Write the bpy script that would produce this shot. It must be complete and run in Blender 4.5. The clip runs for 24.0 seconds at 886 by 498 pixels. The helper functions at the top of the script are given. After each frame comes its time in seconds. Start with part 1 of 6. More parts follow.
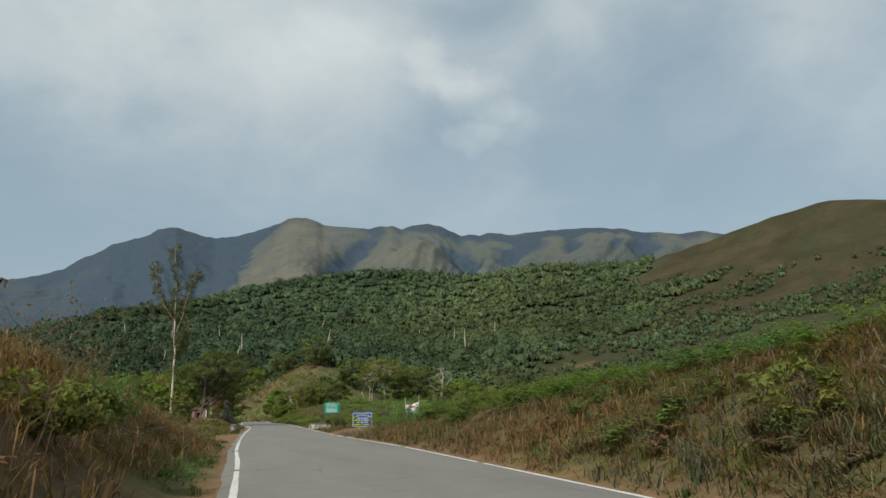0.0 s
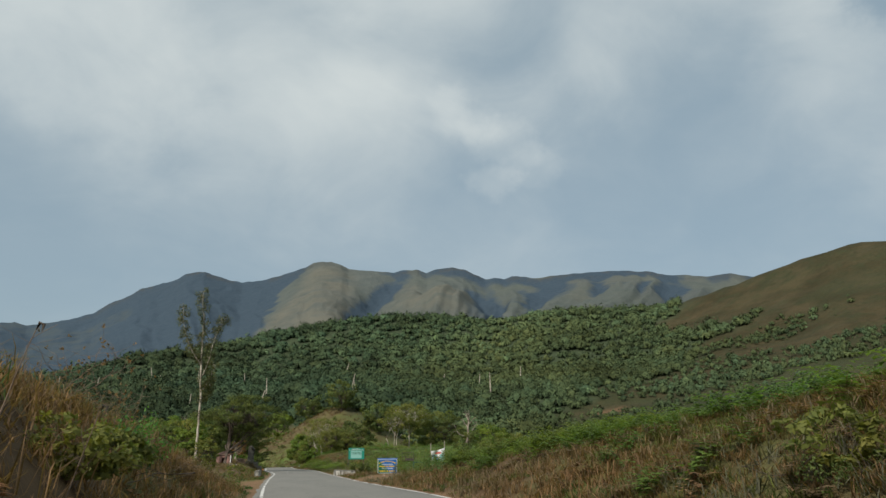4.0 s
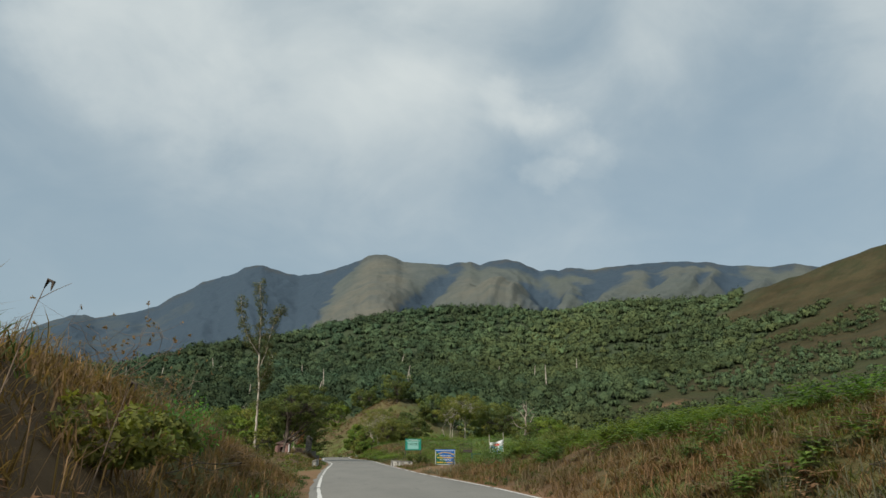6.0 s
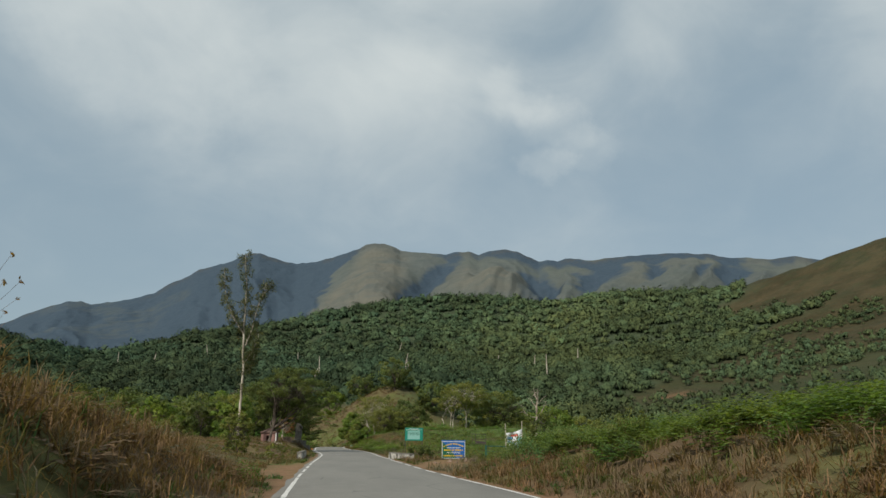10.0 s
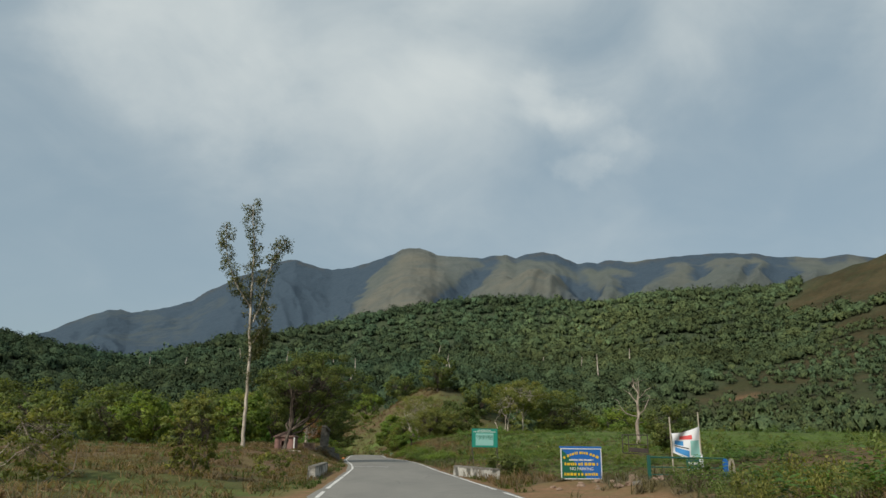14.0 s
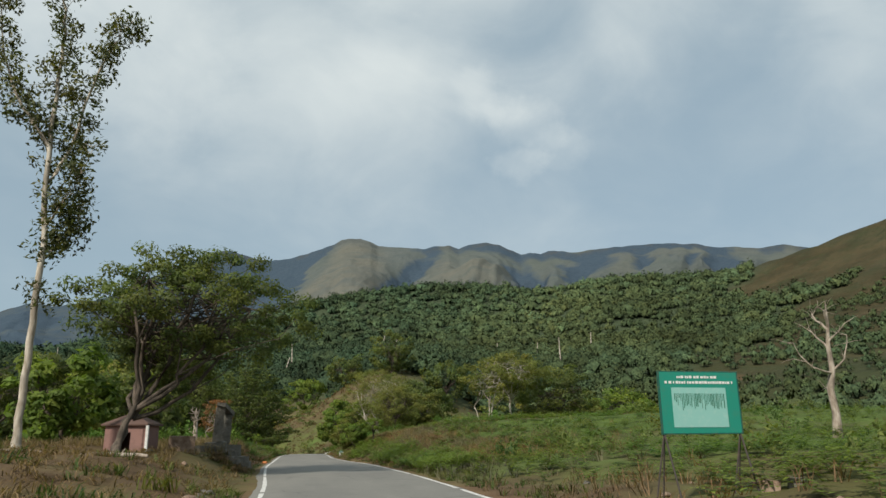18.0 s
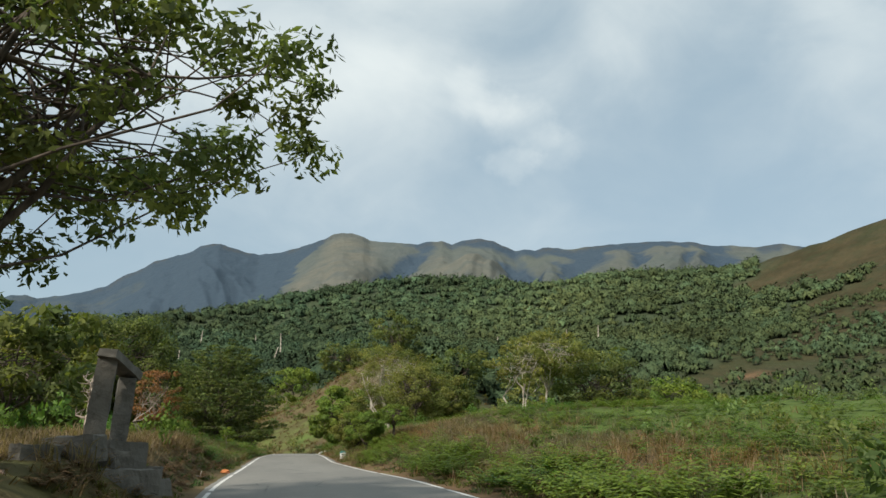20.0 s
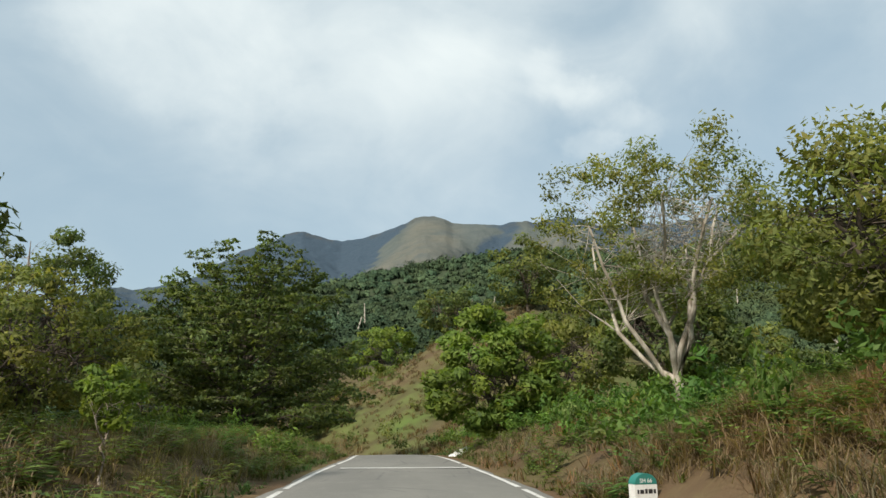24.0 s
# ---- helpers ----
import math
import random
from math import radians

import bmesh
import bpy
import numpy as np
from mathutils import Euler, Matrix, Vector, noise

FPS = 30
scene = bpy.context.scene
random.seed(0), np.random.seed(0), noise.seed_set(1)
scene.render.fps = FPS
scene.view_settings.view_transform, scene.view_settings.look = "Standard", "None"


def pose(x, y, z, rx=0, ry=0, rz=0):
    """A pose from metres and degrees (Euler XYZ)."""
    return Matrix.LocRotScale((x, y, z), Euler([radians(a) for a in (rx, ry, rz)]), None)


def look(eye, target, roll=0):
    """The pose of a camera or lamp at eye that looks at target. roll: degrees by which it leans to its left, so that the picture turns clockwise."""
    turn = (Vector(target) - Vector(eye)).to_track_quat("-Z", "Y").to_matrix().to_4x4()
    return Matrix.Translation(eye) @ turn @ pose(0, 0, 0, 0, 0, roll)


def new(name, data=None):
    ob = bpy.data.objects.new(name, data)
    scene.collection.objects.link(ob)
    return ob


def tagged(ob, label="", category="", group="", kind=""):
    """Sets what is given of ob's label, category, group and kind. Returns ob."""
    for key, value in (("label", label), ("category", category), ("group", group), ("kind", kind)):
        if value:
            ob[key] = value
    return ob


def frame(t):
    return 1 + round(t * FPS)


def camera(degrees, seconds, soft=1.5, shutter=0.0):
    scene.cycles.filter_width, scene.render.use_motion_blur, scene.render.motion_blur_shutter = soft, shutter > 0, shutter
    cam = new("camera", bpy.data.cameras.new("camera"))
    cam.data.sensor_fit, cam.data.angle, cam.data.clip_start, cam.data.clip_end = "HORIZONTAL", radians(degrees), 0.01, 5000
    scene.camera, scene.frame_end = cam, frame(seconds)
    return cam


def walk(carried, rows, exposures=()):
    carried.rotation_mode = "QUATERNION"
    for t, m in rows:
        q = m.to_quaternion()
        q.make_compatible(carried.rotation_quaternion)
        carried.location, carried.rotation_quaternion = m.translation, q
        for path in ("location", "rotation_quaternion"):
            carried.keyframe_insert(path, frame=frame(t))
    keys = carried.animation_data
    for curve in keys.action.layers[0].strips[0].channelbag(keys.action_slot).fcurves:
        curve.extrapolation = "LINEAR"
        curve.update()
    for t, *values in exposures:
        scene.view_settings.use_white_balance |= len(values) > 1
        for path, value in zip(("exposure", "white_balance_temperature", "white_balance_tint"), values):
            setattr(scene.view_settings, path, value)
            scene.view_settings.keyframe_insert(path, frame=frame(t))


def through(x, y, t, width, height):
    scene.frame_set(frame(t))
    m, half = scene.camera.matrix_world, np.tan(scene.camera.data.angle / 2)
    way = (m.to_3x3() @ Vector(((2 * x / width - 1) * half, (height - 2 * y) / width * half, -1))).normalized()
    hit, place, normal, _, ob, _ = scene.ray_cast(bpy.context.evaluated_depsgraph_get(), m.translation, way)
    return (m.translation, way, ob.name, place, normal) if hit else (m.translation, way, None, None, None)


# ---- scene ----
# ---- the camera and its drive ----
cam = camera(63.06, 24.0)
PATH = [
    (0, (-2.235, -4.202, 1.373), (0.170, 5.249, 3.586), -0.84),
    (0.5, (-2.227, -4.218, 1.378), (0.797, 5.000, 3.804), -1.48),
    (1, (-2.227, -4.238, 1.376), (1.110, 4.828, 3.957), -1.63),
    (1.5, (-2.236, -4.252, 1.376), (1.304, 4.708, 4.058), -1.82),
    (2, (-2.259, -4.254, 1.374), (1.326, 4.664, 4.135), -1.67),
    (2.5, (-2.275, -4.244, 1.370), (1.170, 4.718, 4.165), -1.62),
    (3, (-2.274, -4.233, 1.370), (0.617, 4.916, 4.188), -1.04),
    (3.5, (-2.277, -4.224, 1.370), (0.123, 5.065, 4.191), -0.81),
    (5.5, (-2.345, -3.605, 1.367), (-0.903, 5.906, 4.096), 0.23),
    (6, (-2.291, -2.656, 1.367), (-0.966, 6.881, 4.067), 0.20),
    (6.5, (-2.132, -1.568, 1.376), (-0.833, 7.983, 4.038), 0.25),
    (7, (-2.011, -0.347, 1.392), (-0.715, 9.215, 4.018), 0.05),
    (7.5, (-2.033, 0.883, 1.395), (-0.714, 10.458, 3.962), -0.14),
    (8, (-1.953, 2.211, 1.384), (-0.554, 11.796, 3.870), 0.22),
    (8.5, (-1.864, 3.461, 1.419), (-0.479, 13.051, 3.892), 0.17),
    (9, (-1.803, 4.690, 1.459), (-0.426, 14.271, 3.970), 0.39),
    (9.5, (-1.777, 5.832, 1.451), (-0.416, 15.406, 3.996), 0.59),
    (10, (-1.739, 7.261, 1.458), (-0.383, 16.828, 4.032), 0.70),
    (10.5, (-1.674, 9.107, 1.481), (-0.315, 18.677, 4.041), 0.81),
    (12.5, (-1.452, 18.921, 1.420), (-0.179, 28.487, 4.039), 0.53),
    (13, (-1.504, 22.331, 1.414), (-0.335, 31.911, 4.033), 0.35),
    (13.5, (-1.561, 26.233, 1.420), (-0.512, 35.821, 4.062), 0.36),
    (14, (-1.582, 30.595, 1.426), (-0.711, 40.196, 4.081), 0.65),
    (14.5, (-1.596, 35.110, 1.442), (-0.837, 44.724, 4.086), 0.78),
    (15, (-1.648, 39.477, 1.444), (-0.937, 49.097, 4.080), 0.86),
    (15.5, (-1.681, 43.928, 1.413), (-1.007, 53.554, 4.036), 0.97),
    (16, (-1.659, 48.435, 1.397), (-1.010, 58.070, 3.994), 1.00),
    (16.5, (-1.703, 52.876, 1.382), (-1.073, 62.507, 3.998), 0.98),
    (17, (-1.677, 57.719, 1.376), (-0.476, 67.292, 4.005), -0.11),
    (17.5, (-1.705, 62.574, 1.367), (-0.236, 72.118, 3.968), -0.37),
    (18, (-1.804, 67.581, 1.371), (-0.105, 77.090, 3.957), -0.56),
    (18.5, (-2.015, 72.813, 1.403), (-0.066, 82.277, 3.979), -0.57),
    (20.5, (-1.908, 96.349, 1.392), (-0.201, 105.870, 3.928), 0.33),
    (21, (-1.854, 102.483, 1.398), (-0.349, 112.053, 3.877), 0.24),
    (21.5, (-1.808, 108.744, 1.408), (-0.453, 118.341, 3.871), -0.15),
    (22, (-1.818, 114.680, 1.420), (-0.546, 124.287, 3.886), -0.68),
    (22.5, (-1.989, 120.749, 1.447), (-0.852, 130.366, 3.943), -0.87),
    (23, (-2.229, 126.851, 1.406), (-1.292, 136.494, 3.883), -0.58),
    (23.5, (-2.546, 133.111, 1.363), (-1.751, 142.781, 3.784), -0.36),
    (24, (-2.858, 139.370, 1.356), (-2.134, 149.054, 3.745), -0.15),
]
walk(cam, [(t, look(eye, target, roll)) for t, eye, target, roll in PATH],
     exposures=((0, 0.08), (1, -0.05), (2.5, -0.05), (3.5, 0.0), (5.5, 0.08), (7.5, 0.07), (9.0, -0.04), (10.0, 0.0), (13, 0.02), (15.5, -0.02), (18, 0.2), (20.5, 0.42), (22, 0.4), (24, 0.52)))

# ---- world, sun ----
SUN_DIR = Vector((-0.52, -0.58, 0.64)).normalized()
world = bpy.data.worlds.new("sky")
scene.world = world
world.use_nodes = True
wn, wl = world.node_tree.nodes, world.node_tree.links
wn.clear()


def wnode(kind, **values):
    n = wn.new(kind)
    for k, v in values.items():
        n.inputs[k].default_value = v
    return n


w_out, w_bg = wn.new("ShaderNodeOutputWorld"), wn.new("ShaderNodeBackground")
w_sky = wn.new("ShaderNodeTexSky")
w_sky.sky_type = "NISHITA"
w_sky.sun_disc = False
w_sky.sun_elevation = math.asin(SUN_DIR.z)
w_sky.sun_rotation = math.atan2(SUN_DIR.x, SUN_DIR.y)
w_sky.air_density, w_sky.dust_density, w_sky.ozone_density = 1.0, 2.0, 1.0
w_tc = wn.new("ShaderNodeTexCoord")
w_sep = wn.new("ShaderNodeSeparateXYZ")
wl.new(w_tc.outputs["Generated"], w_sep.inputs[0])


def wmath(op, a, b=None, clamp=False):
    n = wn.new("ShaderNodeMath")
    n.operation, n.use_clamp = op, clamp
    for k, v in enumerate((a, b)):
        if v is None:
            continue
        if isinstance(v, (int, float)):
            n.inputs[k].default_value = v
        else:
            wl.new(v, n.inputs[k])
    return n.outputs[0]


# the cloud layer, laid out on a plane above the place
w_up = wmath("MAXIMUM", w_sep.outputs[2], 0.0)
w_den = wmath("ADD", w_up, 0.42)
w_pos = wn.new("ShaderNodeCombineXYZ")
wl.new(wmath("DIVIDE", w_sep.outputs[0], w_den), w_pos.inputs[0])
wl.new(wmath("DIVIDE", w_sep.outputs[1], w_den), w_pos.inputs[1])
w_pos.inputs[2].default_value = 3.7
w_n1 = wnode("ShaderNodeTexNoise", Scale=2.0, Detail=6.0, Roughness=0.5, Distortion=0.25)
w_n2 = wnode("ShaderNodeTexNoise", Scale=5.0, Detail=7.0, Roughness=0.55, Distortion=0.5)
wl.new(w_pos.outputs[0], w_n1.inputs["Vector"])
wl.new(w_pos.outputs[0], w_n2.inputs["Vector"])
w_bend = wn.new("ShaderNodeVectorMath")
w_bend.operation = "MULTIPLY_ADD"
w_bend.inputs[1].default_value = (0.2, 0.2, 0.2)
w_n3 = wnode("ShaderNodeTexNoise", Scale=5.0, Detail=6.0, Roughness=0.6)
wl.new(w_tc.outputs["Generated"], w_n3.inputs["Vector"])
wl.new(w_n3.outputs[1], w_bend.inputs[0])
wl.new(w_tc.outputs["Generated"], w_bend.inputs[2])
w_unit = wn.new("ShaderNodeVectorMath")
w_unit.operation = "NORMALIZE"
w_back = wn.new("ShaderNodeVectorMath")
w_back.operation = "SUBTRACT"
w_back.inputs[1].default_value = (0.1, 0.1, 0.1)
wl.new(w_bend.outputs[0], w_back.inputs[0])
wl.new(w_back.outputs[0], w_unit.inputs[0])


def cloud_mass(bearing, height, size, weight):
    """A soft cloud bank (or a gap, with a weight below 0): bearing, height and size in degrees."""
    b, h = radians(bearing), radians(height)
    dot = wn.new("ShaderNodeVectorMath")
    dot.operation = "DOT_PRODUCT"
    wl.new(w_unit.outputs[0], dot.inputs[0])
    dot.inputs[1].default_value = (math.sin(b) * math.cos(h), math.cos(b) * math.cos(h), math.sin(h))
    near = wn.new("ShaderNodeMapRange")
    near.interpolation_type = "SMOOTHSTEP"
    near.inputs[1].default_value, near.inputs[2].default_value = math.cos(radians(size)), 1.0
    wl.new(dot.outputs[1], near.inputs[0])
    return wmath("MULTIPLY", near.outputs[0], weight)


w_ramp = wn.new("ShaderNodeValToRGB")
w_ramp.color_ramp.interpolation = "EASE"
w_ramp.color_ramp.elements[0].position, w_ramp.color_ramp.elements[0].color = 0.34, (0.0, 0.0, 0.0, 1)
w_ramp.color_ramp.elements[1].position, w_ramp.color_ramp.elements[1].color = 0.78, (1, 1, 1, 1)
w_sum = wmath("ADD", wmath("ADD", wmath("MULTIPLY", w_n1.outputs[0], 0.34), 0.19), wmath("MULTIPLY", w_n2.outputs[0], 0.26))
for mass in ((2, 32, 17, 0.11), (-17, 30, 10, 0.13), (15.0, 26.0, 3.0, 0.06), (17.4, 24.0, 2.8, 0.07), (19.4, 22.0, 2.8, 0.07), (17.2, 20.2, 2.0, 0.10), (8, 24, 10, 0.04), (50, 17, 6, 0.09), (42, 27, 6, 0.05), (54, 32.5, 8, -0.3),
             (32, 22, 13, -0.08), (-22, 15, 16, -0.06), (110, 40, 30, 0.06), (-120, 35, 35, 0.06), (180, 40, 35, 0.06)):
    w_sum = wmath("ADD", w_sum, cloud_mass(*mass))
wl.new(w_sum, w_ramp.inputs[0])
# clouds fade into haze towards the horizon
w_high = wmath("MULTIPLY", wmath("SUBTRACT", w_up, 0.16), 3.2, True)
w_cover = wmath("MULTIPLY", w_ramp.outputs[0], wmath("ADD", wmath("MULTIPLY", w_high, 0.75), 0.25))
w_skymul = wn.new("ShaderNodeMix")
w_skymul.data_type, w_skymul.blend_type = "RGBA", "MIX"
w_skymul.inputs[0].default_value = 0.72
w_scaled = wn.new("ShaderNodeVectorMath")
w_scaled.operation = "SCALE"
w_scaled.inputs[3].default_value = 0.10
wl.new(w_sky.outputs[0], w_scaled.inputs[0])
wl.new(w_scaled.outputs[0], w_skymul.inputs[6])
w_skymul.inputs[7].default_value = (0.325, 0.425, 0.475, 1)
w_mix = wn.new("ShaderNodeMix")
w_mix.data_type = "RGBA"
wl.new(w_cover, w_mix.inputs[0])
wl.new(w_skymul.outputs[2], w_mix.inputs[6])
w_mix.inputs[7].default_value = (0.64, 0.69, 0.685, 1)
wl.new(w_mix.outputs[2], w_bg.inputs["Color"])
w_bg.inputs["Strength"].default_value = 1.0
wl.new(w_bg.outputs[0], w_out.inputs[0])

sun = new("sun", bpy.data.lights.new("sun", "SUN"))
sun.data.energy, sun.data.angle, sun.data.color = 3.35, radians(3.0), (1.0, 0.93, 0.82)
sun.matrix_world = look(SUN_DIR * 100, (0, 0, 0))

# ---- materials ----
class Nodes:
    """A small wrapper to write node trees in few lines."""

    def __init__(self, name):
        self.mat = bpy.data.materials.new(name)
        self.mat.use_nodes = True
        self.t = self.mat.node_tree
        self.bsdf = self.t.nodes["Principled BSDF"]
        self.out = self.t.nodes["Material Output"]

    def add(self, kind, **values):
        n = self.t.nodes.new(kind)
        for k, v in values.items():
            self.put(n.inputs[k], v)
        return n

    def put(self, socket, v):
        if isinstance(v, bpy.types.NodeSocket):
            self.t.links.new(v, socket)
        else:
            socket.default_value = v

    def pos(self, scale=(1, 1, 1)):
        g = self.t.nodes.new("ShaderNodeNewGeometry")
        m = self.t.nodes.new("ShaderNodeVectorMath")
        m.operation = "MULTIPLY"
        self.put(m.inputs[0], g.outputs["Position"])
        m.inputs[1].default_value = scale
        return m.outputs[0]

    def noise(self, scale, detail=4.0, rough=0.55, vec=None, distort=0.0):
        n = self.add("ShaderNodeTexNoise", Scale=scale, Detail=detail, Roughness=rough, Distortion=distort)
        self.put(n.inputs["Vector"], vec if vec is not None else self.pos())
        return n.outputs["Fac"]

    def ramp(self, fac, lo, hi, c0=(0, 0, 0, 1), c1=(1, 1, 1, 1)):
        n = self.t.nodes.new("ShaderNodeValToRGB")
        e = n.color_ramp.elements
        e[0].position, e[0].color, e[1].position, e[1].color = lo, c0, hi, c1
        self.put(n.inputs[0], fac)
        return n.outputs[0]

    def mix(self, fac, a, b, blend="MIX"):
        n = self.t.nodes.new("ShaderNodeMix")
        n.data_type, n.blend_type = "RGBA", blend
        self.put(n.inputs[0], fac)
        for k, v in ((6, a), (7, b)):
            self.put(n.inputs[k], (*v, 1) if isinstance(v, tuple) and len(v) == 3 else v)
        return n.outputs[2]

    def calc(self, op, a, b=0.0, clamp=False):
        n = self.t.nodes.new("ShaderNodeMath")
        n.operation, n.use_clamp = op, clamp
        self.put(n.inputs[0], a)
        self.put(n.inputs[1], b)
        return n.outputs[0]

    def attr(self, name, out="Color"):
        n = self.t.nodes.new("ShaderNodeAttribute")
        n.attribute_name = name
        return n.outputs[out]

    def bump(self, height, strength=0.4, distance=0.05):
        n = self.add("ShaderNodeBump", Strength=strength, Distance=distance)
        self.put(n.inputs["Height"], height)
        self.put(self.bsdf.inputs["Normal"], n.outputs[0])

    def done(self, color, rough=0.8, metal=0.0, spec=0.3):
        self.put(self.bsdf.inputs["Base Color"], (*color, 1) if isinstance(color, tuple) and len(color) == 3 else color)
        self.put(self.bsdf.inputs["Roughness"], rough)
        self.bsdf.inputs["Metallic"].default_value = metal
        self.bsdf.inputs["Specular IOR Level"].default_value = spec
        return self.mat


def leaf_material(name, dark, light, shine=0.55, through=0.28):
    n = Nodes(name)
    geo = n.t.nodes.new("ShaderNodeNewGeometry")
    c = n.mix(geo.outputs["Random Per Island"], dark, light)
    c = n.mix(1.0, c, n.attr("tint"), "MULTIPLY")
    n.done(c, shine, 0.0, 0.25)
    tr = n.add("ShaderNodeBsdfTranslucent")
    n.put(tr.inputs["Color"], n.mix(1.0, c, (1.1, 1.15, 0.6), "MULTIPLY"))
    ms = n.t.nodes.new("ShaderNodeMixShader")
    ms.inputs[0].default_value = through
    n.t.links.new(n.bsdf.outputs[0], ms.inputs[1])
    n.t.links.new(tr.outputs[0], ms.inputs[2])
    n.t.links.new(ms.outputs[0], n.out.inputs[0])
    return n.mat


def forest_material():
    n = Nodes("forest_canopy")
    a, b, d = n.noise(0.9, 6, 0.72), n.noise(0.12, 4, 0.6), n.noise(3.2, 3, 0.7)
    c = n.mix(n.ramp(a, 0.34, 0.68), (0.040, 0.067, 0.037), (0.086, 0.124, 0.057))
    c = n.mix(n.calc("MULTIPLY", n.ramp(b, 0.5, 0.68), 0.35), c, (0.098, 0.122, 0.050))
    c = n.mix(n.calc("MULTIPLY", n.ramp(d, 0.5, 0.66), 0.45), c, (0.03, 0.048, 0.03))
    c = n.mix(1.0, c, n.attr("tint"), "MULTIPLY")
    n.bump(n.calc("ADD", n.calc("MULTIPLY", a, 1.6), n.calc("MULTIPLY", d, 0.5)), 0.8, 1.0)
    return n.done(c, 0.9, 0, 0.08)


def bark_material(name, dark, light, scale=6.0):
    n = Nodes(name)
    v = n.pos((1, 1, 0.25))
    a = n.noise(scale, 6, 0.6, v, 0.4)
    b = n.noise(scale * 0.22, 3, 0.5, n.pos())
    c = n.mix(n.ramp(a, 0.35, 0.65), dark, light)
    c = n.mix(n.calc("MULTIPLY", n.ramp(b, 0.45, 0.62), 0.6), c, tuple(0.55 * k for k in dark))
    n.bump(a, 0.6, 0.03)
    return n.done(c, 0.85)


def plain_material(name, color, rough=0.6, metal=0.0, wear=0.25, scale=9.0, stain=(0.16, 0.11, 0.07)):
    n = Nodes(name)
    a = n.noise(scale, 5, 0.6)
    b = n.noise(scale * 6, 3, 0.6)
    c = n.mix(n.calc("MULTIPLY", n.ramp(a, 0.5, 0.72), wear), color, stain)
    c = n.mix(n.calc("MULTIPLY", b, wear * 0.5), c, tuple(0.6 * k for k in color))
    n.bump(b, 0.15, 0.004)
    return n.done(c, rough, metal)


def ground_material():
    n = Nodes("ground_soil_and_grass")
    cov = n.t.nodes.new("ShaderNodeSeparateColor")
    n.put(cov.inputs[0], n.attr("cover"))
    big, mid, fine = n.noise(0.035, 5, 0.6), n.noise(0.35, 5, 0.6), n.noise(5.0, 5, 0.65)
    dry = n.mix(n.ramp(mid, 0.35, 0.68), (0.095, 0.064, 0.037), (0.16, 0.11, 0.063))
    green = n.mix(n.ramp(mid, 0.3, 0.7), (0.06, 0.095, 0.024), (0.105, 0.15, 0.038))
    soil = n.mix(n.ramp(fine, 0.3, 0.7), (0.17, 0.094, 0.05), (0.28, 0.172, 0.10))
    wood = n.mix(n.ramp(mid, 0.3, 0.7), (0.045, 0.064, 0.036), (0.07, 0.09, 0.048))
    g = n.calc("ADD", cov.outputs[1], n.calc("MULTIPLY", n.calc("SUBTRACT", mid, 0.5), 1.3), True)
    c = n.mix(g, dry, green)
    slope = n.mix(n.ramp(big, 0.38, 0.62), (0.046, 0.039, 0.019), (0.075, 0.059, 0.03))
    alpha = n.attr("cover", "Alpha")
    n4, n5 = n.noise(0.011, 6, 0.62, None, 0.5), n.noise(0.09, 4, 0.65)
    slope = n.mix(n.calc("MULTIPLY", n.ramp(n4, 0.47, 0.60), 0.6), slope, (0.055, 0.06, 0.029))
    slope = n.mix(n.calc("MULTIPLY", n.ramp(n5, 0.50, 0.62), 0.5), slope, (0.045, 0.055, 0.026))
    slope = n.mix(n.calc("MULTIPLY", n.ramp(n.noise(0.45, 5, 0.75), 0.47, 0.60), 0.55), slope, (0.032, 0.036, 0.017))
    slope = n.mix(n.calc("MULTIPLY", n.ramp(n.noise(0.025, 6, 0.7), 0.52, 0.66), 0.5), slope, (0.10, 0.076, 0.042))
    slope = n.mix(n.calc("MULTIPLY", cov.outputs[1], 0.85), slope, (0.046, 0.062, 0.027))
    c = n.mix(alpha, c, slope)
    c = n.mix(cov.outputs[0], c, wood)
    c = n.mix(n.calc("MULTIPLY", cov.outputs[2], n.ramp(n.noise(1.1, 5, 0.7), 0.25, 0.55)), c, soil)
    relief = n.calc("MULTIPLY", n.calc("MULTIPLY", n.noise(0.03, 8, 0.62), alpha), 12.0)
    n.bump(n.calc("ADD", n.calc("MULTIPLY", fine, 0.05), relief), 0.8, 1.0)
    return n.done(c, 0.95, 0, 0.1)


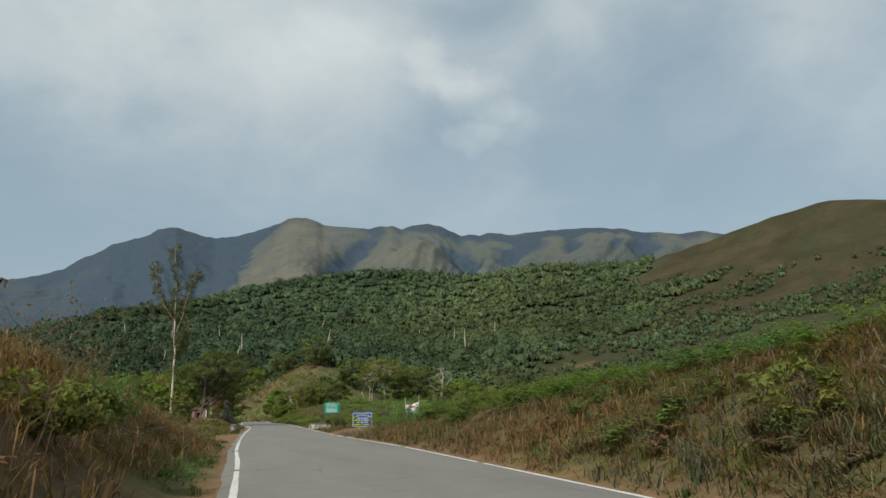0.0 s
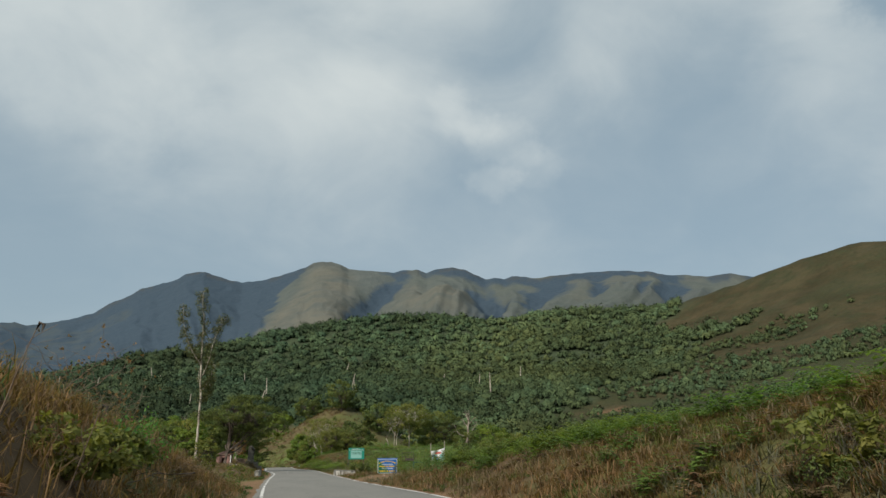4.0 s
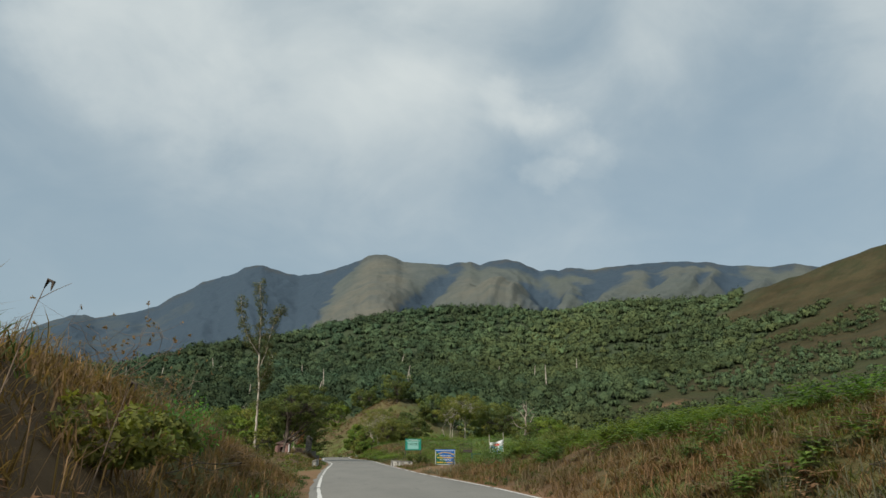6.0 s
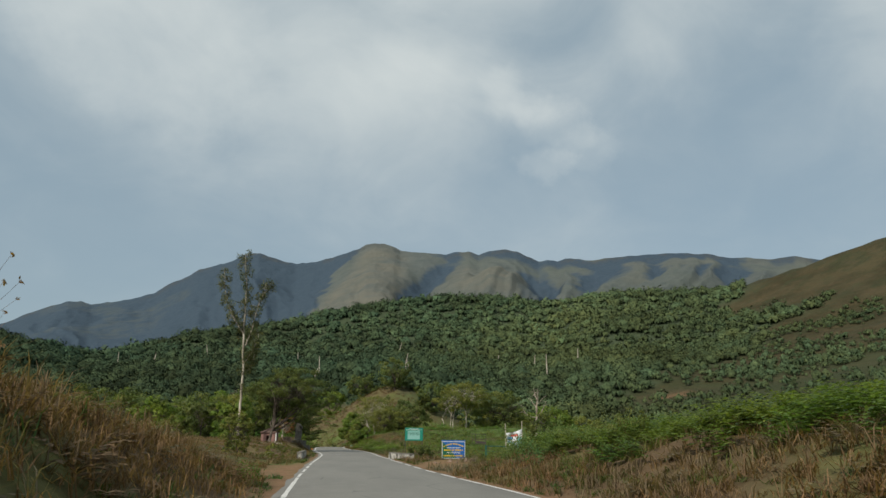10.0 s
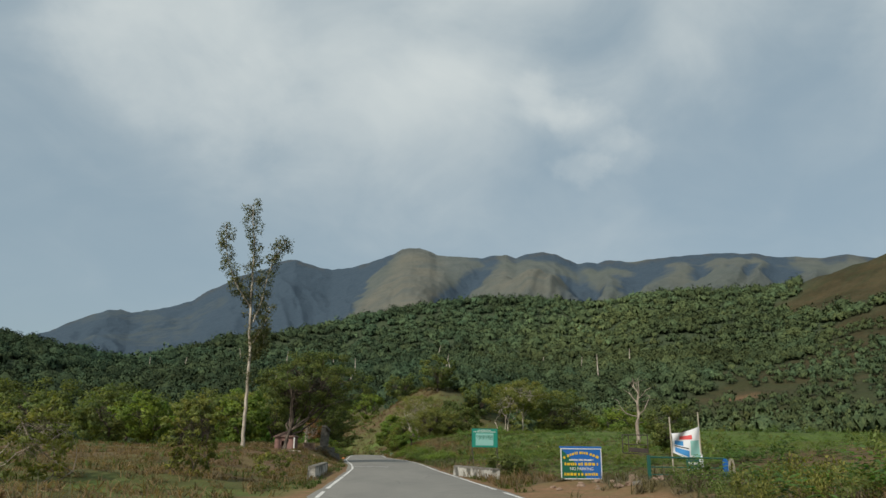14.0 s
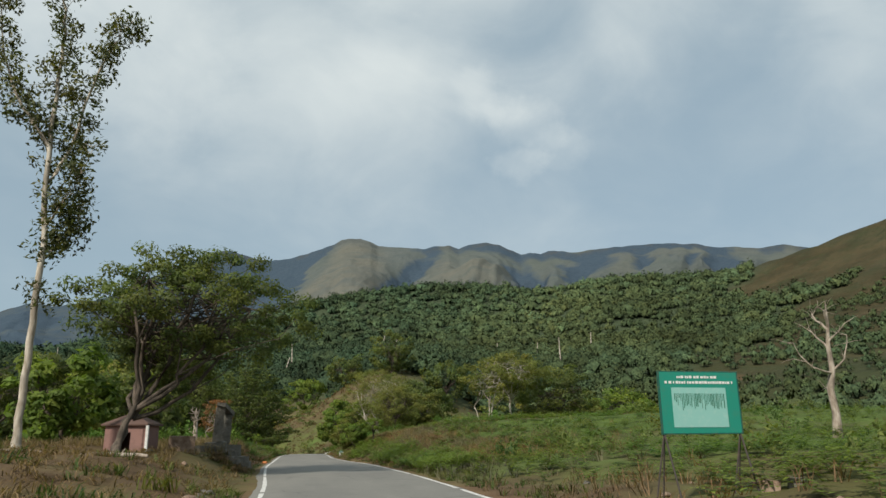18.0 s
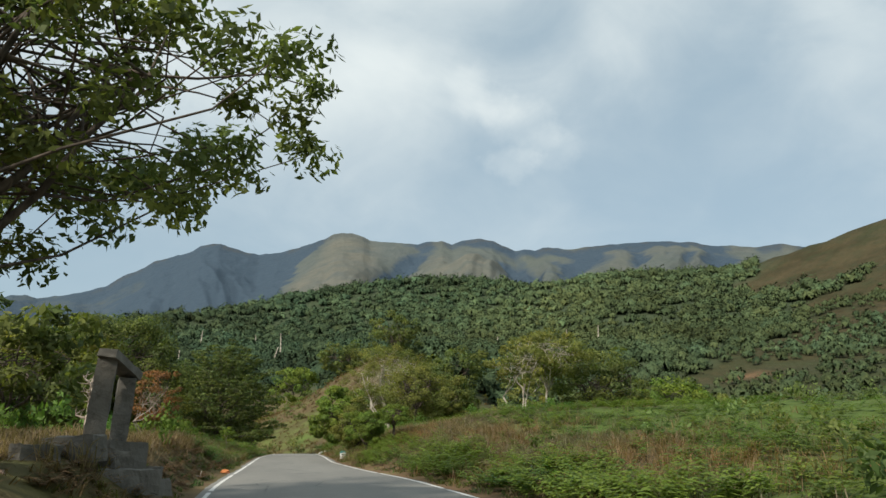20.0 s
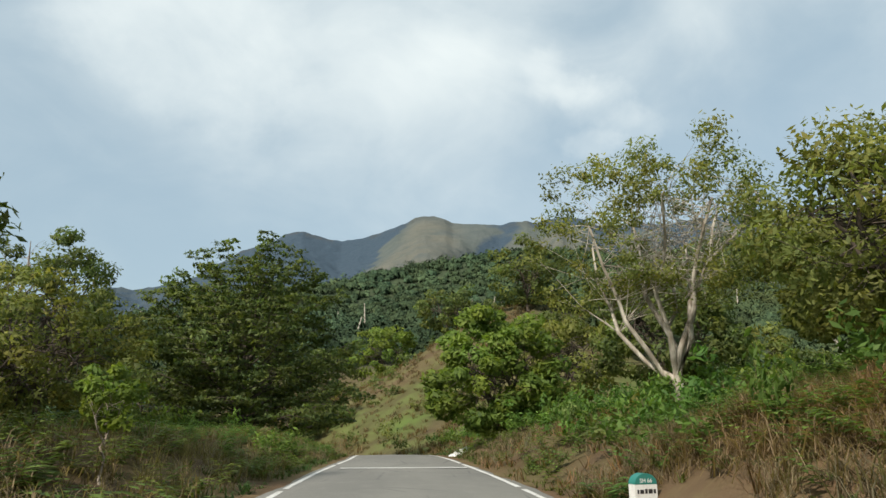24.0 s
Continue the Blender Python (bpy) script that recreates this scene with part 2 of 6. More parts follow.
def mountain_material():
    """Dry montane grass and dark scrubland in the folds, with haze, sun and cloud shade painted in; 'cover' holds
    scrubland with shade, sunlit golden grass and bare rock.
    """
    n = Nodes("mountain_grass_and_hazed_scrub")
    cov = n.t.nodes.new("ShaderNodeSeparateColor")
    n.put(cov.inputs[0], n.attr("cover"))
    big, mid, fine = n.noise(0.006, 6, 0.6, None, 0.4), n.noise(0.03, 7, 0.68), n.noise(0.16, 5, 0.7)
    # blue-grey because the distance haze is put into the grass colour
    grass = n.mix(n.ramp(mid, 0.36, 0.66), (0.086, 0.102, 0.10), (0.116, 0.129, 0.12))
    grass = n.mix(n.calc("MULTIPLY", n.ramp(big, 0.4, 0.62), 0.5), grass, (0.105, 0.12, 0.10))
    # lighter, warmer tone: sunlight on these faces is put into the grass colour
    sunlit_gold = n.mix(n.ramp(mid, 0.3, 0.7), (0.122, 0.123, 0.103), (0.158, 0.154, 0.124))
    c = n.mix(n.calc("MULTIPLY", cov.outputs[1], n.ramp(n.noise(0.012, 6, 0.65, None, 0.6), 0.3, 0.6)), grass, sunlit_gold)
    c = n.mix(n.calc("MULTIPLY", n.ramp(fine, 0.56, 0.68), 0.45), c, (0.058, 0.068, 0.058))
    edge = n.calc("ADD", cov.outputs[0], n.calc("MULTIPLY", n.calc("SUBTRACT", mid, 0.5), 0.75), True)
    # dark and bluish: haze and cloud shadow are mixed into the scrubland colour
    hazed_scrub = n.mix(n.ramp(fine, 0.35, 0.65), (0.044, 0.068, 0.094), (0.06, 0.086, 0.112))
    c = n.mix(n.ramp(edge, 0.36, 0.62), c, hazed_scrub)
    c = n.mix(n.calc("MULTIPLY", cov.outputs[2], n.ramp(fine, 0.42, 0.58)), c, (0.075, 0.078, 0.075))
    n.bump(n.calc("ADD", n.calc("MULTIPLY", mid, 12.0), n.calc("MULTIPLY", fine, 3.0)), 0.6, 1.0)
    return n.done(c, 0.95, 0, 0.08)


def asphalt_material():
    n = Nodes("worn_grey_asphalt")
    fine, mid, big = n.noise(70.0, 3, 0.7), n.noise(1.6, 5, 0.6), n.noise(0.22, 4, 0.6, n.pos((1.6, 0.35, 1)))
    c = n.mix(n.ramp(fine, 0.3, 0.75), (0.16, 0.154, 0.136), (0.265, 0.255, 0.225))
    c = n.mix(n.calc("MULTIPLY", n.ramp(big, 0.42, 0.64), 0.45), c, (0.135, 0.131, 0.12))
    c = n.mix(n.calc("MULTIPLY", n.ramp(mid, 0.52, 0.75), 0.35), c, (0.28, 0.27, 0.245))
    v = n.add("ShaderNodeTexVoronoi", Scale=0.55)
    v.feature = "DISTANCE_TO_EDGE"
    n.put(v.inputs["Vector"], n.mix(0.12, n.pos((1, 0.6, 1)), n.add("ShaderNodeTexNoise", Scale=1.2).outputs[1]))
    crack = n.ramp(v.outputs["Distance"], 0.004, 0.016, (1, 1, 1, 1), (0, 0, 0, 1))
    crack = n.calc("MULTIPLY", crack, n.ramp(n.noise(0.25, 2), 0.5, 0.6))
    c = n.mix(n.calc("MULTIPLY", crack, 0.55), c, (0.07, 0.07, 0.068))
    n.bump(fine, 0.3, 0.004)
    return n.done(c, 0.82, 0, 0.3)


def paint_material():
    n = Nodes("worn_white_road_paint")
    a, b = n.noise(9.0, 5, 0.7), n.noise(0.9, 3, 0.6)
    c = n.mix(n.ramp(a, 0.42, 0.7), (0.72, 0.71, 0.67), (0.40, 0.39, 0.36))
    c = n.mix(n.calc("MULTIPLY", n.ramp(b, 0.5, 0.7), 0.4), c, (0.36, 0.33, 0.28))
    return n.done(c, 0.7)


def stone_material(name, dark, light, scale=3.0, moss=0.35):
    n = Nodes(name)
    a, b, d = n.noise(scale, 6, 0.65), n.noise(scale * 7, 4, 0.6), n.noise(scale * 0.5, 4, 0.6)
    c = n.mix(n.ramp(a, 0.3, 0.7), dark, light)
    c = n.mix(n.calc("MULTIPLY", n.ramp(d, 0.46, 0.60), moss), c, (0.035, 0.035, 0.025))
    n.bump(n.calc("ADD", a, n.calc("MULTIPLY", b, 0.5)), 0.7, 0.05)
    return n.done(c, 0.9, 0, 0.2)


M = {
    "ground": ground_material(),
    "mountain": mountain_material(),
    "asphalt": asphalt_material(),
    "paint": paint_material(),
    "leaf_forest": forest_material(),
    "leaf_dark": leaf_material("dark_broad_leaves", (0.068, 0.104, 0.037), (0.16, 0.215, 0.07), 0.6, 0.48),
    "leaf_bright": leaf_material("bright_green_leaves", (0.085, 0.15, 0.03), (0.19, 0.285, 0.06), 0.6, 0.48),
    "leaf_olive": leaf_material("olive_leaves", (0.10, 0.134, 0.038), (0.22, 0.255, 0.075), 0.6, 0.46),
    "leaf_rust": leaf_material("rust_brown_leaves", (0.15, 0.08, 0.04), (0.30, 0.175, 0.085), 0.7, 0.4),
    "leaf_feather": leaf_material("dark_feathery_leaves", (0.062, 0.098, 0.034), (0.145, 0.205, 0.062), 0.55, 0.42),
    "leaf_gum": leaf_material("grey_green_gum_leaves", (0.045, 0.065, 0.03), (0.13, 0.15, 0.062), 0.55, 0.35),
    "fern": leaf_material("bracken_fern", (0.11, 0.172, 0.033), (0.18, 0.25, 0.055), 0.6, 0.5),
    "grass_dry": leaf_material("dry_straw_grass", (0.165, 0.12, 0.072), (0.275, 0.205, 0.122), 0.8, 0.42),
    "straw": leaf_material("pale_straw_grass", (0.19, 0.142, 0.082), (0.34, 0.26, 0.155), 0.8, 0.42),
    "fern_dead": leaf_material("dead_brown_bracken", (0.15, 0.10, 0.058), (0.26, 0.18, 0.105), 0.85, 0.35),
    "grass_green": leaf_material("green_grass_blades", (0.07, 0.105, 0.026), (0.145, 0.185, 0.05), 0.65, 0.38),
    "bark_pale": bark_material("pale_smooth_bark", (0.30, 0.25, 0.19), (0.62, 0.57, 0.48), 5.0),
    "bark_dark": bark_material("dark_rough_bark", (0.05, 0.04, 0.03), (0.14, 0.11, 0.085), 8.0),
    "bark_dead": bark_material("weathered_dead_wood", (0.22, 0.17, 0.13), (0.46, 0.40, 0.33), 7.0),
    "twig": plain_material("dry_twig", (0.20, 0.15, 0.11), 0.9),
    "stone": stone_material("grey_weathered_stone", (0.10, 0.095, 0.08), (0.27, 0.25, 0.215)),
    "whitewash": stone_material("stained_whitewashed_masonry", (0.36, 0.34, 0.30), (0.66, 0.64, 0.58), 2.4, 0.85),
    "rock": stone_material("reddish_field_rock", (0.16, 0.10, 0.07), (0.36, 0.27, 0.2), 4.0, 0.15),
    "orange": stone_material("orange_broken_brick", (0.42, 0.13, 0.04), (0.62, 0.25, 0.10), 6.0, 0.1),
    "white": plain_material("white_paint", (0.74, 0.74, 0.71), 0.5, wear=0.3),
    "black": plain_material("black_paint", (0.03, 0.03, 0.032), 0.5, wear=0.1),
    "teal": plain_material("faded_green_sign_enamel", (0.02, 0.24, 0.175), 0.45, wear=0.12),
    "pale_teal": plain_material("bleached_sign_panel", (0.25, 0.50, 0.45), 0.5, wear=0.2, stain=(0.55, 0.62, 0.56)),
    "blue": plain_material("blue_sign_enamel", (0.02, 0.13, 0.42), 0.45, wear=0.1),
    "yellow": plain_material("yellow_lettering", (0.72, 0.47, 0.03), 0.5, wear=0.1),
    "sign_green": plain_material("dark_green_sign_band", (0.015, 0.12, 0.07), 0.5, wear=0.1),
    "iron_green": plain_material("green_painted_iron", (0.02, 0.10, 0.075), 0.5, wear=0.35),
    "iron": plain_material("dark_rusty_iron", (0.06, 0.05, 0.045), 0.7, wear=0.4),
    "cloth": plain_material("white_banner_cloth", (0.70, 0.72, 0.73), 0.8, wear=0.12, stain=(0.5, 0.5, 0.48)),
    "cloth_blue": plain_material("banner_blue_print", (0.06, 0.26, 0.55), 0.8, wear=0.08),
    "cloth_red": plain_material("banner_red_print", (0.62, 0.10, 0.10), 0.8, wear=0.08),
    "pole": plain_material("pale_bamboo_pole", (0.42, 0.38, 0.30), 0.7, wear=0.3),
    "pink": plain_material("faded_pink_limewash", (0.30, 0.175, 0.15), 0.9, wear=0.5, scale=3.0, stain=(0.13, 0.09, 0.08)),
    "tile": plain_material("weathered_roof_sheet", (0.15, 0.095, 0.078), 0.85, wear=0.5, scale=3.0, stain=(0.08, 0.06, 0.05)),
    "stone_green": plain_material("green_stone_cap_paint", (0.03, 0.19, 0.16), 0.55, wear=0.15),
}

# ---- building tools ----
def part(name, bm, material, parent, label=""):
    """Links a bmesh as one mesh object under a thing or a part."""
    me = bpy.data.meshes.new(name)
    bm.to_mesh(me)
    bm.free()
    return part_mesh(name, me, material, parent, label)


def part_mesh(name, me, material, parent, label=""):
    if not me.materials:
        me.materials.append(material)
    ob = new(name, me)
    ob.parent = parent
    if label:
        tagged(ob, label)
    return ob


def thing(name, x, y, z, label, category, group="", turn=0.0, kind=""):
    ob = new(name)
    ob.empty_display_size = 0.3
    ob.matrix_basis = pose(x, y, z, 0, 0, turn)
    return tagged(ob, label, category, group, kind)


def mesh_of(name, verts, faces, smooth=False, tint=None, normals=None):
    """A mesh from arrays: faces all of one size. tint, normals: a colour and a shading normal for each vertex."""
    verts, faces = np.asarray(verts, np.float32), np.asarray(faces, np.int32)
    me = bpy.data.meshes.new(name)
    k = faces.shape[1]
    me.vertices.add(len(verts))
    me.vertices.foreach_set("co", verts.ravel())
    me.loops.add(faces.size)
    me.loops.foreach_set("vertex_index", faces.ravel())
    me.polygons.add(len(faces))
    me.polygons.foreach_set("loop_start", np.arange(0, faces.size, k, dtype=np.int32))
    me.polygons.foreach_set("loop_total", np.full(len(faces), k, np.int32))
    if smooth:
        me.polygons.foreach_set("use_smooth", np.ones(len(faces), bool))
    if tint is not None:
        a = me.color_attributes.new("tint", "FLOAT_COLOR", "POINT")
        c = np.ones((len(verts), 4), np.float32)
        c[:, :3] = tint
        a.data.foreach_set("color", c.ravel())
    me.update(calc_edges=True)
    if normals is not None:
        me.normals_split_custom_set_from_vertices(np.asarray(normals, np.float32))
    return me


def box(bm, sx, sy, sz, m=None, bevel=0.0):
    """A box that stands on z = 0, bevelled."""
    made = bmesh.ops.create_cube(bm, size=1.0, matrix=(m or Matrix()) @ Matrix.Translation((0, 0, sz / 2)) @ Matrix.Diagonal((sx, sy, sz, 1)))
    if bevel:
        edges = list({e for v in made["verts"] for e in v.link_edges})
        bmesh.ops.bevel(bm, geom=edges, offset=bevel, segments=2, affect="EDGES", profile=0.6)
    return bm


def box_bm(sx, sy, sz, m=None, bevel=0.0):
    return box(bmesh.new(), sx, sy, sz, m, bevel)


def rod_bm(a, b, r, sides=8):
    """A round bar from a to b."""
    a, b = Vector(a), Vector(b)
    bm = bmesh.new()
    turn = (b - a).to_track_quat("Z", "Y").to_matrix().to_4x4()
    bmesh.ops.create_cone(bm, cap_ends=True, segments=sides, radius1=r, radius2=r, depth=(b - a).length, matrix=Matrix.Translation((a + b) / 2) @ turn)
    return bm


def tube_arrays(points, radii, sides=7):
    """A tapered tube along a line of points: verts and quads."""
    pts, rad = np.asarray(points, float), np.asarray(radii, float)
    n = len(pts)
    d = np.gradient(pts, axis=0)
    d /= np.linalg.norm(d, axis=1)[:, None] + 1e-9
    ref = np.where(np.abs(d[:, 2:]) > 0.9, [[1.0, 0, 0]], [[0, 0, 1.0]])
    u = np.cross(d, ref)
    u /= np.linalg.norm(u, axis=1)[:, None] + 1e-9
    w = np.cross(d, u)
    a = np.linspace(0, 2 * np.pi, sides, endpoint=False)
    v = pts[:, None] + rad[:, None, None] * (np.cos(a)[None, :, None] * u[:, None] + np.sin(a)[None, :, None] * w[:, None])
    i, j = np.meshgrid(np.arange(n - 1), np.arange(sides), indexing="ij")
    jn = (j + 1) % sides
    f = np.stack([i * sides + j, i * sides + jn, (i + 1) * sides + jn, (i + 1) * sides + j], -1).reshape(-1, 4)
    return v.reshape(-1, 3), f


def join_arrays(list_of):
    verts, faces, at = [], [], 0
    for v, f in list_of:
        verts.append(v)
        faces.append(np.asarray(f) + at)
        at += len(v)
    return np.concatenate(verts), np.concatenate(faces)


def hash2(ix, iy, seed):
    h = (ix * 374761393 + iy * 668265263 + seed * 1442695041) & 0x7FFFFFFF
    h = ((h ^ (h >> 13)) * 1274126177) & 0x7FFFFFFF
    return ((h ^ (h >> 16)) & 0xFFFF) / 65535.0


def value_noise(x, y, seed=0):
    """Smooth noise of -1 to 1 with cells of one metre."""
    x, y = np.asarray(x, float), np.asarray(y, float)
    ix, iy = np.floor(x).astype(np.int64), np.floor(y).astype(np.int64)
    fx, fy = x - ix, y - iy
    fx, fy = fx * fx * fx * (fx * (fx * 6 - 15) + 10), fy * fy * fy * (fy * (fy * 6 - 15) + 10)
    a, b = hash2(ix, iy, seed), hash2(ix + 1, iy, seed)
    c, d = hash2(ix, iy + 1, seed), hash2(ix + 1, iy + 1, seed)
    return 2 * ((a * (1 - fx) + b * fx) * (1 - fy) + (c * (1 - fx) + d * fx) * fy) - 1


def fbm(x, y, cell, octaves=4, seed=0, gain=0.5):
    total, amp = 0.0, 1.0
    for k in range(octaves):
        total = total + amp * value_noise(np.asarray(x) / cell + 7.3 * k, np.asarray(y) / cell - 3.1 * k, seed + k)
        cell, amp = cell / 2.03, amp * gain
    return total


def ease(x, a, b):
    t = np.clip((np.asarray(x, float) - a) / (b - a), 0, 1)
    return t * t * (3 - 2 * t)


def leaves(rng, centres, radii, count, size, outward=0.6, flat=0.0, shell=0.55):
    """Leaves (a bent diamond of two triangles each) in ellipsoid clumps: verts, triangles, and a tint and a soft normal for each vertex."""
    centres, radii = np.asarray(centres, float), np.asarray(radii, float)
    if radii.ndim == 1:
        radii = np.repeat(radii[:, None], 3, 1)
    n = len(centres)
    idx = np.repeat(np.arange(n), count)
    m = len(idx)
    d = rng.normal(size=(m, 3))
    d /= np.linalg.norm(d, axis=1)[:, None]
    rad = shell + (1 - shell) * rng.random(m) ** 0.6
    p = centres[idx] + d * radii[idx] * rad[:, None]
    nor = outward * d + (1 - outward) * rng.normal(size=(m, 3)) * 0.8
    nor[:, 2] += flat
    nor /= np.linalg.norm(nor, axis=1)[:, None] + 1e-9
    whole = p - centres.mean(0)
    whole /= np.linalg.norm(whole, axis=1)[:, None] + 1e-9
    soft = 0.55 * d + 0.5 * whole + [0, 0, 0.25]
    nor *= np.where((nor * soft).sum(1) < 0, -1.0, 1.0)[:, None]
    soft = soft + 0.45 * nor
    soft /= np.linalg.norm(soft, axis=1)[:, None] + 1e-9
    t = np.cross(nor, rng.normal(size=(m, 3)))
    t /= np.linalg.norm(t, axis=1)[:, None] + 1e-9
    b = np.cross(nor, t)
    s = size * (0.6 + 0.8 * rng.random(m))[:, None]
    v = np.stack([p - t * s, p - b * s * 0.42 - nor * s * 0.12, p + t * s, p + b * s * 0.42 - nor * s * 0.12], 1).reshape(-1, 3)
    q = np.arange(m)[:, None] * 4
    f = np.concatenate([q + [0, 1, 2], q + [0, 2, 3]])
    tone = (0.78 + 0.44 * rng.random(n))[idx] * (0.85 + 0.3 * rng.random(m))
    warm = (rng.random(n) * 0.25)[idx]
    tint = np.stack([tone * (1 + warm), tone, tone * (1 - warm)], 1)
    return v, f, np.repeat(tint, 4, 0), np.repeat(soft, 4, 0)

# ---- the land: one sheet of ground ----
ROAD_Y = np.arange(-120.0, 262.0, 1.0)


def soft_line(ys, xs, width=9):
    line = np.interp(ROAD_Y, ys, xs)
    pad = np.pad(line, width, mode="edge")
    for _ in range(2):
        pad = np.convolve(pad, np.ones(width) / width, mode="same")
    return pad[width:-width]


LEFT_LINE = soft_line((-120, 9, 20, 27, 40, 57, 68, 82, 94, 103, 115, 122, 131, 145, 154, 163, 172, 186, 198, 216, 240), (-2.4, -2.57, -2.75, -3.0, -3.14, -3.14, -3.0, -2.87, -3.3, -3.85, -4.5, -4.62, -4.76, -5.03, -5.2, -5.0, -4.45, -4.6, -6.5, -17, -38), 5)
RIGHT_LINE = soft_line((-120, 20, 27, 33, 40, 49, 69, 81, 92, 101, 114, 119, 126, 139, 143, 156, 161, 169, 178, 188, 198, 216, 240), (3.95, 3.87, 3.85, 3.6, 3.2, 2.93, 2.73, 2.56, 2.7, 2.7, 2.28, 2.03, 1.15, 0.25, 0.16, 0.17, 0.13, -0.15, -0.38, -0.5, -1.5, -9, -30), 5)


def left_line(y):
    return np.interp(y, ROAD_Y, LEFT_LINE)


def right_line(y):
    return np.interp(y, ROAD_Y, RIGHT_LINE)


def road_z(y):
    return -0.0011 * np.clip(np.asarray(y, float) - 168, 0, 60) ** 2


# the skyline of the mountains and of the wooded ridge before them: bearing in degrees, height in degrees
MOUNT = ((-60, -35, -27, -23.23, -21.99, -20.18, -19.68, -18.95, -18.13, -16.75, -14.9, -13.95, -13.04, -11.7, -11.13, -9.71, -8.48, -7.97, -7.46, -6.6, -5.93, -4.81, -3.7, -2.15, -0.38, 1.19, 1.54, 1.86, 2.54, 3.24, 4.08, 4.64, 6.49, 8.35, 8.95, 10.2, 11.03, 11.82, 13.21, 14.12,
          15.03, 15.84, 16.62, 17.42, 18.02, 20.2, 21.53, 24.99, 26.06, 27.52, 29.14, 30.33, 33.42, 34.94, 36.37, 45, 60),
         (4.5, 5.0, 6.2, 7.48, 8.25, 9.09, 9.34, 9.33, 9.2, 9.49, 10.06, 10.39, 11.14, 11.89, 12.36, 12.82, 13.31, 13.78, 13.91, 14.02, 13.8, 13.53, 13.38, 13.64, 14.22, 14.82, 15.01, 15.21, 15.32, 15.26, 15.06, 14.76, 14.71, 14.52, 14.7, 14.8, 14.57, 14.84, 14.96, 14.77,
          14.36, 13.99, 14.1, 13.95, 14.15, 13.95, 14.11, 14.15, 14.21, 14.11, 13.87, 13.56, 13.17, 13.23, 12.84, 11, 8))
RIDGE = ((-60, -30, -24, -20, -17, -14.6, -10.8, -6.6, -4.5, -0.2, 4.3, 8.8, 10.7, 12.0, 15.6, 17.2, 20.5, 24.4, 27.3, 30.2, 33.0, 36.3, 38.3, 40.5, 42.8, 44.6, 46.6, 48.4, 50.3, 52, 54, 75),
         (5.5, 6.6, 6.5, 6.0, 5.7, 6.4, 7.7, 8.2, 8.7, 9.8, 10.6, 11.2, 11.0, 11.15, 10.6, 10.6, 11.1, 11.15, 11.1, 11.25, 12.0, 12.74, 13.4, 13.85, 14.42, 14.4, 14.27, 14.0, 13.63, 13.15, 12.6, 9))
HUB = (-2.0, 10.0)


def far_polar(x, y):
    dx, dy = np.asarray(x, float) - HUB[0], np.asarray(y, float) - HUB[1]
    return np.hypot(dx, dy), np.degrees(np.arctan2(dx, dy))


def ridge_range(th):
    return np.interp(th, (-40, -26, -14, 0, 15, 40, 60), (500, 520, 640, 720, 760, 720, 620))


def far_z(x, y):
    r, th = far_polar(x, y)
    rr = r * 720.0 / ridge_range(th)
    zr = np.tan(np.radians(np.interp(th, *RIDGE))) * ridge_range(th)
    p = np.interp(rr, (0, 120, 180, 240, 330, 430, 540, 640, 700, 720, 745, 900, 1100, 1600, 4000), (0, 0.012, 0.028, 0.062, 0.175, 0.31, 0.48, 0.74, 0.96, 1.0, 0.985, 0.84, 0.6, 0.2, 0.02))
    fade = ease(r, 200, 420) * (1 - 0.85 * ease(rr, 560, 720) * (rr < 760)) * (1 - ease(rr, 900, 1500))
    return zr * p + fade * (7 * fbm(x, y, 130, 4, 11) + 12 * fbm(x, y, 300, 2, 5))


LEFT_A = ((-120, 6, 14, 22, 30, 38, 46, 70, 85, 100, 115, 140, 160, 210), (2.62, 2.65, 2.42, 1.98, 1.32, 0.7, 0.22, 0.4, 0.85, 1.2, 1.25, 1.4, 1.0, 0.9))
LEFT_U = ((-120, 30, 46, 60, 85, 100, 107, 128, 140, 210), (3.8, 4.2, 7, 9, 9, 5, 2.9, 2.9, 5, 5))
RIGHT_B = ((-120, -10, 2, 8, 14, 20, 30, 40, 47, 54, 64, 100, 115, 130, 150, 176, 210), (6.5, 6, 5.3, 4.7, 3.9, 3.2, 2.6, 2.2, 1.3, 0.8, 2.5, 2.7, 3.1, 3.6, 3.8, 3.2, 3.0))
RIGHT_L = ((-120, 10, 20, 40, 50, 60, 100, 115, 130, 150, 200), (6, 6, 4.8, 5, 14, 26, 26, 15, 6.5, 6, 9))


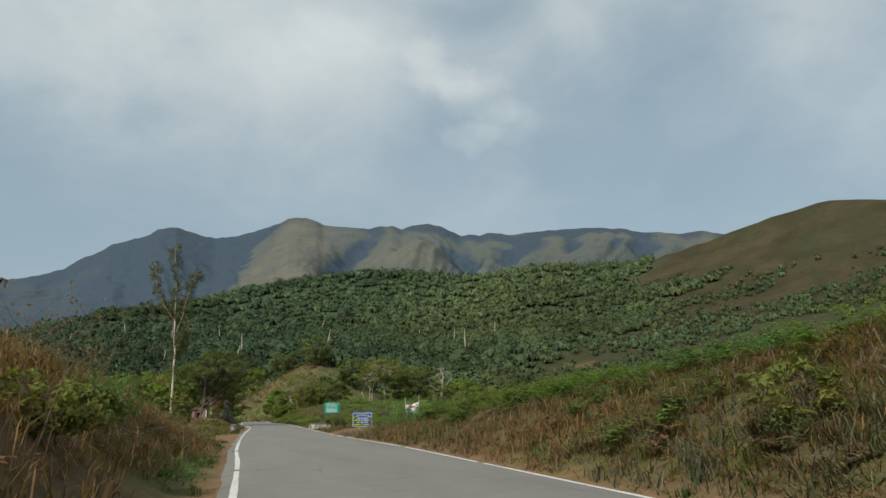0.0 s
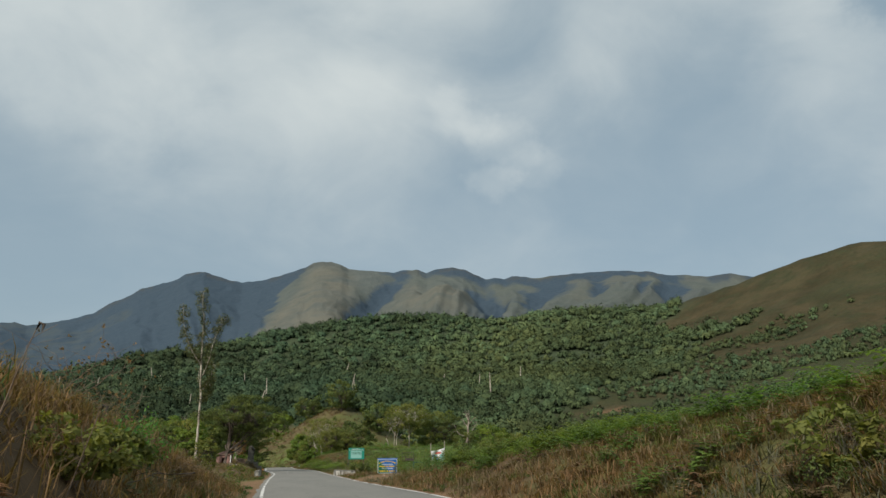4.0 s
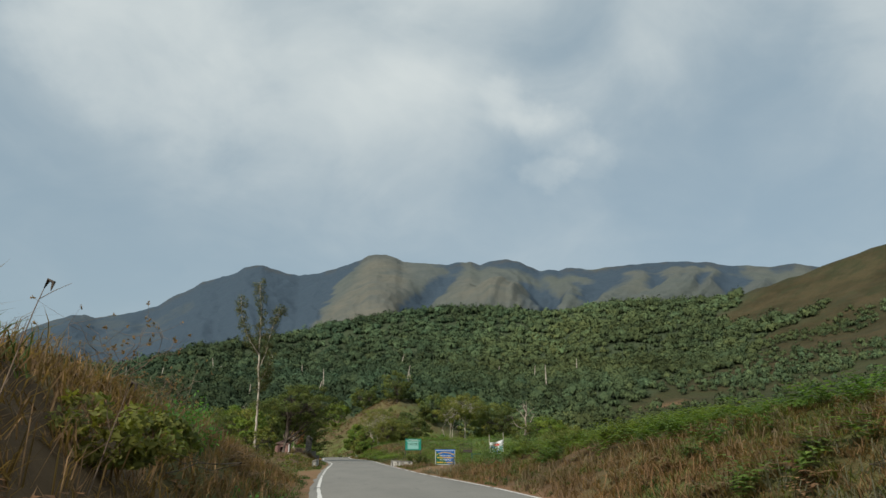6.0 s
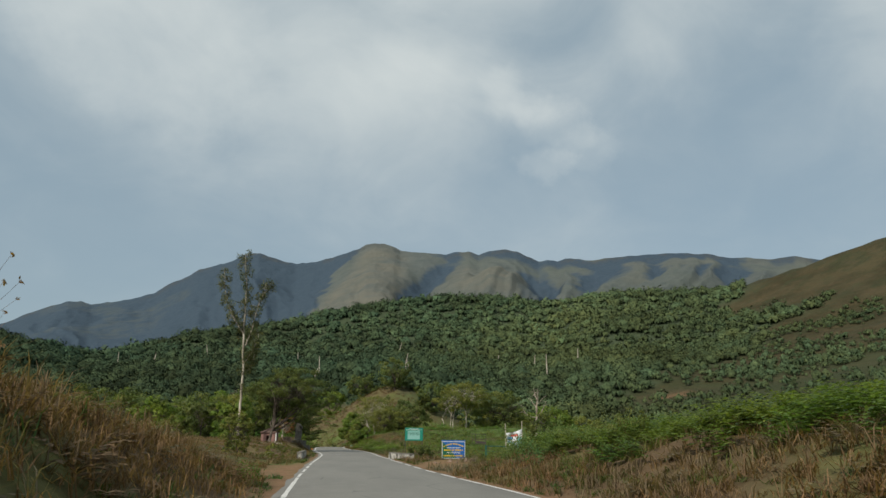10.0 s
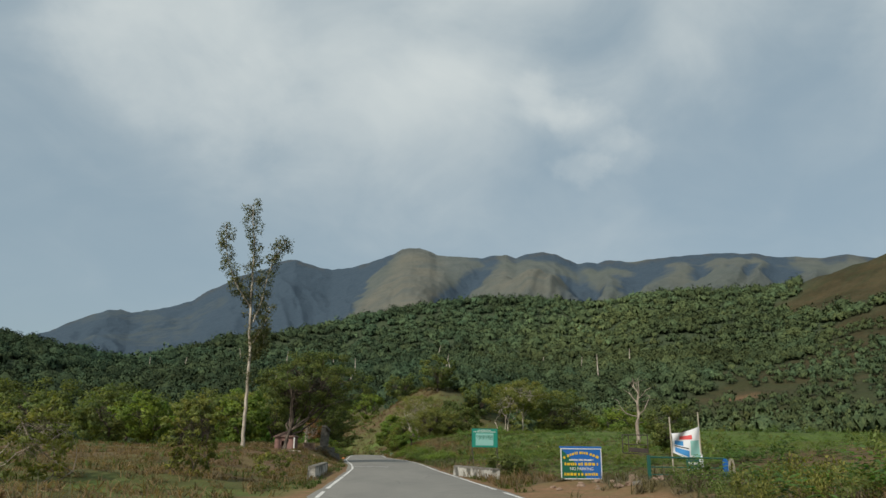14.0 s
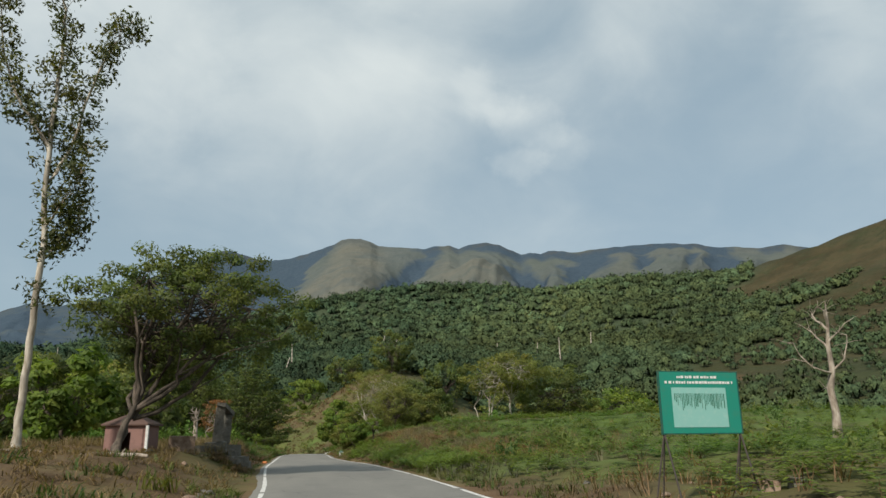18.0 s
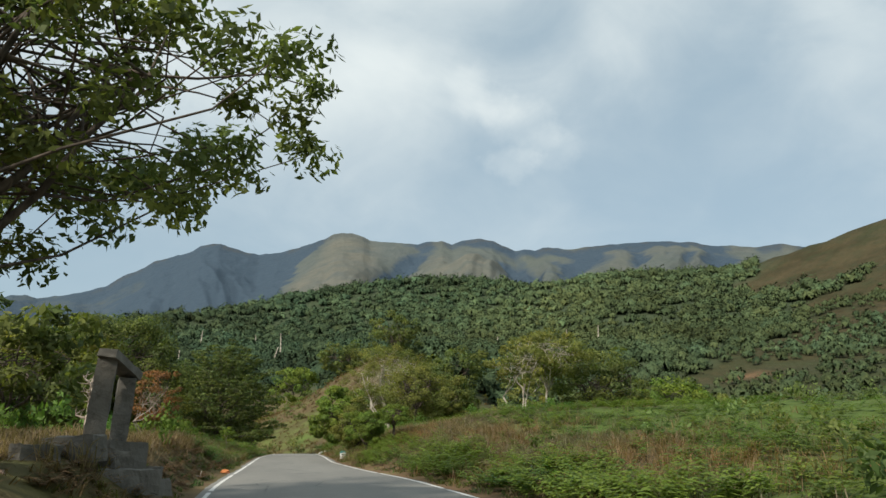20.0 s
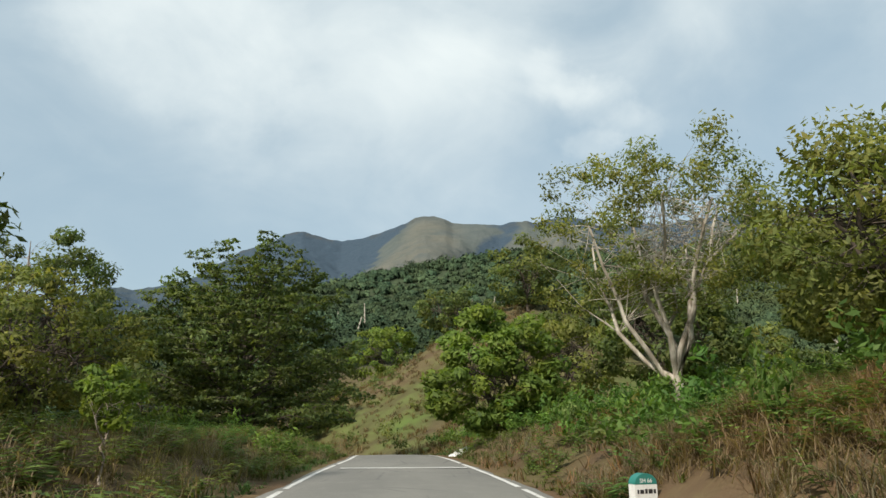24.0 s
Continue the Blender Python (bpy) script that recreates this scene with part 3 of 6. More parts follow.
def near_z(x, y):
    x, y = np.asarray(x, float), np.asarray(y, float)
    u, v = left_line(y) - x, x - right_line(y)
    zl = np.interp(y, *LEFT_A) * ease(u, 0.75, np.interp(y, *LEFT_U)) + 0.012 * np.clip(u - 8, 0, 60)
    zr = np.interp(y, *RIGHT_B) * (1 - np.exp(-np.clip(v - 0.9, 0, 200) / np.interp(y, *RIGHT_L))) + 0.01 * np.clip(v - 12, 0, 80)
    zr = zr * (1 - 0.4 * ease(v, 9, 22) * (1 - ease(y, 46, 60)))
    off = np.clip(np.maximum(u, v), 0, None)
    rough = ease(off, 1.0, 4.0) * (0.22 * fbm(x, y, 4.5, 4, 3) + 0.05 * fbm(x, y, 0.9, 2, 9))
    base = np.where(y > 150, road_z(y), 0.0)
    z = np.where(u > 0, zl, np.where(v > 0, zr, 0.0)) + rough
    # a shallow ditch by the kilometre stone
    ditch = 0.28 * np.exp(-((v - 1.5) / 0.6) ** 2) * ease(y, 138, 148) * (1 - ease(y, 160, 170))
    return z + base - 0.05 - ditch


def ground_z(x, y):
    r, th = far_polar(x, y)
    w = np.maximum(ease(r, 175, 330), ease(np.abs(np.asarray(x, float)), 55, 160))
    # the dry grass spur that rises behind the road's bend
    x, y = np.asarray(x, float), np.asarray(y, float)
    spur = 16.5 * np.exp(-((x - 18) / 22) ** 2 - ((y - 243) / 25) ** 2) * ease(x - right_line(y), 0, 9)
    return near_z(x, y) * (1 - w) + (far_z(x, y) + 0.6) * w + spur


def gz(x, y):
    return float(ground_z(np.array([x]), np.array([y]))[0])


def woods(x, y):
    """How far the ground is under closed forest, 0 to 1."""
    r, th = far_polar(x, y)
    rr = r * 720.0 / ridge_range(th)
    edge = np.interp(rr, (180, 240, 300, 330, 430, 535, 575, 600, 630, 760, 1000), (24, 23, 22, 22.5, 26.5, 32.5, 36, 36.5, 31, 29, 20))
    clearing = ease(np.hypot((np.asarray(x) - 146) / 13, (np.asarray(y) - 314) / 17), 0.7, 1.2)
    right = clearing - clearing * ease(th + 3.5 * fbm(x, y, 70, 3, 41), edge - 1.2, edge + 1.6)
    start = np.interp(th, (-40, -9, -6, 1.5, 5, 12, 40), (205, 205, 285, 285, 222, 200, 178))
    depth = ease(rr + 18 * fbm(x, y, 60, 2, 43), start, start + 25) * (1 - ease(rr, 735, 770))
    back = np.where(th < 8, 1 - ease(rr + 70 * fbm(x, y, 150, 3, 47) - 14 * np.clip(6 - th, 0, 14), 830, 900), 0)
    back = back * ease(rr, 700, 740)
    return np.clip(right * np.maximum(depth, back), 0, 1)


def land_axis(fine, step, ratio, end):
    a = list(np.arange(0, fine + 1e-6, step))
    while a[-1] < end:
        a.append(a[-1] + max(step, (a[-1] - fine) * (ratio - 1) + step))
    return np.array(a)


side = land_axis(13.0, 0.75, 1.055, 6000)
land_x = np.concatenate([-side[:0:-1], side])
ahead = land_axis(205.0, 1.2, 1.045, 6500)
land_y = np.concatenate([-land_axis(40.0, 1.0, 1.12, 900)[:0:-1], ahead])
gx, gy = np.meshgrid(land_x, land_y)
gh = ground_z(gx, gy)
rows_n, cols_n = gx.shape
gi = np.arange(rows_n * cols_n).reshape(rows_n, cols_n)
quads = np.stack([gi[:-1, :-1], gi[:-1, 1:], gi[1:, 1:], gi[1:, :-1]], -1).reshape(-1, 4)
land_mesh = mesh_of("ground", np.stack([gx, gy, gh], -1).reshape(-1, 3), quads, smooth=True)
cover = land_mesh.color_attributes.new("cover", "FLOAT_COLOR", "POINT")
g_u, g_v = left_line(gy) - gx, gx - right_line(gy)
g_off = np.maximum(g_u, g_v)
g_r, g_th = far_polar(gx, gy)
c_wood = woods(gx, gy)
c_green = np.clip(0.18 + 0.1 * ease(gx, 40, 80) + 0.5 * fbm(gx, gy, 14, 3, 61) + 0.7 * ease(gx, 3, 9) * ease(gy, 60, 78) * (1 - ease(gy, 185, 230)) + 0.22 * ease(-gx, 3, 4) * ease(gy, 40, 52) * (1 - ease(gy, 104, 112)) - 0.8 * ease(gx, -1, 1) * ease(gy, 104, 112) * (1 - ease(gy, 142, 150)) * (1 - ease(gx, 9, 13)) + 0.12 * ease(gy, 184, 196), 0, 1)
c_soil = np.clip((1 - ease(g_off, 0.55, 1.3)) * (0.9 - 0.6 * ease(gy, 70, 95)) + (1 - ease(np.hypot((gx - 4.9) / 2.6, (gy - 53.5) / 7.0) + 0.35 * fbm(gx, gy, 2.5, 3, 62), 0.6, 1.15)) + (1 - ease(np.hypot((gx + 4.3) / 1.7, (gy - 46.5) / 9) + 0.35 * fbm(gx, gy, 2.5, 3, 63), 0.6, 1.15)) + 0.3 * (1 - ease(np.hypot((gx - 3.4) / 1.5, (gy - 147.5) / 4.0), 0.7, 1.2)), 0, 1)
g_rr = g_r * 720 / ridge_range(g_th)
c_green = np.where((g_r > 230) | (g_r > 150) & (gx > 70), np.clip(0.55 - 0.9 * ease(g_rr + 60 * fbm(gx, gy, 80, 3, 65), 330, 520), 0, 1) * ease(g_th, 10, 18) * ease(np.hypot((gx - 146) / 13, (gy - 314) / 17), 0.9, 1.5), c_green)
c_green = np.where((g_r > 225) & (g_th < 10), 0.2, c_green)
c_far = ease(g_r + 110 * ease(gx, 60, 85), 230, 420 - 150 * ease(gx, 60, 85))
cover.data.foreach_set("color", np.stack([c_wood, c_green, c_soil * (gy < 260) * (np.abs(gx) < 60) + 0.8 * (1 - ease(np.hypot((gx - 146) / 12, (gy - 314) / 8) + 0.3 * fbm(gx, gy, 9, 3, 66), 0.6, 1.1)), c_far], -1).astype(np.float32).ravel())
land_mesh.materials.append(M["ground"])
ground = tagged(new("ground", land_mesh), "hilly ground of dry brown grass, red soil and wooded slopes", "ground", kind="structure")

# ---- the road ----
ry = np.arange(-110.0, 240.0, 1.0)
across = np.array([-0.38, -0.02, 0.25, 0.5, 0.75, 1.02, 1.38])
rl, rr_ = left_line(ry), right_line(ry)
camber = np.array([-0.02, 0.0, 0.02, 0.03, 0.02, 0.0, -0.02])
frac = np.array([0, 0, 0.25, 0.5, 0.75, 1, 1])
edge_out = np.array([-0.42, -0.06, 0, 0, 0, 0.06, 0.42])
ragged = np.zeros((len(ry), 7))
ragged[:, 0] = 0.10 * fbm(ry, ry * 0, 2.6, 3, 71)
ragged[:, 6] = 0.12 * fbm(ry, ry * 0 + 50, 2.6, 3, 72)
vx = rl[:, None] + (rr_ - rl)[:, None] * frac + edge_out + ragged
vz = road_z(ry)[:, None] + camber + np.zeros_like(vx)
vz[:, 0] -= 0.05
vz[:, 6] -= 0.05
vy = np.repeat(ry[:, None], 7, 1)
ri = np.arange(vx.size).reshape(vx.shape)
rq = np.stack([ri[:-1, :-1], ri[:-1, 1:], ri[1:, 1:], ri[1:, :-1]], -1).reshape(-1, 4)
road_mesh = mesh_of("road", np.stack([vx, vy, vz], -1).reshape(-1, 3), rq, smooth=True)
road_mesh.materials.append(M["asphalt"])
road = tagged(new("road", road_mesh), "narrow worn grey asphalt hill road with white edge lines", "road", kind="structure")


def strip(name, xs0, xs1, ys, lift, label=""):
    z = road_z(ys) + lift
    v = np.concatenate([np.stack([xs0, ys, z], 1), np.stack([xs1, ys, z], 1)])
    n = len(ys)
    i = np.arange(n - 1)
    me = mesh_of(name, v, np.stack([i, i + n, i + n + 1, i + 1], 1))
    return part_mesh(name, me, M["paint"], road, label)


line_rng = np.random.default_rng(5)
for side_line, sign in ((left_line, 1), (right_line, -1)):
    y0 = -105.0
    while y0 < 225:
        # stretches of worn line with short gaps
        long = 11.0 if not (36 < y0 < 56) else 3.2
        ys = np.arange(y0, y0 + long + 0.01, 0.8)
        x = side_line(ys)
        w = 0.065 + 0.012 * fbm(ys, ys * 0 + sign * 9, 0.9, 2, 77)
        strip("edge_line", x - w, x + w, ys, 0.007)
        y0 += long + (0.02 if long > 5 else 1.6)
strip("cross_line", np.full(3, -2.95), np.full(3, -0.4), np.array([86.2, 86.4, 86.6]), 0.034, "faded white line across the lane")
strip("cross_line", np.full(3, -4.4), np.full(3, -0.2), np.array([164.2, 164.4, 164.6]), 0.036, "faded white line across the lane")

# ---- forest on the hills ----
def crown_blob(rng, detail, boughs, broad=1.0, chips=50, size=0.13):
    """One far tree's crown: a rounded head of many boughs with creases between them, under small leafy sprays. Unit radius, standing on z = 0."""
    bm = bmesh.new()
    bmesh.ops.create_icosphere(bm, subdivisions=detail, radius=1.0)
    v = np.array([p.co[:] for p in bm.verts])
    f = np.array([[p.index for p in q.verts] for q in bm.faces])
    bm.free()
    bumps = rng.normal(size=(boughs, 3))
    bumps[:, 2] = np.abs(bumps[:, 2]) * 0.9 - 0.1
    bumps /= np.linalg.norm(bumps, axis=1)[:, None]
    reach = 0.24 + 0.28 * rng.random(boughs)
    cut = 0.80 + 0.1 * rng.random(boughs)

    def lobe(d):
        near = np.clip((d @ bumps.T - cut) / (1 - cut), 0, 1) ** 0.5
        return 0.70 + (near * reach).max(1)

    k = 0.86 * lobe(v) + 0.03 * rng.normal(size=len(v))
    f = f[v[f].mean(1)[:, 2] > -0.08]
    used, f = np.unique(f, return_inverse=True)
    f = f.reshape(-1, 3)
    core_n = (v + [0, 0, 0.25])[used]
    v = (v * k[:, None] * [1, 1, broad] + [0, 0, 0.5])[used]
    d = rng.normal(size=(chips, 3))
    d[:, 2] = np.abs(d[:, 2]) - 0.1
    d /= np.linalg.norm(d, axis=1)[:, None]
    p = d * (lobe(d) * (0.86 + 0.22 * rng.random(chips)))[:, None] * [1, 1, broad] + [0, 0, 0.5]
    nor = d + 0.8 * rng.normal(size=(chips, 3))
    nor *= np.where((nor * (d + [0, 0, 0.3])).sum(1) < 0, -1.0, 1.0)[:, None]
    nor /= np.linalg.norm(nor, axis=1)[:, None]
    t = np.cross(nor, rng.normal(size=(chips, 3)))
    t /= np.linalg.norm(t, axis=1)[:, None]
    b = np.cross(nor, t)
    s = (size * (0.5 + rng.random(chips)))[:, None]
    cv = np.stack([p - t * s - b * s * 0.6, p + t * s * 0.9 - b * s * 0.6, p + b * s * 0.9], 1).reshape(-1, 3)
    faces = np.concatenate([f, len(v) + np.arange(3 * chips).reshape(-1, 3)])
    tone = np.concatenate([0.82 + 0.2 * rng.random(len(v)), np.repeat(0.82 + 0.36 * rng.random(chips), 3)])
    soft = np.concatenate([core_n, np.repeat(d + 0.4 * nor + [0, 0, 0.25], 3, 0)])
    return np.concatenate([v, cv]), faces, tone, soft / np.linalg.norm(soft, axis=1)[:, None]


def scatter_woods(rng, pts, heights, widths, tones, variants):
    """All plants joined: pts are their feet."""
    out_v, out_t, out_f, out_n, at = [], [], [], [], 0
    which = rng.integers(0, len(variants), len(pts))
    for k, (v, f, tone, *soft) in enumerate(variants):
        s = which == k
        m = int(s.sum())
        if not m:
            continue
        a = rng.random(m) * 2 * np.pi
        ca, sa = np.cos(a)[:, None], np.sin(a)[:, None]
        w, h = widths[s][:, None], heights[s][:, None]
        x = (v[None, :, 0] * ca - v[None, :, 1] * sa) * w + pts[s, 0][:, None]
        y = (v[None, :, 0] * sa + v[None, :, 1] * ca) * w + pts[s, 1][:, None]
        z = v[None, :, 2] * h + pts[s, 2][:, None]
        out_v.append(np.stack([x, y, z], -1).reshape(-1, 3))
        out_t.append((tones[s][:, None, :] * tone[None, :, None]).reshape(-1, 3))
        out_f.append((f[None] + (at + np.arange(m) * len(v))[:, None, None]).reshape(-1, 3))
        if soft:
            s = soft[0]
            out_n.append(np.stack([s[None, :, 0] * ca - s[None, :, 1] * sa, s[None, :, 0] * sa + s[None, :, 1] * ca, np.repeat(s[None, :, 2], m, 0)], -1).reshape(-1, 3))
        at += m * len(v)
    return np.concatenate(out_v), np.concatenate(out_f), np.concatenate(out_t), (np.concatenate(out_n) if out_n else None)


wrng = np.random.default_rng(12)
VAR_FAR = [crown_blob(wrng, 1, int(wrng.integers(6, 12)), 0.6 + 0.7 * wrng.random(), 64, 0.13) for _ in range(24)]
VAR_NEAR = [crown_blob(wrng, 1, int(wrng.integers(9, 16)), 0.6 + 0.6 * wrng.random(), 135, 0.095) for _ in range(14)]
VAR_TINY = [crown_blob(wrng, 1, 6, 0.9, 36, 0.15) for _ in range(10)]


def tree_tones(rng, n, x, y):
    r, th = far_polar(x, y)
    # right brighter and warmer, left bluer: sun, shade and haze put into the tones
    g = 1.08 + 0.3 * fbm(x, y, 60, 3, 91) + 0.22 * fbm(x, y, 200, 2, 95) + 0.7 * (rng.random(n) - 0.5) + 0.3 * ease(th, 4, 20)
    g = g * np.where(rng.random(n) < 0.04, 1.5, 1.0)
    warm = 0.22 * fbm(x, y, 90, 2, 93) + 0.5 * (rng.random(n) - 0.5) + 0.3 * ease(th, 4, 20)
    return np.stack([g * (1 + 0.35 * warm), g, g * (1 - 0.3 * warm + 0.04 * (1 - ease(th, -6, 12)))], 1).clip(0.3, 2.4)


def plant_woods(name, label, spacing, r0, r1, th0, th1, test, hgt, wid, variants, seed, shade=1.0, sink=0.12):
    rng = np.random.default_rng(seed)
    n = int(np.radians(th1 - th0) * (r1 * r1 - r0 * r0) / 2 / spacing ** 2)
    th = np.radians(th0 + (th1 - th0) * rng.random(n))
    r = np.sqrt(r0 * r0 + (r1 * r1 - r0 * r0) * rng.random(n))
    p = np.stack([HUB[0] + r * np.sin(th), HUB[1] + r * np.cos(th)], 1)
    p = p[test(p[:, 0], p[:, 1], rng)]
    n = len(p)
    grown = rng.random(n) ** 1.7
    h, w = hgt[0] + (hgt[1] - hgt[0]) * (0.75 * grown + 0.25 * rng.random(n)), wid[0] + (wid[1] - wid[0]) * (0.8 * grown + 0.2 * rng.random(n))
    z = ground_z(p[:, 0], p[:, 1]) - sink * h
    v, f, t, nrm = scatter_woods(rng, np.column_stack([p, z]), h, w, shade * np.array([1.0, 0.98 + 0.02 * shade, 0.4 + 0.6 * shade]) * tree_tones(rng, n, p[:, 0], p[:, 1]), variants)
    me = mesh_of(name, v, f, smooth=True, tint=t, normals=nrm)
    me.materials.append(M["leaf_forest"])
    return tagged(new(name, me), label, "forest", kind="stuff")


def in_woods(x, y, rng):
    return woods(x, y) > 0.15 + 0.6 * rng.random(len(x))


plant_woods("forest", "dense dark green forest covering the hillside", 5.3, 180, 540, -33, 36, in_woods, (3.0, 6.6), (2.4, 5.8), VAR_NEAR, 101, 1.0, 0.25)
plant_woods("forest", "dense dark green forest covering the upper hillside", 6.2, 540, 1020, -33, 38, in_woods, (3.2, 7.4), (2.8, 7.2), VAR_FAR, 102, 1.0, 0.3)


def shrub_test(x, y, rng):
    r, th = far_polar(x, y)
    rr = r * 720 / ridge_range(th)
    patch = ease(fbm(x, y, 48, 4, 111), -0.12, 0.30)
    low = 1 - ease(rr, 300, 470)
    dens = np.clip(patch * (0.75 + 0.15 * low) + 0.08 * low + 0.22 * (1 - ease(rr, 215, 250)) + 0.03, 0, 1) * (1 - ease(rr + 40 * fbm(x, y, 90, 2, 113), 540, 620))
    clear = np.hypot((x - 146) / 13, (y - 314) / 17) > 1
    return (woods(x, y) < 0.35) & (rng.random(len(x)) < dens) & (th > 6) & clear & (x > 66)


plant_woods("hillside_shrubs", "clusters of dark shrubs and small trees on the dry grass slope", 3.9, 135, 700, 8, 60, shrub_test, (0.7, 4.4), (0.8, 3.4), VAR_TINY, 103)

# ---- the mountains behind the wooded ridge ----
def mountain_range_form():
    th = np.concatenate([np.arange(-60, -26, 0.5), np.arange(-26, 38, 0.12), np.arange(38, 64, 0.6)])
    rho = np.concatenate([[0.40], np.linspace(0.42, 0.9, 56), np.linspace(0.906, 1.05, 30), np.array([1.08, 1.12, 1.2, 1.35, 1.6, 2.0, 2.6])])
    TH, Q = np.meshgrid(th, rho)
    rm = np.interp(TH, (-60, -40, -12, 0, 20, 45, 60), (2200, 2200, 1980, 1770, 1520, 1450, 1450))
    R = rm * Q
    X, Y = HUB[0] + R * np.sin(np.radians(TH)), HUB[1] + R * np.cos(np.radians(TH))
    zm = np.tan(np.radians(np.interp(TH, *MOUNT))) * rm
    q = np.interp(Q, (0.40, 0.5, 0.62, 0.72, 0.8, 0.9, 0.96, 0.985, 1.0, 1.06, 1.25, 1.7, 2.6), (0.02, 0.25, 0.43, 0.57, 0.68, 0.83, 0.93, 0.975, 1.0, 0.985, 0.85, 0.5, 0.0))
    away = 1 - np.exp(-((Q - 1.0) / 0.09) ** 2)
    body = ease(Q, 0.42, 0.55) * (1 - ease(Q, 1.2, 1.8))
    # spurs and gullies that run downhill, broken by finer folds
    wander = TH + 2.2 * fbm(X, Y, 420, 3, 22) + 3.0 * (Q - 1)
    spur = 1 - 2.2 * np.abs(fbm(wander * 60, R * 0.16, 190, 4, 21))
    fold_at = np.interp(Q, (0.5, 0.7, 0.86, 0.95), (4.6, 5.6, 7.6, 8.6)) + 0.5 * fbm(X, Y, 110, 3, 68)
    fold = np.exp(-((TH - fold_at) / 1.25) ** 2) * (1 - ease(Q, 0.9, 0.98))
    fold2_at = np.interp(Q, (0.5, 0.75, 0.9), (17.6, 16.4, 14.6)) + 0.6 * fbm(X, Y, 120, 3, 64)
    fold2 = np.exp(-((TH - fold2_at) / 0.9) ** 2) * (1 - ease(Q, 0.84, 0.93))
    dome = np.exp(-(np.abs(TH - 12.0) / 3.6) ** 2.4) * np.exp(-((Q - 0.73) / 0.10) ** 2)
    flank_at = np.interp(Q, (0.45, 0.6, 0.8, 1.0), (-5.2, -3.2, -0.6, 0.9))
    valley = np.exp(-((TH - flank_at + 3.0) / 2.4) ** 2) * (1 - ease(Q, 0.86, 1.0))
    H = zm * q + body * away * ((4 + 5 * ease(TH, 6, 14)) * spur + 9 * fbm(X, Y, 300, 5, 31) - 26 * fold - 14 * fold2 - 7 * valley) + 27 * dome
    H += 1.6 * fbm(X, Y, 26, 3, 35) * body
    # wooded crest of the western slope
    H += np.where((TH < -9) & (TH > -19), 2.4 * np.clip(fbm(X, Y, 22, 2, 36), 0, 1), 0) * np.exp(-((Q - 1.0) / 0.03) ** 2)
    H[0] = -30
    n_r, n_t = TH.shape
    k = np.arange(n_r * n_t).reshape(n_r, n_t)
    faces = np.stack([k[:-1, :-1], k[:-1, 1:], k[1:, 1:], k[1:, :-1]], -1).reshape(-1, 4)
    me = mesh_of("mountain_range", np.stack([X, Y, H], -1).reshape(-1, 3), faces, smooth=True)
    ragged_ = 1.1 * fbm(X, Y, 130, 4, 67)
    # darkens the western flank for cloud shadow as well as for its scrubland
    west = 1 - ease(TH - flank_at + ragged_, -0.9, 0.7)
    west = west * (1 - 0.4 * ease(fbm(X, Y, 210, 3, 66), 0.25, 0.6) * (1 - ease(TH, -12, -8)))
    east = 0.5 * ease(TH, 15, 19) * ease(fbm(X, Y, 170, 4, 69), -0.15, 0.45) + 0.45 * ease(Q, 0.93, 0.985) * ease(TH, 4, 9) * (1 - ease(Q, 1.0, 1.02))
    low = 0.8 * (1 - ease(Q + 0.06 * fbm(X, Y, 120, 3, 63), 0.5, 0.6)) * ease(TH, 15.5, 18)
    shaded_scrub = np.clip(0.95 * west + 1.0 * fold + 0.9 * fold2 + east + low - 0.3 * (spur - 0.3) * (1 - west) * ease(TH, 6, 9), 0, 1)
    # where sun falls on the faces and the dome, painted as lighter grass
    sunlit_ = np.clip(ease(TH - flank_at, 0.2, 1.6) * (1 - ease(TH, 4.2, 6.0)) * (1 - 0.7 * ease(Q, 0.92, 0.99)) + 1.2 * dome + 0.8 * np.exp(-((TH - 9.6) / 1.0) ** 2) * np.exp(-((Q - 0.88) / 0.03) ** 2) + 0.35 * ease(TH, 19, 24) * ease(fbm(X, Y, 150, 3, 61), 0.0, 0.5), 0, 1)
    rock_ = np.clip(0.9 * np.exp(-((Q - 0.99) / 0.02) ** 2) * ease(fbm(X, Y, 40, 3, 62), -0.2, 0.4), 0, 1)
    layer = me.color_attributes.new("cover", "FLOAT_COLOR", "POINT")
    layer.data.foreach_set("color", np.stack([shaded_scrub, sunlit_, rock_, np.ones_like(H)], -1).astype(np.float32).ravel())
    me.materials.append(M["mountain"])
    return tagged(new("mountain_range", me), "high mountain range, dry grass faces and scrubby gullies, with cloud shade painted in", "mountain", kind="structure")


mountain_range_form()

# ---- single trees ----
def limb_line(rng, a, b, bend=0.15, n=6):
    """A wavering line of points from a to b that sags outwards first and then climbs."""
    a, b = np.asarray(a, float), np.asarray(b, float)
    t = np.linspace(0, 1, n)[:, None]
    p = a + (b - a) * t
    length = np.linalg.norm(b - a)
    p += np.sin(np.pi * t) * rng.normal(size=3) * bend * length * 0.6
    p[1:-1] += rng.normal(size=(n - 2, 3)) * length * 0.025
    return p


def tubes_mesh(name, lines, sides=7):
    v, f = join_arrays([tube_arrays(p, r, sides if max(r) > 0.03 else 3) for p, r in lines])
    return mesh_of(name, v, f, smooth=True)


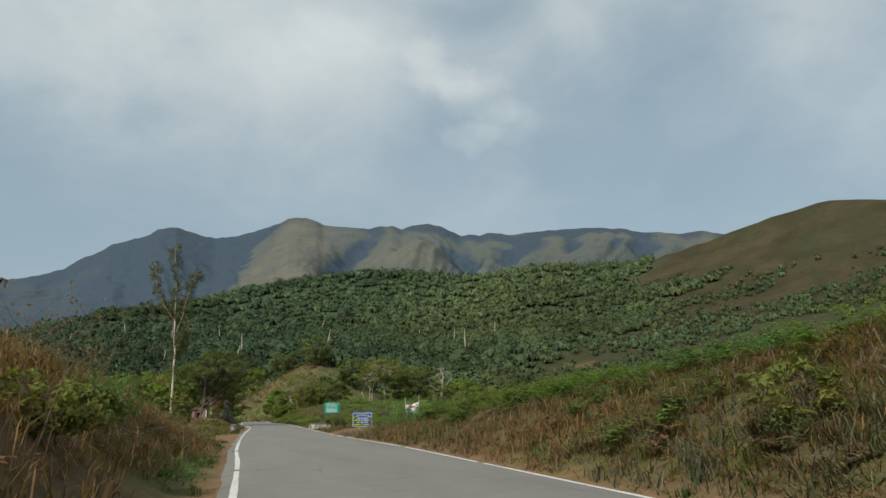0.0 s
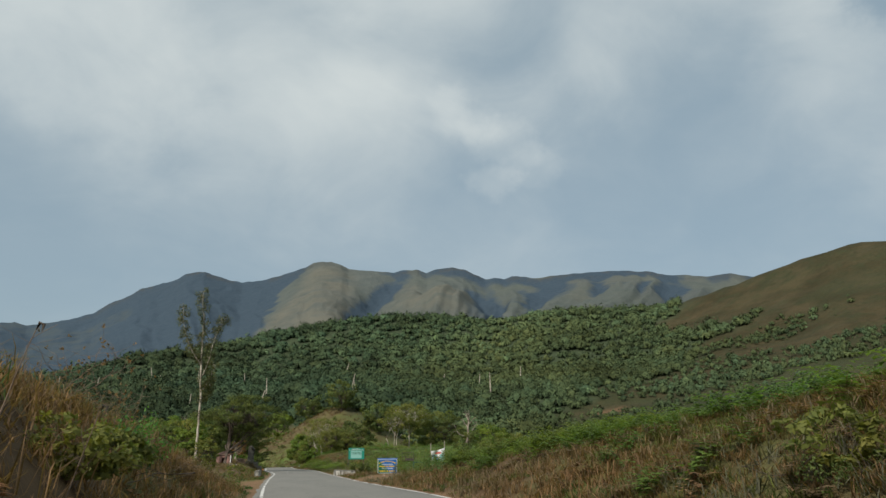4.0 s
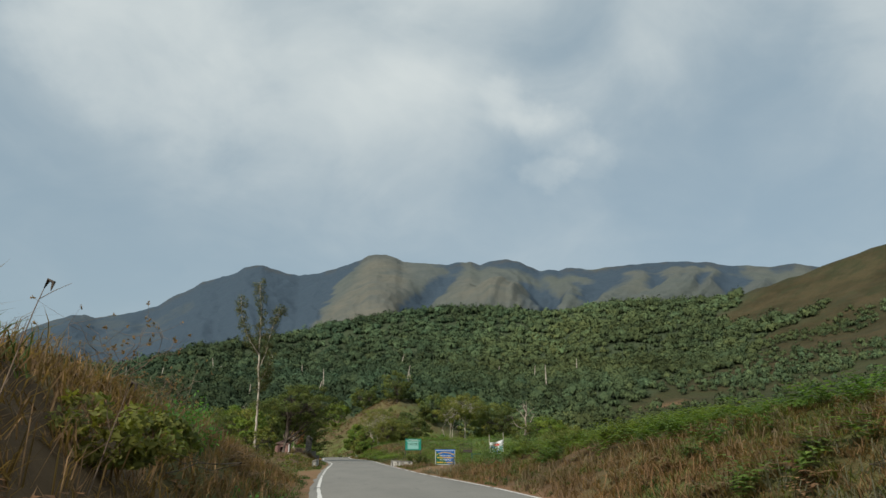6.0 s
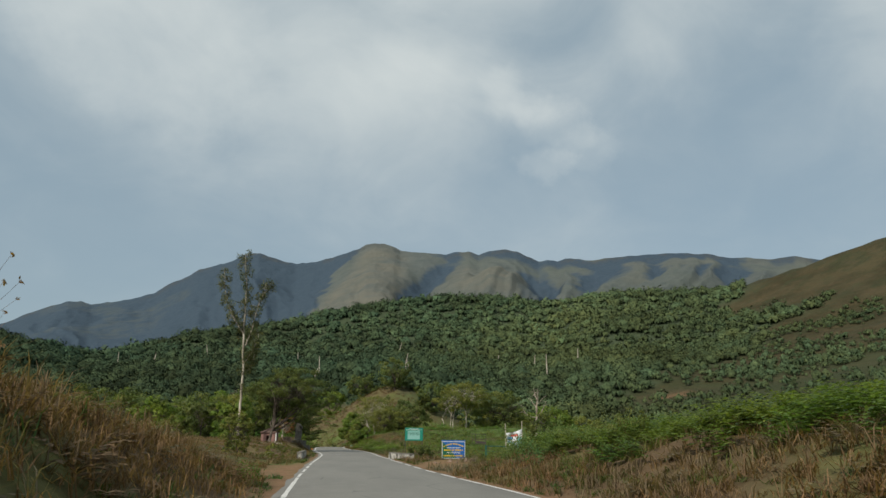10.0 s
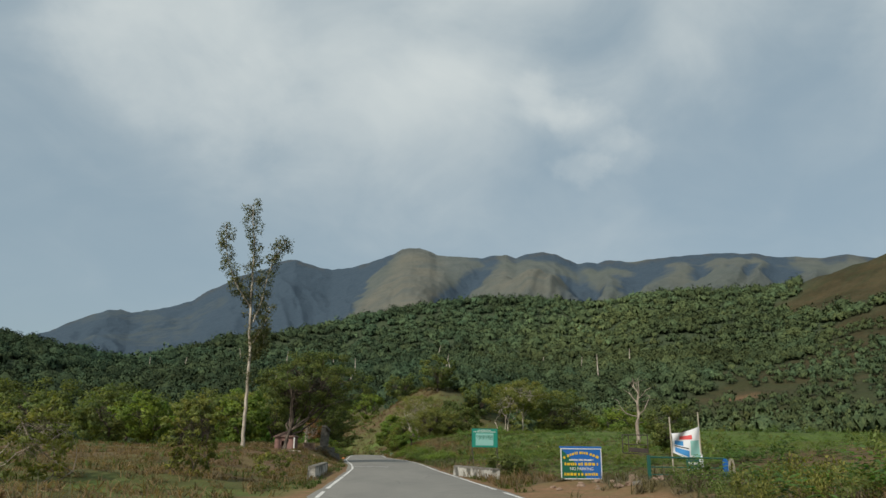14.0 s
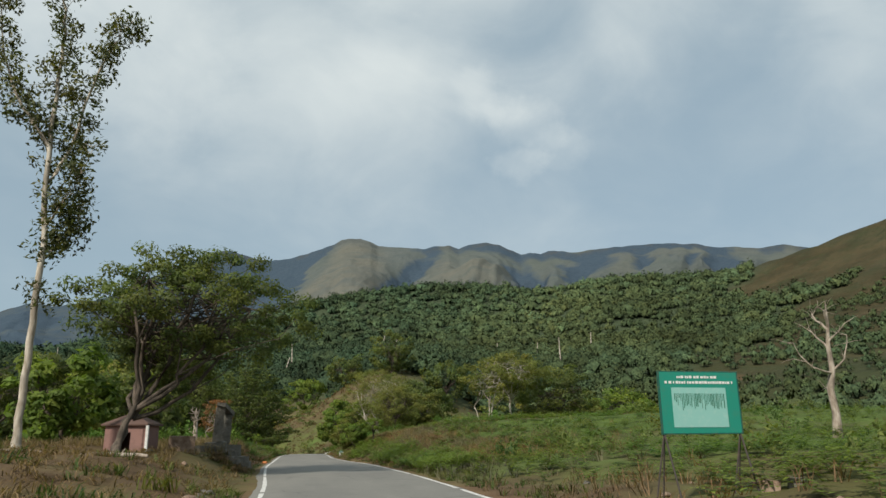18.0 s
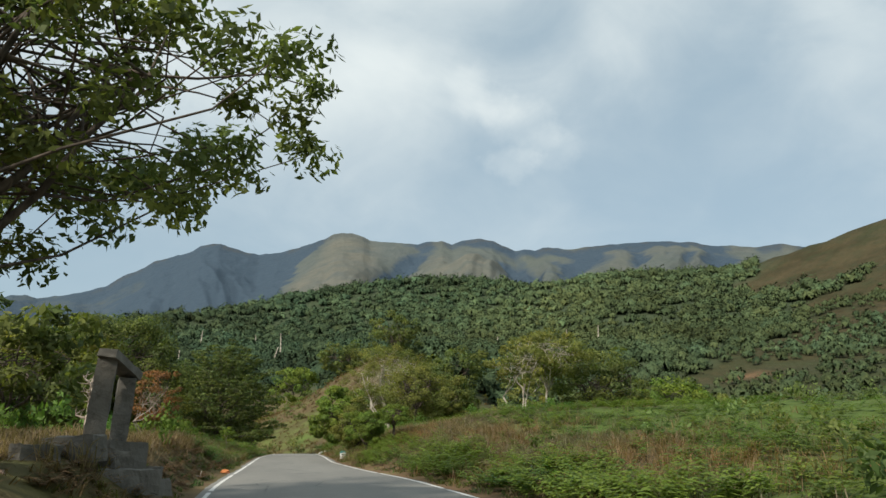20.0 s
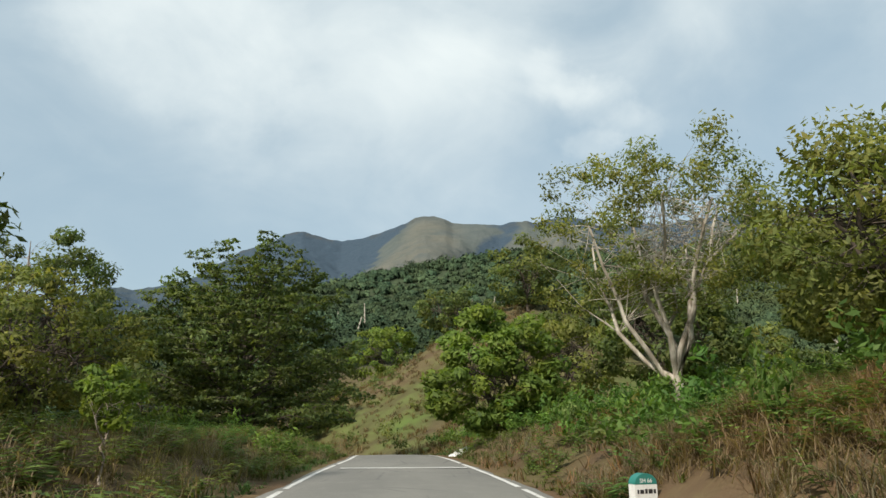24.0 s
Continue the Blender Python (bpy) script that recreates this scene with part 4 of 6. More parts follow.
def make_tree(label, x, y, height, spread, seed, leaf="leaf_dark", bark="bark_dark", fork=0.3, low=0.28, clumps=46, per=75, leaf_size=0.2,
              clump=0.16, girth=0.03, limbs=6, lean=(0, 0), group="", shell=0.5, name="tree", squash=1.0, category="tree", stems=1, twig=0.16):
    """A broad-leaved tree: trunk, main limbs and a crown of leaf clumps on twigs. Sizes in metres; fork, low: shares of the height."""
    rng = np.random.default_rng(seed)
    top = thing(name, x, y, gz(x, y) - 0.06, label, category, group)
    zc, rz = height * (1 + low) / 2, height * (1 - low) / 2
    cx, cy = lean
    # clump centres in the crown's shell, with an uneven outline
    d = rng.normal(size=(clumps, 3))
    d /= np.linalg.norm(d, axis=1)[:, None]
    lobes = 1 + 0.16 * np.sin(3 * np.arctan2(d[:, 1], d[:, 0]) + rng.random() * 6) + 0.14 * np.sin(5 * d[:, 2] + rng.random() * 6)
    k = (0.55 + 0.45 * rng.random(clumps) ** 0.5) * lobes
    c = np.stack([cx + d[:, 0] * spread * k, cy + d[:, 1] * spread * k * squash, zc + d[:, 2] * rz * k], 1)
    c[:, 2] = np.clip(c[:, 2], height * low * 0.7, height * 0.97)
    trunks, tips = [], []
    r0 = height * girth
    for s in range(stems):
        off = rng.normal(size=2) * (0.0 if stems == 1 else 0.35)
        fork_at = np.array([cx * 0.4 + off[0] * 2.2, cy * 0.4 + off[1] * 2.2, height * fork * (0.85 + 0.3 * rng.random())])
        p = limb_line(rng, (off[0], off[1], 0), fork_at, 0.08, 6)
        r = np.linspace(r0, r0 * 0.72, 6) / (1 if stems == 1 else 1.35)
        r[0] *= 1.35
        trunks.append((p, r))
        tips.append(fork_at)
    for stem in trunks:
        part_mesh("trunk", tubes_mesh("trunk", [stem], 9), M[bark], top)
    ends = []
    for i in range(limbs):
        a = 2 * np.pi * (i + 0.6 * rng.random()) / limbs
        reach = 0.45 + 0.3 * rng.random()
        start = tips[i % len(tips)]
        end = np.array([cx + np.cos(a) * spread * reach, cy + np.sin(a) * spread * reach * squash, zc + rz * (-0.05 + 0.55 * rng.random())])
        line = limb_line(rng, start - [0, 0, 0.12 * height * fork * rng.random()], end, 0.16, 7)
        lines = [(line, np.linspace(r0 * 0.55, r0 * 0.2, 7))]
        ends.append((line, i))
        mine = [m for m in range(clumps) if int(np.argmin([np.linalg.norm(c[m] - e) for e in ends[0:0]] or [0])) == 0 and m % limbs == i]
        for m in mine:
            q = int(rng.integers(3, 7))
            lines.append((limb_line(rng, line[q], c[m], 0.12, 4), np.linspace(r0 * twig, r0 * 0.28 * twig, 4)))
        part_mesh("limb", tubes_mesh("limb", lines, 5), M[bark], top)
    rad = spread * clump * (0.7 + 0.7 * rng.random(clumps))
    v, f, t, nrm = leaves(rng, c, np.stack([rad * 1.15, rad * 1.15, rad * 0.75], 1), per, leaf_size, 0.55, 0.35, shell)
    v[:, 2] = np.maximum(v[:, 2], 0.05)
    me = mesh_of("crown", v, f, tint=t, normals=nrm)
    part_mesh("crown", me, M[leaf], top)
    return top


# the tall gum tree beside the road
def gum_tree(x, y):
    rng = np.random.default_rng(77)
    top = thing("gum_tree", x, y, gz(x, y) - 0.1, "very tall slim gum tree with pale trunk and thin forked crown", "tree")
    stems = (
        ("trunk", ((0, 0, 0), (0.12, 0.1, 2.5), (0.3, 0, 5.2), (0.42, 0.1, 8), (0.5, 0, 10.5), (0.65, 0, 13.2)), 0.17, 0.11),
        ("limb", ((0.62, 0, 12.9), (0.0, -0.3, 14.2), (-0.75, -0.3, 15.4), (-1.25, 0, 17.0), (-1.55, 0.2, 19), (-1.6, 0.1, 20.9)), 0.09, 0.02),
        ("limb", ((0.65, 0, 13.2), (0.75, 0.2, 15.2), (0.95, 0.4, 17.5), (1.15, 0.2, 19.5), (1.0, 0.1, 21.6), (1.15, 0, 23.2)), 0.11, 0.02),
        ("limb", ((0.58, 0, 11.4), (1.3, 0.3, 13.0), (2.0, 0.2, 15.2), (2.7, 0.3, 17.3), (3.4, 0.2, 18.6), (4.1, 0.1, 19.6)), 0.09, 0.02),
        ("limb", ((0.5, 0, 9.4), (1.3, -0.3, 10.4), (2.0, -0.4, 11.6), (2.5, -0.3, 13.0)), 0.05, 0.012),
        ("limb", ((0.45, 0, 8.2), (1.1, 0.4, 8.6), (1.6, 0.6, 9.6), (1.8, 0.6, 10.6)), 0.04, 0.01),
    )
    centres, radii = [], []
    for name, pts, r0, r1 in stems:
        pts = np.array(pts, float)
        pts[:, 0] -= 0.055 * pts[:, 2] + 0.05 * np.clip(pts[:, 2] - 9, 0, 20)
        t = np.linspace(0, len(pts) - 1, len(pts) * 3)
        line = np.stack([np.interp(t, np.arange(len(pts)), pts[:, k]) for k in range(3)], 1)
        line[1:-1] += rng.normal(size=(len(line) - 2, 3)) * 0.04
        radius = np.linspace(r0, r1, len(line))
        if name == "trunk":
            radius[0] *= 1.5
        lines = [(line, radius)]
        for p in line[2 if name == "limb" else 8:]:
            for _ in range(5 if p[2] > 13 else 4):
                if name == "trunk" and rng.random() < 0.4:
                    continue
                reach = (0.35 + 0.75 * rng.random()) * (1.0 if p[2] > 14 else 0.75)
                a = rng.random() * 6.28
                e = p + [np.cos(a) * reach * 0.8, np.sin(a) * reach * 0.8, 0.75 * rng.random() - 0.15]
                lines.append((limb_line(rng, p, e, 0.1, 3), np.linspace(0.018, 0.006, 3)))
                centres.append(e - [0, 0, 0.15])
                radii.append((0.3 + 0.2 * rng.random(), 0.3 + 0.2 * rng.random(), 0.4 + 0.3 * rng.random()))
        part_mesh(name, tubes_mesh(name, lines, 8), M["bark_pale"], top)
    v, f, tint, nrm = leaves(rng, centres, radii, 26, 0.115, 0.2, -0.2, 0.1)
    part_mesh("crown", mesh_of("crown", v, f, tint=tint, normals=nrm), M["leaf_gum"], top)


gum_tree(-13.3, 99.6)

# the spreading tree over the shrine, its crown reaching over the road's edge
make_tree("broad spreading shade tree with dark rough limbs", -9.2, 99.4, 9.4, 5.0, 301, "leaf_dark", "bark_dark", 0.2, 0.36, 210, 120, 0.1, 0.105, 0.022, 12, (1.6, 3.6), shell=0.25, stems=2)


# a broad tree built of tiers of level, feathery branches
def tiered_tree(label, x, y, height, spread, seed, boughs=84, leaf="leaf_feather"):
    rng = np.random.default_rng(seed)
    top = thing("tree", x, y, gz(x, y) - 0.08, label, "tree")
    trunk = limb_line(rng, (0, 0, 0), (0.3, 0.2, height * 0.86), 0.05, 9)
    part_mesh("trunk", tubes_mesh("trunk", [(trunk, np.linspace(0.34, 0.05, 9))], 9), M["bark_dark"], top)
    centres, radii = [], []
    for k in range(boughs):
        share = (k + 0.5) / boughs
        z0 = height * (0.04 + 0.5 * share)
        z1 = height * (0.1 + 0.9 * share ** 0.85) * (0.88 + 0.14 * rng.random())
        a = 2.39996 * k + 0.5 * rng.normal()
        reach = spread * max(1 - (z1 / height / 1.06) ** 2.4, 0.03) ** 0.6 * (0.74 + 0.34 * rng.random())
        rise = z1 - z0
        s0 = np.array([np.interp(z0, trunk[:, 2], trunk[:, m]) for m in range(3)])
        t = np.linspace(0, 1, 8)
        line = s0 + np.stack([np.cos(a) * reach * t, np.sin(a) * reach * t, rise * (1.25 * t - 0.25 * t * t)], 1)
        line[1:] += rng.normal(size=(7, 3)) * 0.05 * reach * t[1:, None] * [0.5, 0.5, 0.3]
        lines = [(line, np.linspace(0.075, 0.012, 8) * (0.6 + 0.5 * reach / spread))]
        out = np.array([np.cos(a), np.sin(a), 0])
        across_ = np.array([-np.sin(a), np.cos(a), 0])
        for q in np.linspace(0.3, 1.0, 9):
            b = np.array([np.interp(q, t, line[:, m]) for m in range(3)])
            for sg in (-1, 1):
                long = (0.34 - 0.2 * q) * reach * (0.5 + 0.7 * rng.random()) + 0.25
                e = b + across_ * sg * long + out * long * 0.5 + [0, 0, 0.12 * long * rng.normal()]
                lines.append((np.array([b, (b + e) / 2 + [0, 0, 0.06], e]), np.array([0.018, 0.012, 0.006])))
                for w in (0.45, 0.95):
                    centres.append(b + (e - b) * w)
                    radii.append((0.36 + 0.16 * rng.random(), 0.36 + 0.16 * rng.random(), 0.13 + 0.08 * rng.random()))
        part_mesh("limb", tubes_mesh("limb", lines, 5), M["bark_dark"], top)
    v, f, tint, nrm = leaves(rng, centres, radii, 15, 0.16, 0.25, 0.8, 0.1)
    v[:, 2] = np.maximum(v[:, 2], 0.05)
    part_mesh("crown", mesh_of("crown", v, f, tint=tint, normals=nrm), M[leaf], top)


# trees along the left side of the road
make_tree("dense round tree with glossy dark leaves", -17.0, 153.5, 9.8, 5.3, 302, "leaf_dark", "bark_dark", 0.25, 0.1, 230, 180, 0.14, 0.18, 0.03, 7)
make_tree("tall mid-green leafy tree behind the bank", -22.0, 148.0, 8.8, 4.6, 303, "leaf_bright", "bark_dark", 0.25, 0.12, 190, 140, 0.15, 0.17, 0.03, 7)
tiered_tree("large dark tree with feathery layered branches", -12.2, 187.5, 13.6, 7.6, 304)
make_tree("rusty brown-leaved bush on the straw bank", -9.6, 131.5, 3.4, 1.2, 310, "leaf_rust", "bark_dead", 0.25, 0.2, 60, 40, 0.07, 0.2, 0.016, 7, name="bush", category="bush", stems=3)
make_tree("leafy tree in the roadside thicket", -21.5, 178.0, 10.2, 5.0, 306, "leaf_dark", "bark_dark", 0.25, 0.1, 130, 130, 0.14, 0.15, 0.03, 7)
make_tree("low leafy tree in the roadside thicket", -17.5, 171.5, 6.4, 3.8, 307, "leaf_olive", "bark_dark", 0.25, 0.05, 90, 130, 0.12, 0.17, 0.03, 6)
make_tree("low leafy tree in the roadside thicket", -25.0, 166.0, 9.0, 4.6, 308, "leaf_dark", "bark_dark", 0.25, 0.1, 70, 90, 0.19, 0.17, 0.03, 6)

# trees along the right side of the road
make_tree("yellow-olive leafy tree at the foot of the roadside bank", 1.75, 142.2, 4.1, 1.35, 311, "leaf_olive", "bark_dark", 0.22, 0.05, 110, 150, 0.06, 0.2, 0.03, 6)
make_tree("bright green leafy bush at the foot of the bank", 2.2, 137.6, 2.8, 1.2, 312, "leaf_bright", "bark_dark", 0.25, 0.3, 90, 130, 0.06, 0.21, 0.03, 6)
make_tree("small bright tree with dark twisted trunk", 3.9, 137.6, 2.3, 0.95, 313, "leaf_bright", "bark_dark", 0.42, 0.45, 50, 80, 0.055, 0.22, 0.045, 6)
make_tree("leafy tree crowding the roadside bank", 7.8, 153.4, 5.6, 2.9, 314, "leaf_olive", "bark_dark", 0.3, 0.1, 110, 140, 0.085, 0.19, 0.03, 7)
make_tree("leafy tree crowding the roadside bank", 11.0, 158.5, 4.4, 2.8, 315, "leaf_olive", "bark_dark", 0.3, 0.2, 90, 100, 0.14, 0.16, 0.03, 7)
make_tree("sparse tree with pale bare spreading branches", 6.4, 162.3, 8.6, 4.4, 318, "leaf_olive", "bark_pale", 0.13, 0.36, 200, 95, 0.075, 0.115, 0.023, 8, shell=0.1, twig=0.08)
make_tree("dense bushy tree with leaves down to the ground", 2.9, 178.8, 6.7, 3.7, 317, "leaf_bright", "bark_dark", 0.25, 0.02, 120, 110, 0.19, 0.15, 0.025, 7)
make_tree("dense bushy tree behind the road bend", 10.5, 195.5, 9.4, 5.0, 318, "leaf_olive", "bark_dark", 0.25, 0.05, 90, 90, 0.2, 0.16, 0.025, 7)
make_tree("leafy tree with pale trunk at the field's edge", 29.0, 180.5, 12.2, 6.0, 319, "leaf_olive", "bark_pale", 0.34, 0.5, 110, 80, 0.17, 0.13, 0.016, 9)
make_tree("leafy tree with pale trunk at the field's edge", 25.2, 178.0, 10.0, 4.6, 320, "leaf_olive", "bark_pale", 0.34, 0.5, 70, 70, 0.17, 0.13, 0.016, 8, stems=3)
make_tree("dark tree at the field's edge", 38.0, 185.0, 10.5, 6.2, 321, "leaf_dark", "bark_dark", 0.25, 0.1, 90, 90, 0.24, 0.16, 0.025, 7)
make_tree("dark tree at the field's edge", 15.5, 186.0, 8.4, 4.8, 322, "leaf_dark", "bark_dark", 0.25, 0.1, 80, 90, 0.22, 0.16, 0.025, 7)
make_tree("round bright green tree behind the field", 53.0, 192.0, 7.6, 5.2, 323, "leaf_bright", "bark_dark", 0.3, 0.2, 80, 90, 0.26, 0.18, 0.025, 6)
make_tree("low olive tree behind the field", 43.5, 190.0, 5.6, 4.4, 324, "leaf_olive", "bark_dark", 0.3, 0.1, 60, 80, 0.26, 0.18, 0.025, 6)
make_tree("low olive tree behind the field", 63.0, 197.0, 5.8, 4.6, 325, "leaf_olive", "bark_dark", 0.3, 0.1, 60, 80, 0.26, 0.18, 0.025, 6)
make_tree("small round dark tree in the field", 18.8, 80.5, 3.4, 1.5, 326, "leaf_dark", "bark_dark", 0.3, 0.1, 60, 80, 0.1, 0.2, 0.03, 5)

# the dead tree in the field
def dead_tree(x, y, size=1.0, label="leafless dead tree with pale broken branches", seed=8):
    rng = np.random.default_rng(seed)
    top = thing("dead_tree", x, y, gz(x, y) - 0.05, label, "tree", turn=40.0 * (seed - 8))
    p = size * np.array([(0, 0, 0), (0.1, 0, 1.2), (0.05, 0.1, 2.4), (0.25, 0, 3.4), (0.2, 0, 4.6), (0.45, 0.1, 5.8), (0.4, 0, 6.9)])
    part_mesh("trunk", tubes_mesh("trunk", [(p, np.array([0.26, 0.19, 0.17, 0.15, 0.11, 0.07, 0.02]))], 8), M["bark_dead"], top)
    for a, z, reach, up in ((3.1, 3.2, 1.9, 1.5), (0.2, 3.3, 1.4, 1.9), (2.6, 4.4, 1.1, 1.3), (5.6, 4.7, 1.3, 1.2), (0.8, 2.3, 1.6, 0.4), (3.6, 5.5, 0.8, 1.0), (1.5, 5.4, 1.0, 1.1)):
        s = np.array([np.interp(z * size, p[:, 2], p[:, k]) for k in range(3)])
        e = s + size * np.array([np.cos(a) * reach, np.sin(a) * reach, up])
        main = limb_line(rng, s, e, 0.2, 6)
        lines = [(main, np.linspace(0.07, 0.015, 6))]
        for _ in range(6):
            b = main[int(rng.integers(2, 6))]
            lines.append((limb_line(rng, b, b + size * (rng.normal(size=3) * [0.5, 0.5, 0.35] + [0, 0, 0.3]), 0.15, 4), np.linspace(0.02, 0.006, 4)))
        part_mesh("limb", tubes_mesh("limb", lines, 5), M["bark_dead"], top)


dead_tree(23.8, 100.5)
dead_tree(-25.6, 184.0, 1.7, "tall bare grey tree above the thicket", 9)
dead_tree(-28.5, 187.0, 1.6, "tall bare grey tree above the thicket", 10)
dead_tree(-9.3, 118.5, 0.35, "small leafless tree on the straw bank", 11)


# bare pale trunks that show in the forest
def pale_trunks():
    rng = np.random.default_rng(91)
    lines = []
    while len(lines) < 16:
        a, r = radians(rng.uniform(-17, 20)), rng.uniform(320, 560)
        tx, ty = HUB[0] + r * math.sin(a), HUB[1] + r * math.cos(a)
        if woods(np.array([tx]), np.array([ty]))[0] < 0.8:
            continue
        tz, long = gz(tx, ty), rng.uniform(8, 13)
        pts = np.array([(tx, ty, tz), (tx + rng.normal() * 0.4, ty, tz + long * 0.5), (tx + rng.normal() * 0.6, ty, tz + long)])
        lines.append((pts, np.array([0.42, 0.34, 0.16])))
    me = tubes_mesh("pale_trunks", lines, 6)
    me.materials.append(M["bark_pale"])
    tagged(new("pale_trunks", me), "bare pale tree trunks standing out of the forest", "tree trunks", kind="stuff")


pale_trunks()

# trees and bushes behind the left field
trng = np.random.default_rng(31)
for k, (tx, ty, th_, tr, lf) in enumerate((
        (-15.5, 112, 5.6, 3.0, "leaf_bright"), (-20.5, 116, 6.0, 3.4, "leaf_dark"), (-26, 114.5, 5.8, 3.6, "leaf_bright"), (-32, 120, 6.4, 4.0, "leaf_dark"),
        (-38, 116, 5.6, 3.6, "leaf_dark"), (-44, 122, 7.0, 4.4, "leaf_dark"), (-51, 118, 6.2, 4.0, "leaf_bright"), (-58, 126, 7.4, 4.8, "leaf_dark"),
        (-66, 121, 7.0, 4.4, "leaf_dark"), (-24, 132, 7.6, 4.6, "leaf_dark"), (-35, 136, 8.0, 5.0, "leaf_dark"), (-48, 138, 8.4, 5.2, "leaf_dark"),
        (-14.0, 124, 6.2, 3.4, "leaf_dark"), (-63, 142, 9.0, 5.4, "leaf_dark"), (-78, 134, 8.6, 5.4, "leaf_dark"), (-19, 140, 7.8, 4.2, "leaf_olive"))):
    make_tree("bushy green tree at the edge of the dry field", tx, ty, th_, tr, 400 + k, lf, "bark_dark", 0.22, 0.06, 52, 64, 0.23, 0.18, 0.025, 5, group="trees behind the left field")
for k, (tx, ty, th_, tr, lf) in enumerate((
        (-3.5, 258, 9, 5, "leaf_bright"), (6, 250, 9, 5, "leaf_dark"), (16, 236, 9.5, 5.4, "leaf_dark"), (27, 226, 9, 5.2, "leaf_dark"), (40, 222, 8.5, 5, "leaf_olive"),
        (-14, 226, 10, 5.6, "leaf_dark"), (-26, 214, 10.5, 6, "leaf_dark"), (-38, 204, 11, 6, "leaf_dark"), (-36, 182, 9.5, 5.4, "leaf_dark"), (-50, 190, 11, 6, "leaf_dark"),
        (-34, 160, 9, 5, "leaf_dark"), (-48, 164, 9.5, 5.4, "leaf_dark"), (52, 228, 8, 5, "leaf_dark"), (-13, 262, 10, 5.6, "leaf_dark"), (20, 262, 9.5, 5.4, "leaf_dark"))):
    make_tree("leafy tree at the foot of the wooded hill", tx, ty, th_, tr, 430 + k, lf, "bark_dark", 0.25, 0.08, 56, 60, 0.32, 0.18, 0.022, 5, group="trees at the hill's foot")

# ---- grass, ferns and shrubs ----
def lit_normals(rng, v, run):
    """Normals of leafy ground cover: upwards and outwards, uneven from blade to blade."""
    n = v * [0.7, 0.7, 0] + np.repeat(rng.normal(size=(len(v) // run, 3)) * [0.35, 0.35, 0.2], run, 0) + [0, 0, 0.75]
    n /= np.linalg.norm(n, axis=1)[:, None]
    f = np.arange(len(v)).reshape(-1, 3)
    face = np.cross(v[f[:, 1]] - v[f[:, 0]], v[f[:, 2]] - v[f[:, 0]])
    turned = (face * n[f].mean(1)).sum(1) < 0
    f[turned] = f[turned][:, [0, 2, 1]]
    return f, n


def grass_tuft(rng, blades, arch=0.5, width=0.02):
    """Unit height. Each blade is a tapered strip that bends over."""
    a = rng.random(blades) * 2 * np.pi
    h = 0.55 + 0.45 * rng.random(blades)
    out = arch * (0.25 + 0.75 * rng.random(blades))
    base = rng.normal(size=(blades, 2)) * 0.10
    dx, dy = np.cos(a), np.sin(a)
    px, py = -dy, dx
    w = width * (0.7 + 0.6 * rng.random(blades))
    pts = []
    for t, lift, wide in ((0.0, 0.0, 1.0), (0.62, 0.75, 0.8), (1.0, 0.97, 0.0)):
        x, y, z = base[:, 0] + dx * out * t * t, base[:, 1] + dy * out * t * t, h * lift
        pts.append(np.stack([x - px * w * wide, y - py * w * wide, z], 1))
        pts.append(np.stack([x + px * w * wide, y + py * w * wide, z], 1))
    tri = ((0, 1, 3), (0, 3, 2), (2, 3, 4))
    v = np.stack([pts[k] for t in tri for k in t], 1).reshape(-1, 3)
    tone = np.repeat(0.82 + 0.36 * rng.random(blades), 9)
    f, nrm = lit_normals(rng, v, 9)
    return v, f, tone, nrm


def fern_plant(rng, fronds):
    """Unit height bracken: arching fronds with pairs of leaflets."""
    out, tones = [], []
    for _ in range(fronds):
        a = rng.random() * 2 * np.pi
        d, p = np.array([np.cos(a), np.sin(a), 0]), np.array([-np.sin(a), np.cos(a), 0])
        h, reach = 0.55 + 0.4 * rng.random(), 0.4 + 0.4 * rng.random()
        tone = 0.88 + 0.3 * rng.random()
        for t in np.linspace(0.3, 1.0, 6):
            c = d * reach * t ** 1.6 + [0, 0, h * np.sin(min(t * 1.75, 1.9))]
            s = 0.34 * (1.12 - t) + 0.03
            ahead_ = d * 0.10 + [0, 0, -0.01]
            for sg in (-1, 1):
                tip = c + p * sg * s + d * s * 0.35 - [0, 0, s * 0.25]
                out += [c - ahead_ * 0.6, c + ahead_ * 0.6, tip] if sg < 0 else [c + ahead_ * 0.6, c - ahead_ * 0.6, tip]
                tones += [tone] * 3
    f, nrm = lit_normals(rng, np.array(out), 6)
    return np.array(out), f, np.array(tones), nrm


def shrub_clump(rng, lumps, per, size):
    c = rng.normal(size=(lumps, 3)) * [0.34, 0.34, 0.2] + [0, 0, 0.55]
    v, f, t, nrm = leaves(rng, c, 0.2 + 0.14 * rng.random(lumps), per, size, 0.45, 0.3, 0.2)
    v[:, 2] = np.maximum(v[:, 2], 0.02)
    return v, f, t[:, 1], nrm


def scatter(name, label, material, pts, heights, widths, variants, seed, category, tones=None):
    rng = np.random.default_rng(seed)
    z = ground_z(pts[:, 0], pts[:, 1]) - 0.02
    n = len(pts)
    if tones is None:
        g = 0.85 + 0.35 * rng.random(n)
        wm = 0.25 * fbm(pts[:, 0], pts[:, 1], 5, 2, seed)
        tones = np.stack([g * (1 + wm), g, g * (1 - 0.5 * wm)], 1)
    v, f, t, nrm = scatter_woods(rng, np.column_stack([pts, z]), heights, widths, tones, variants)
    me = mesh_of(name, v, f, tint=t, normals=nrm)
    me.materials.append(M[material])
    return tagged(new(name, me), label, category, kind="stuff")


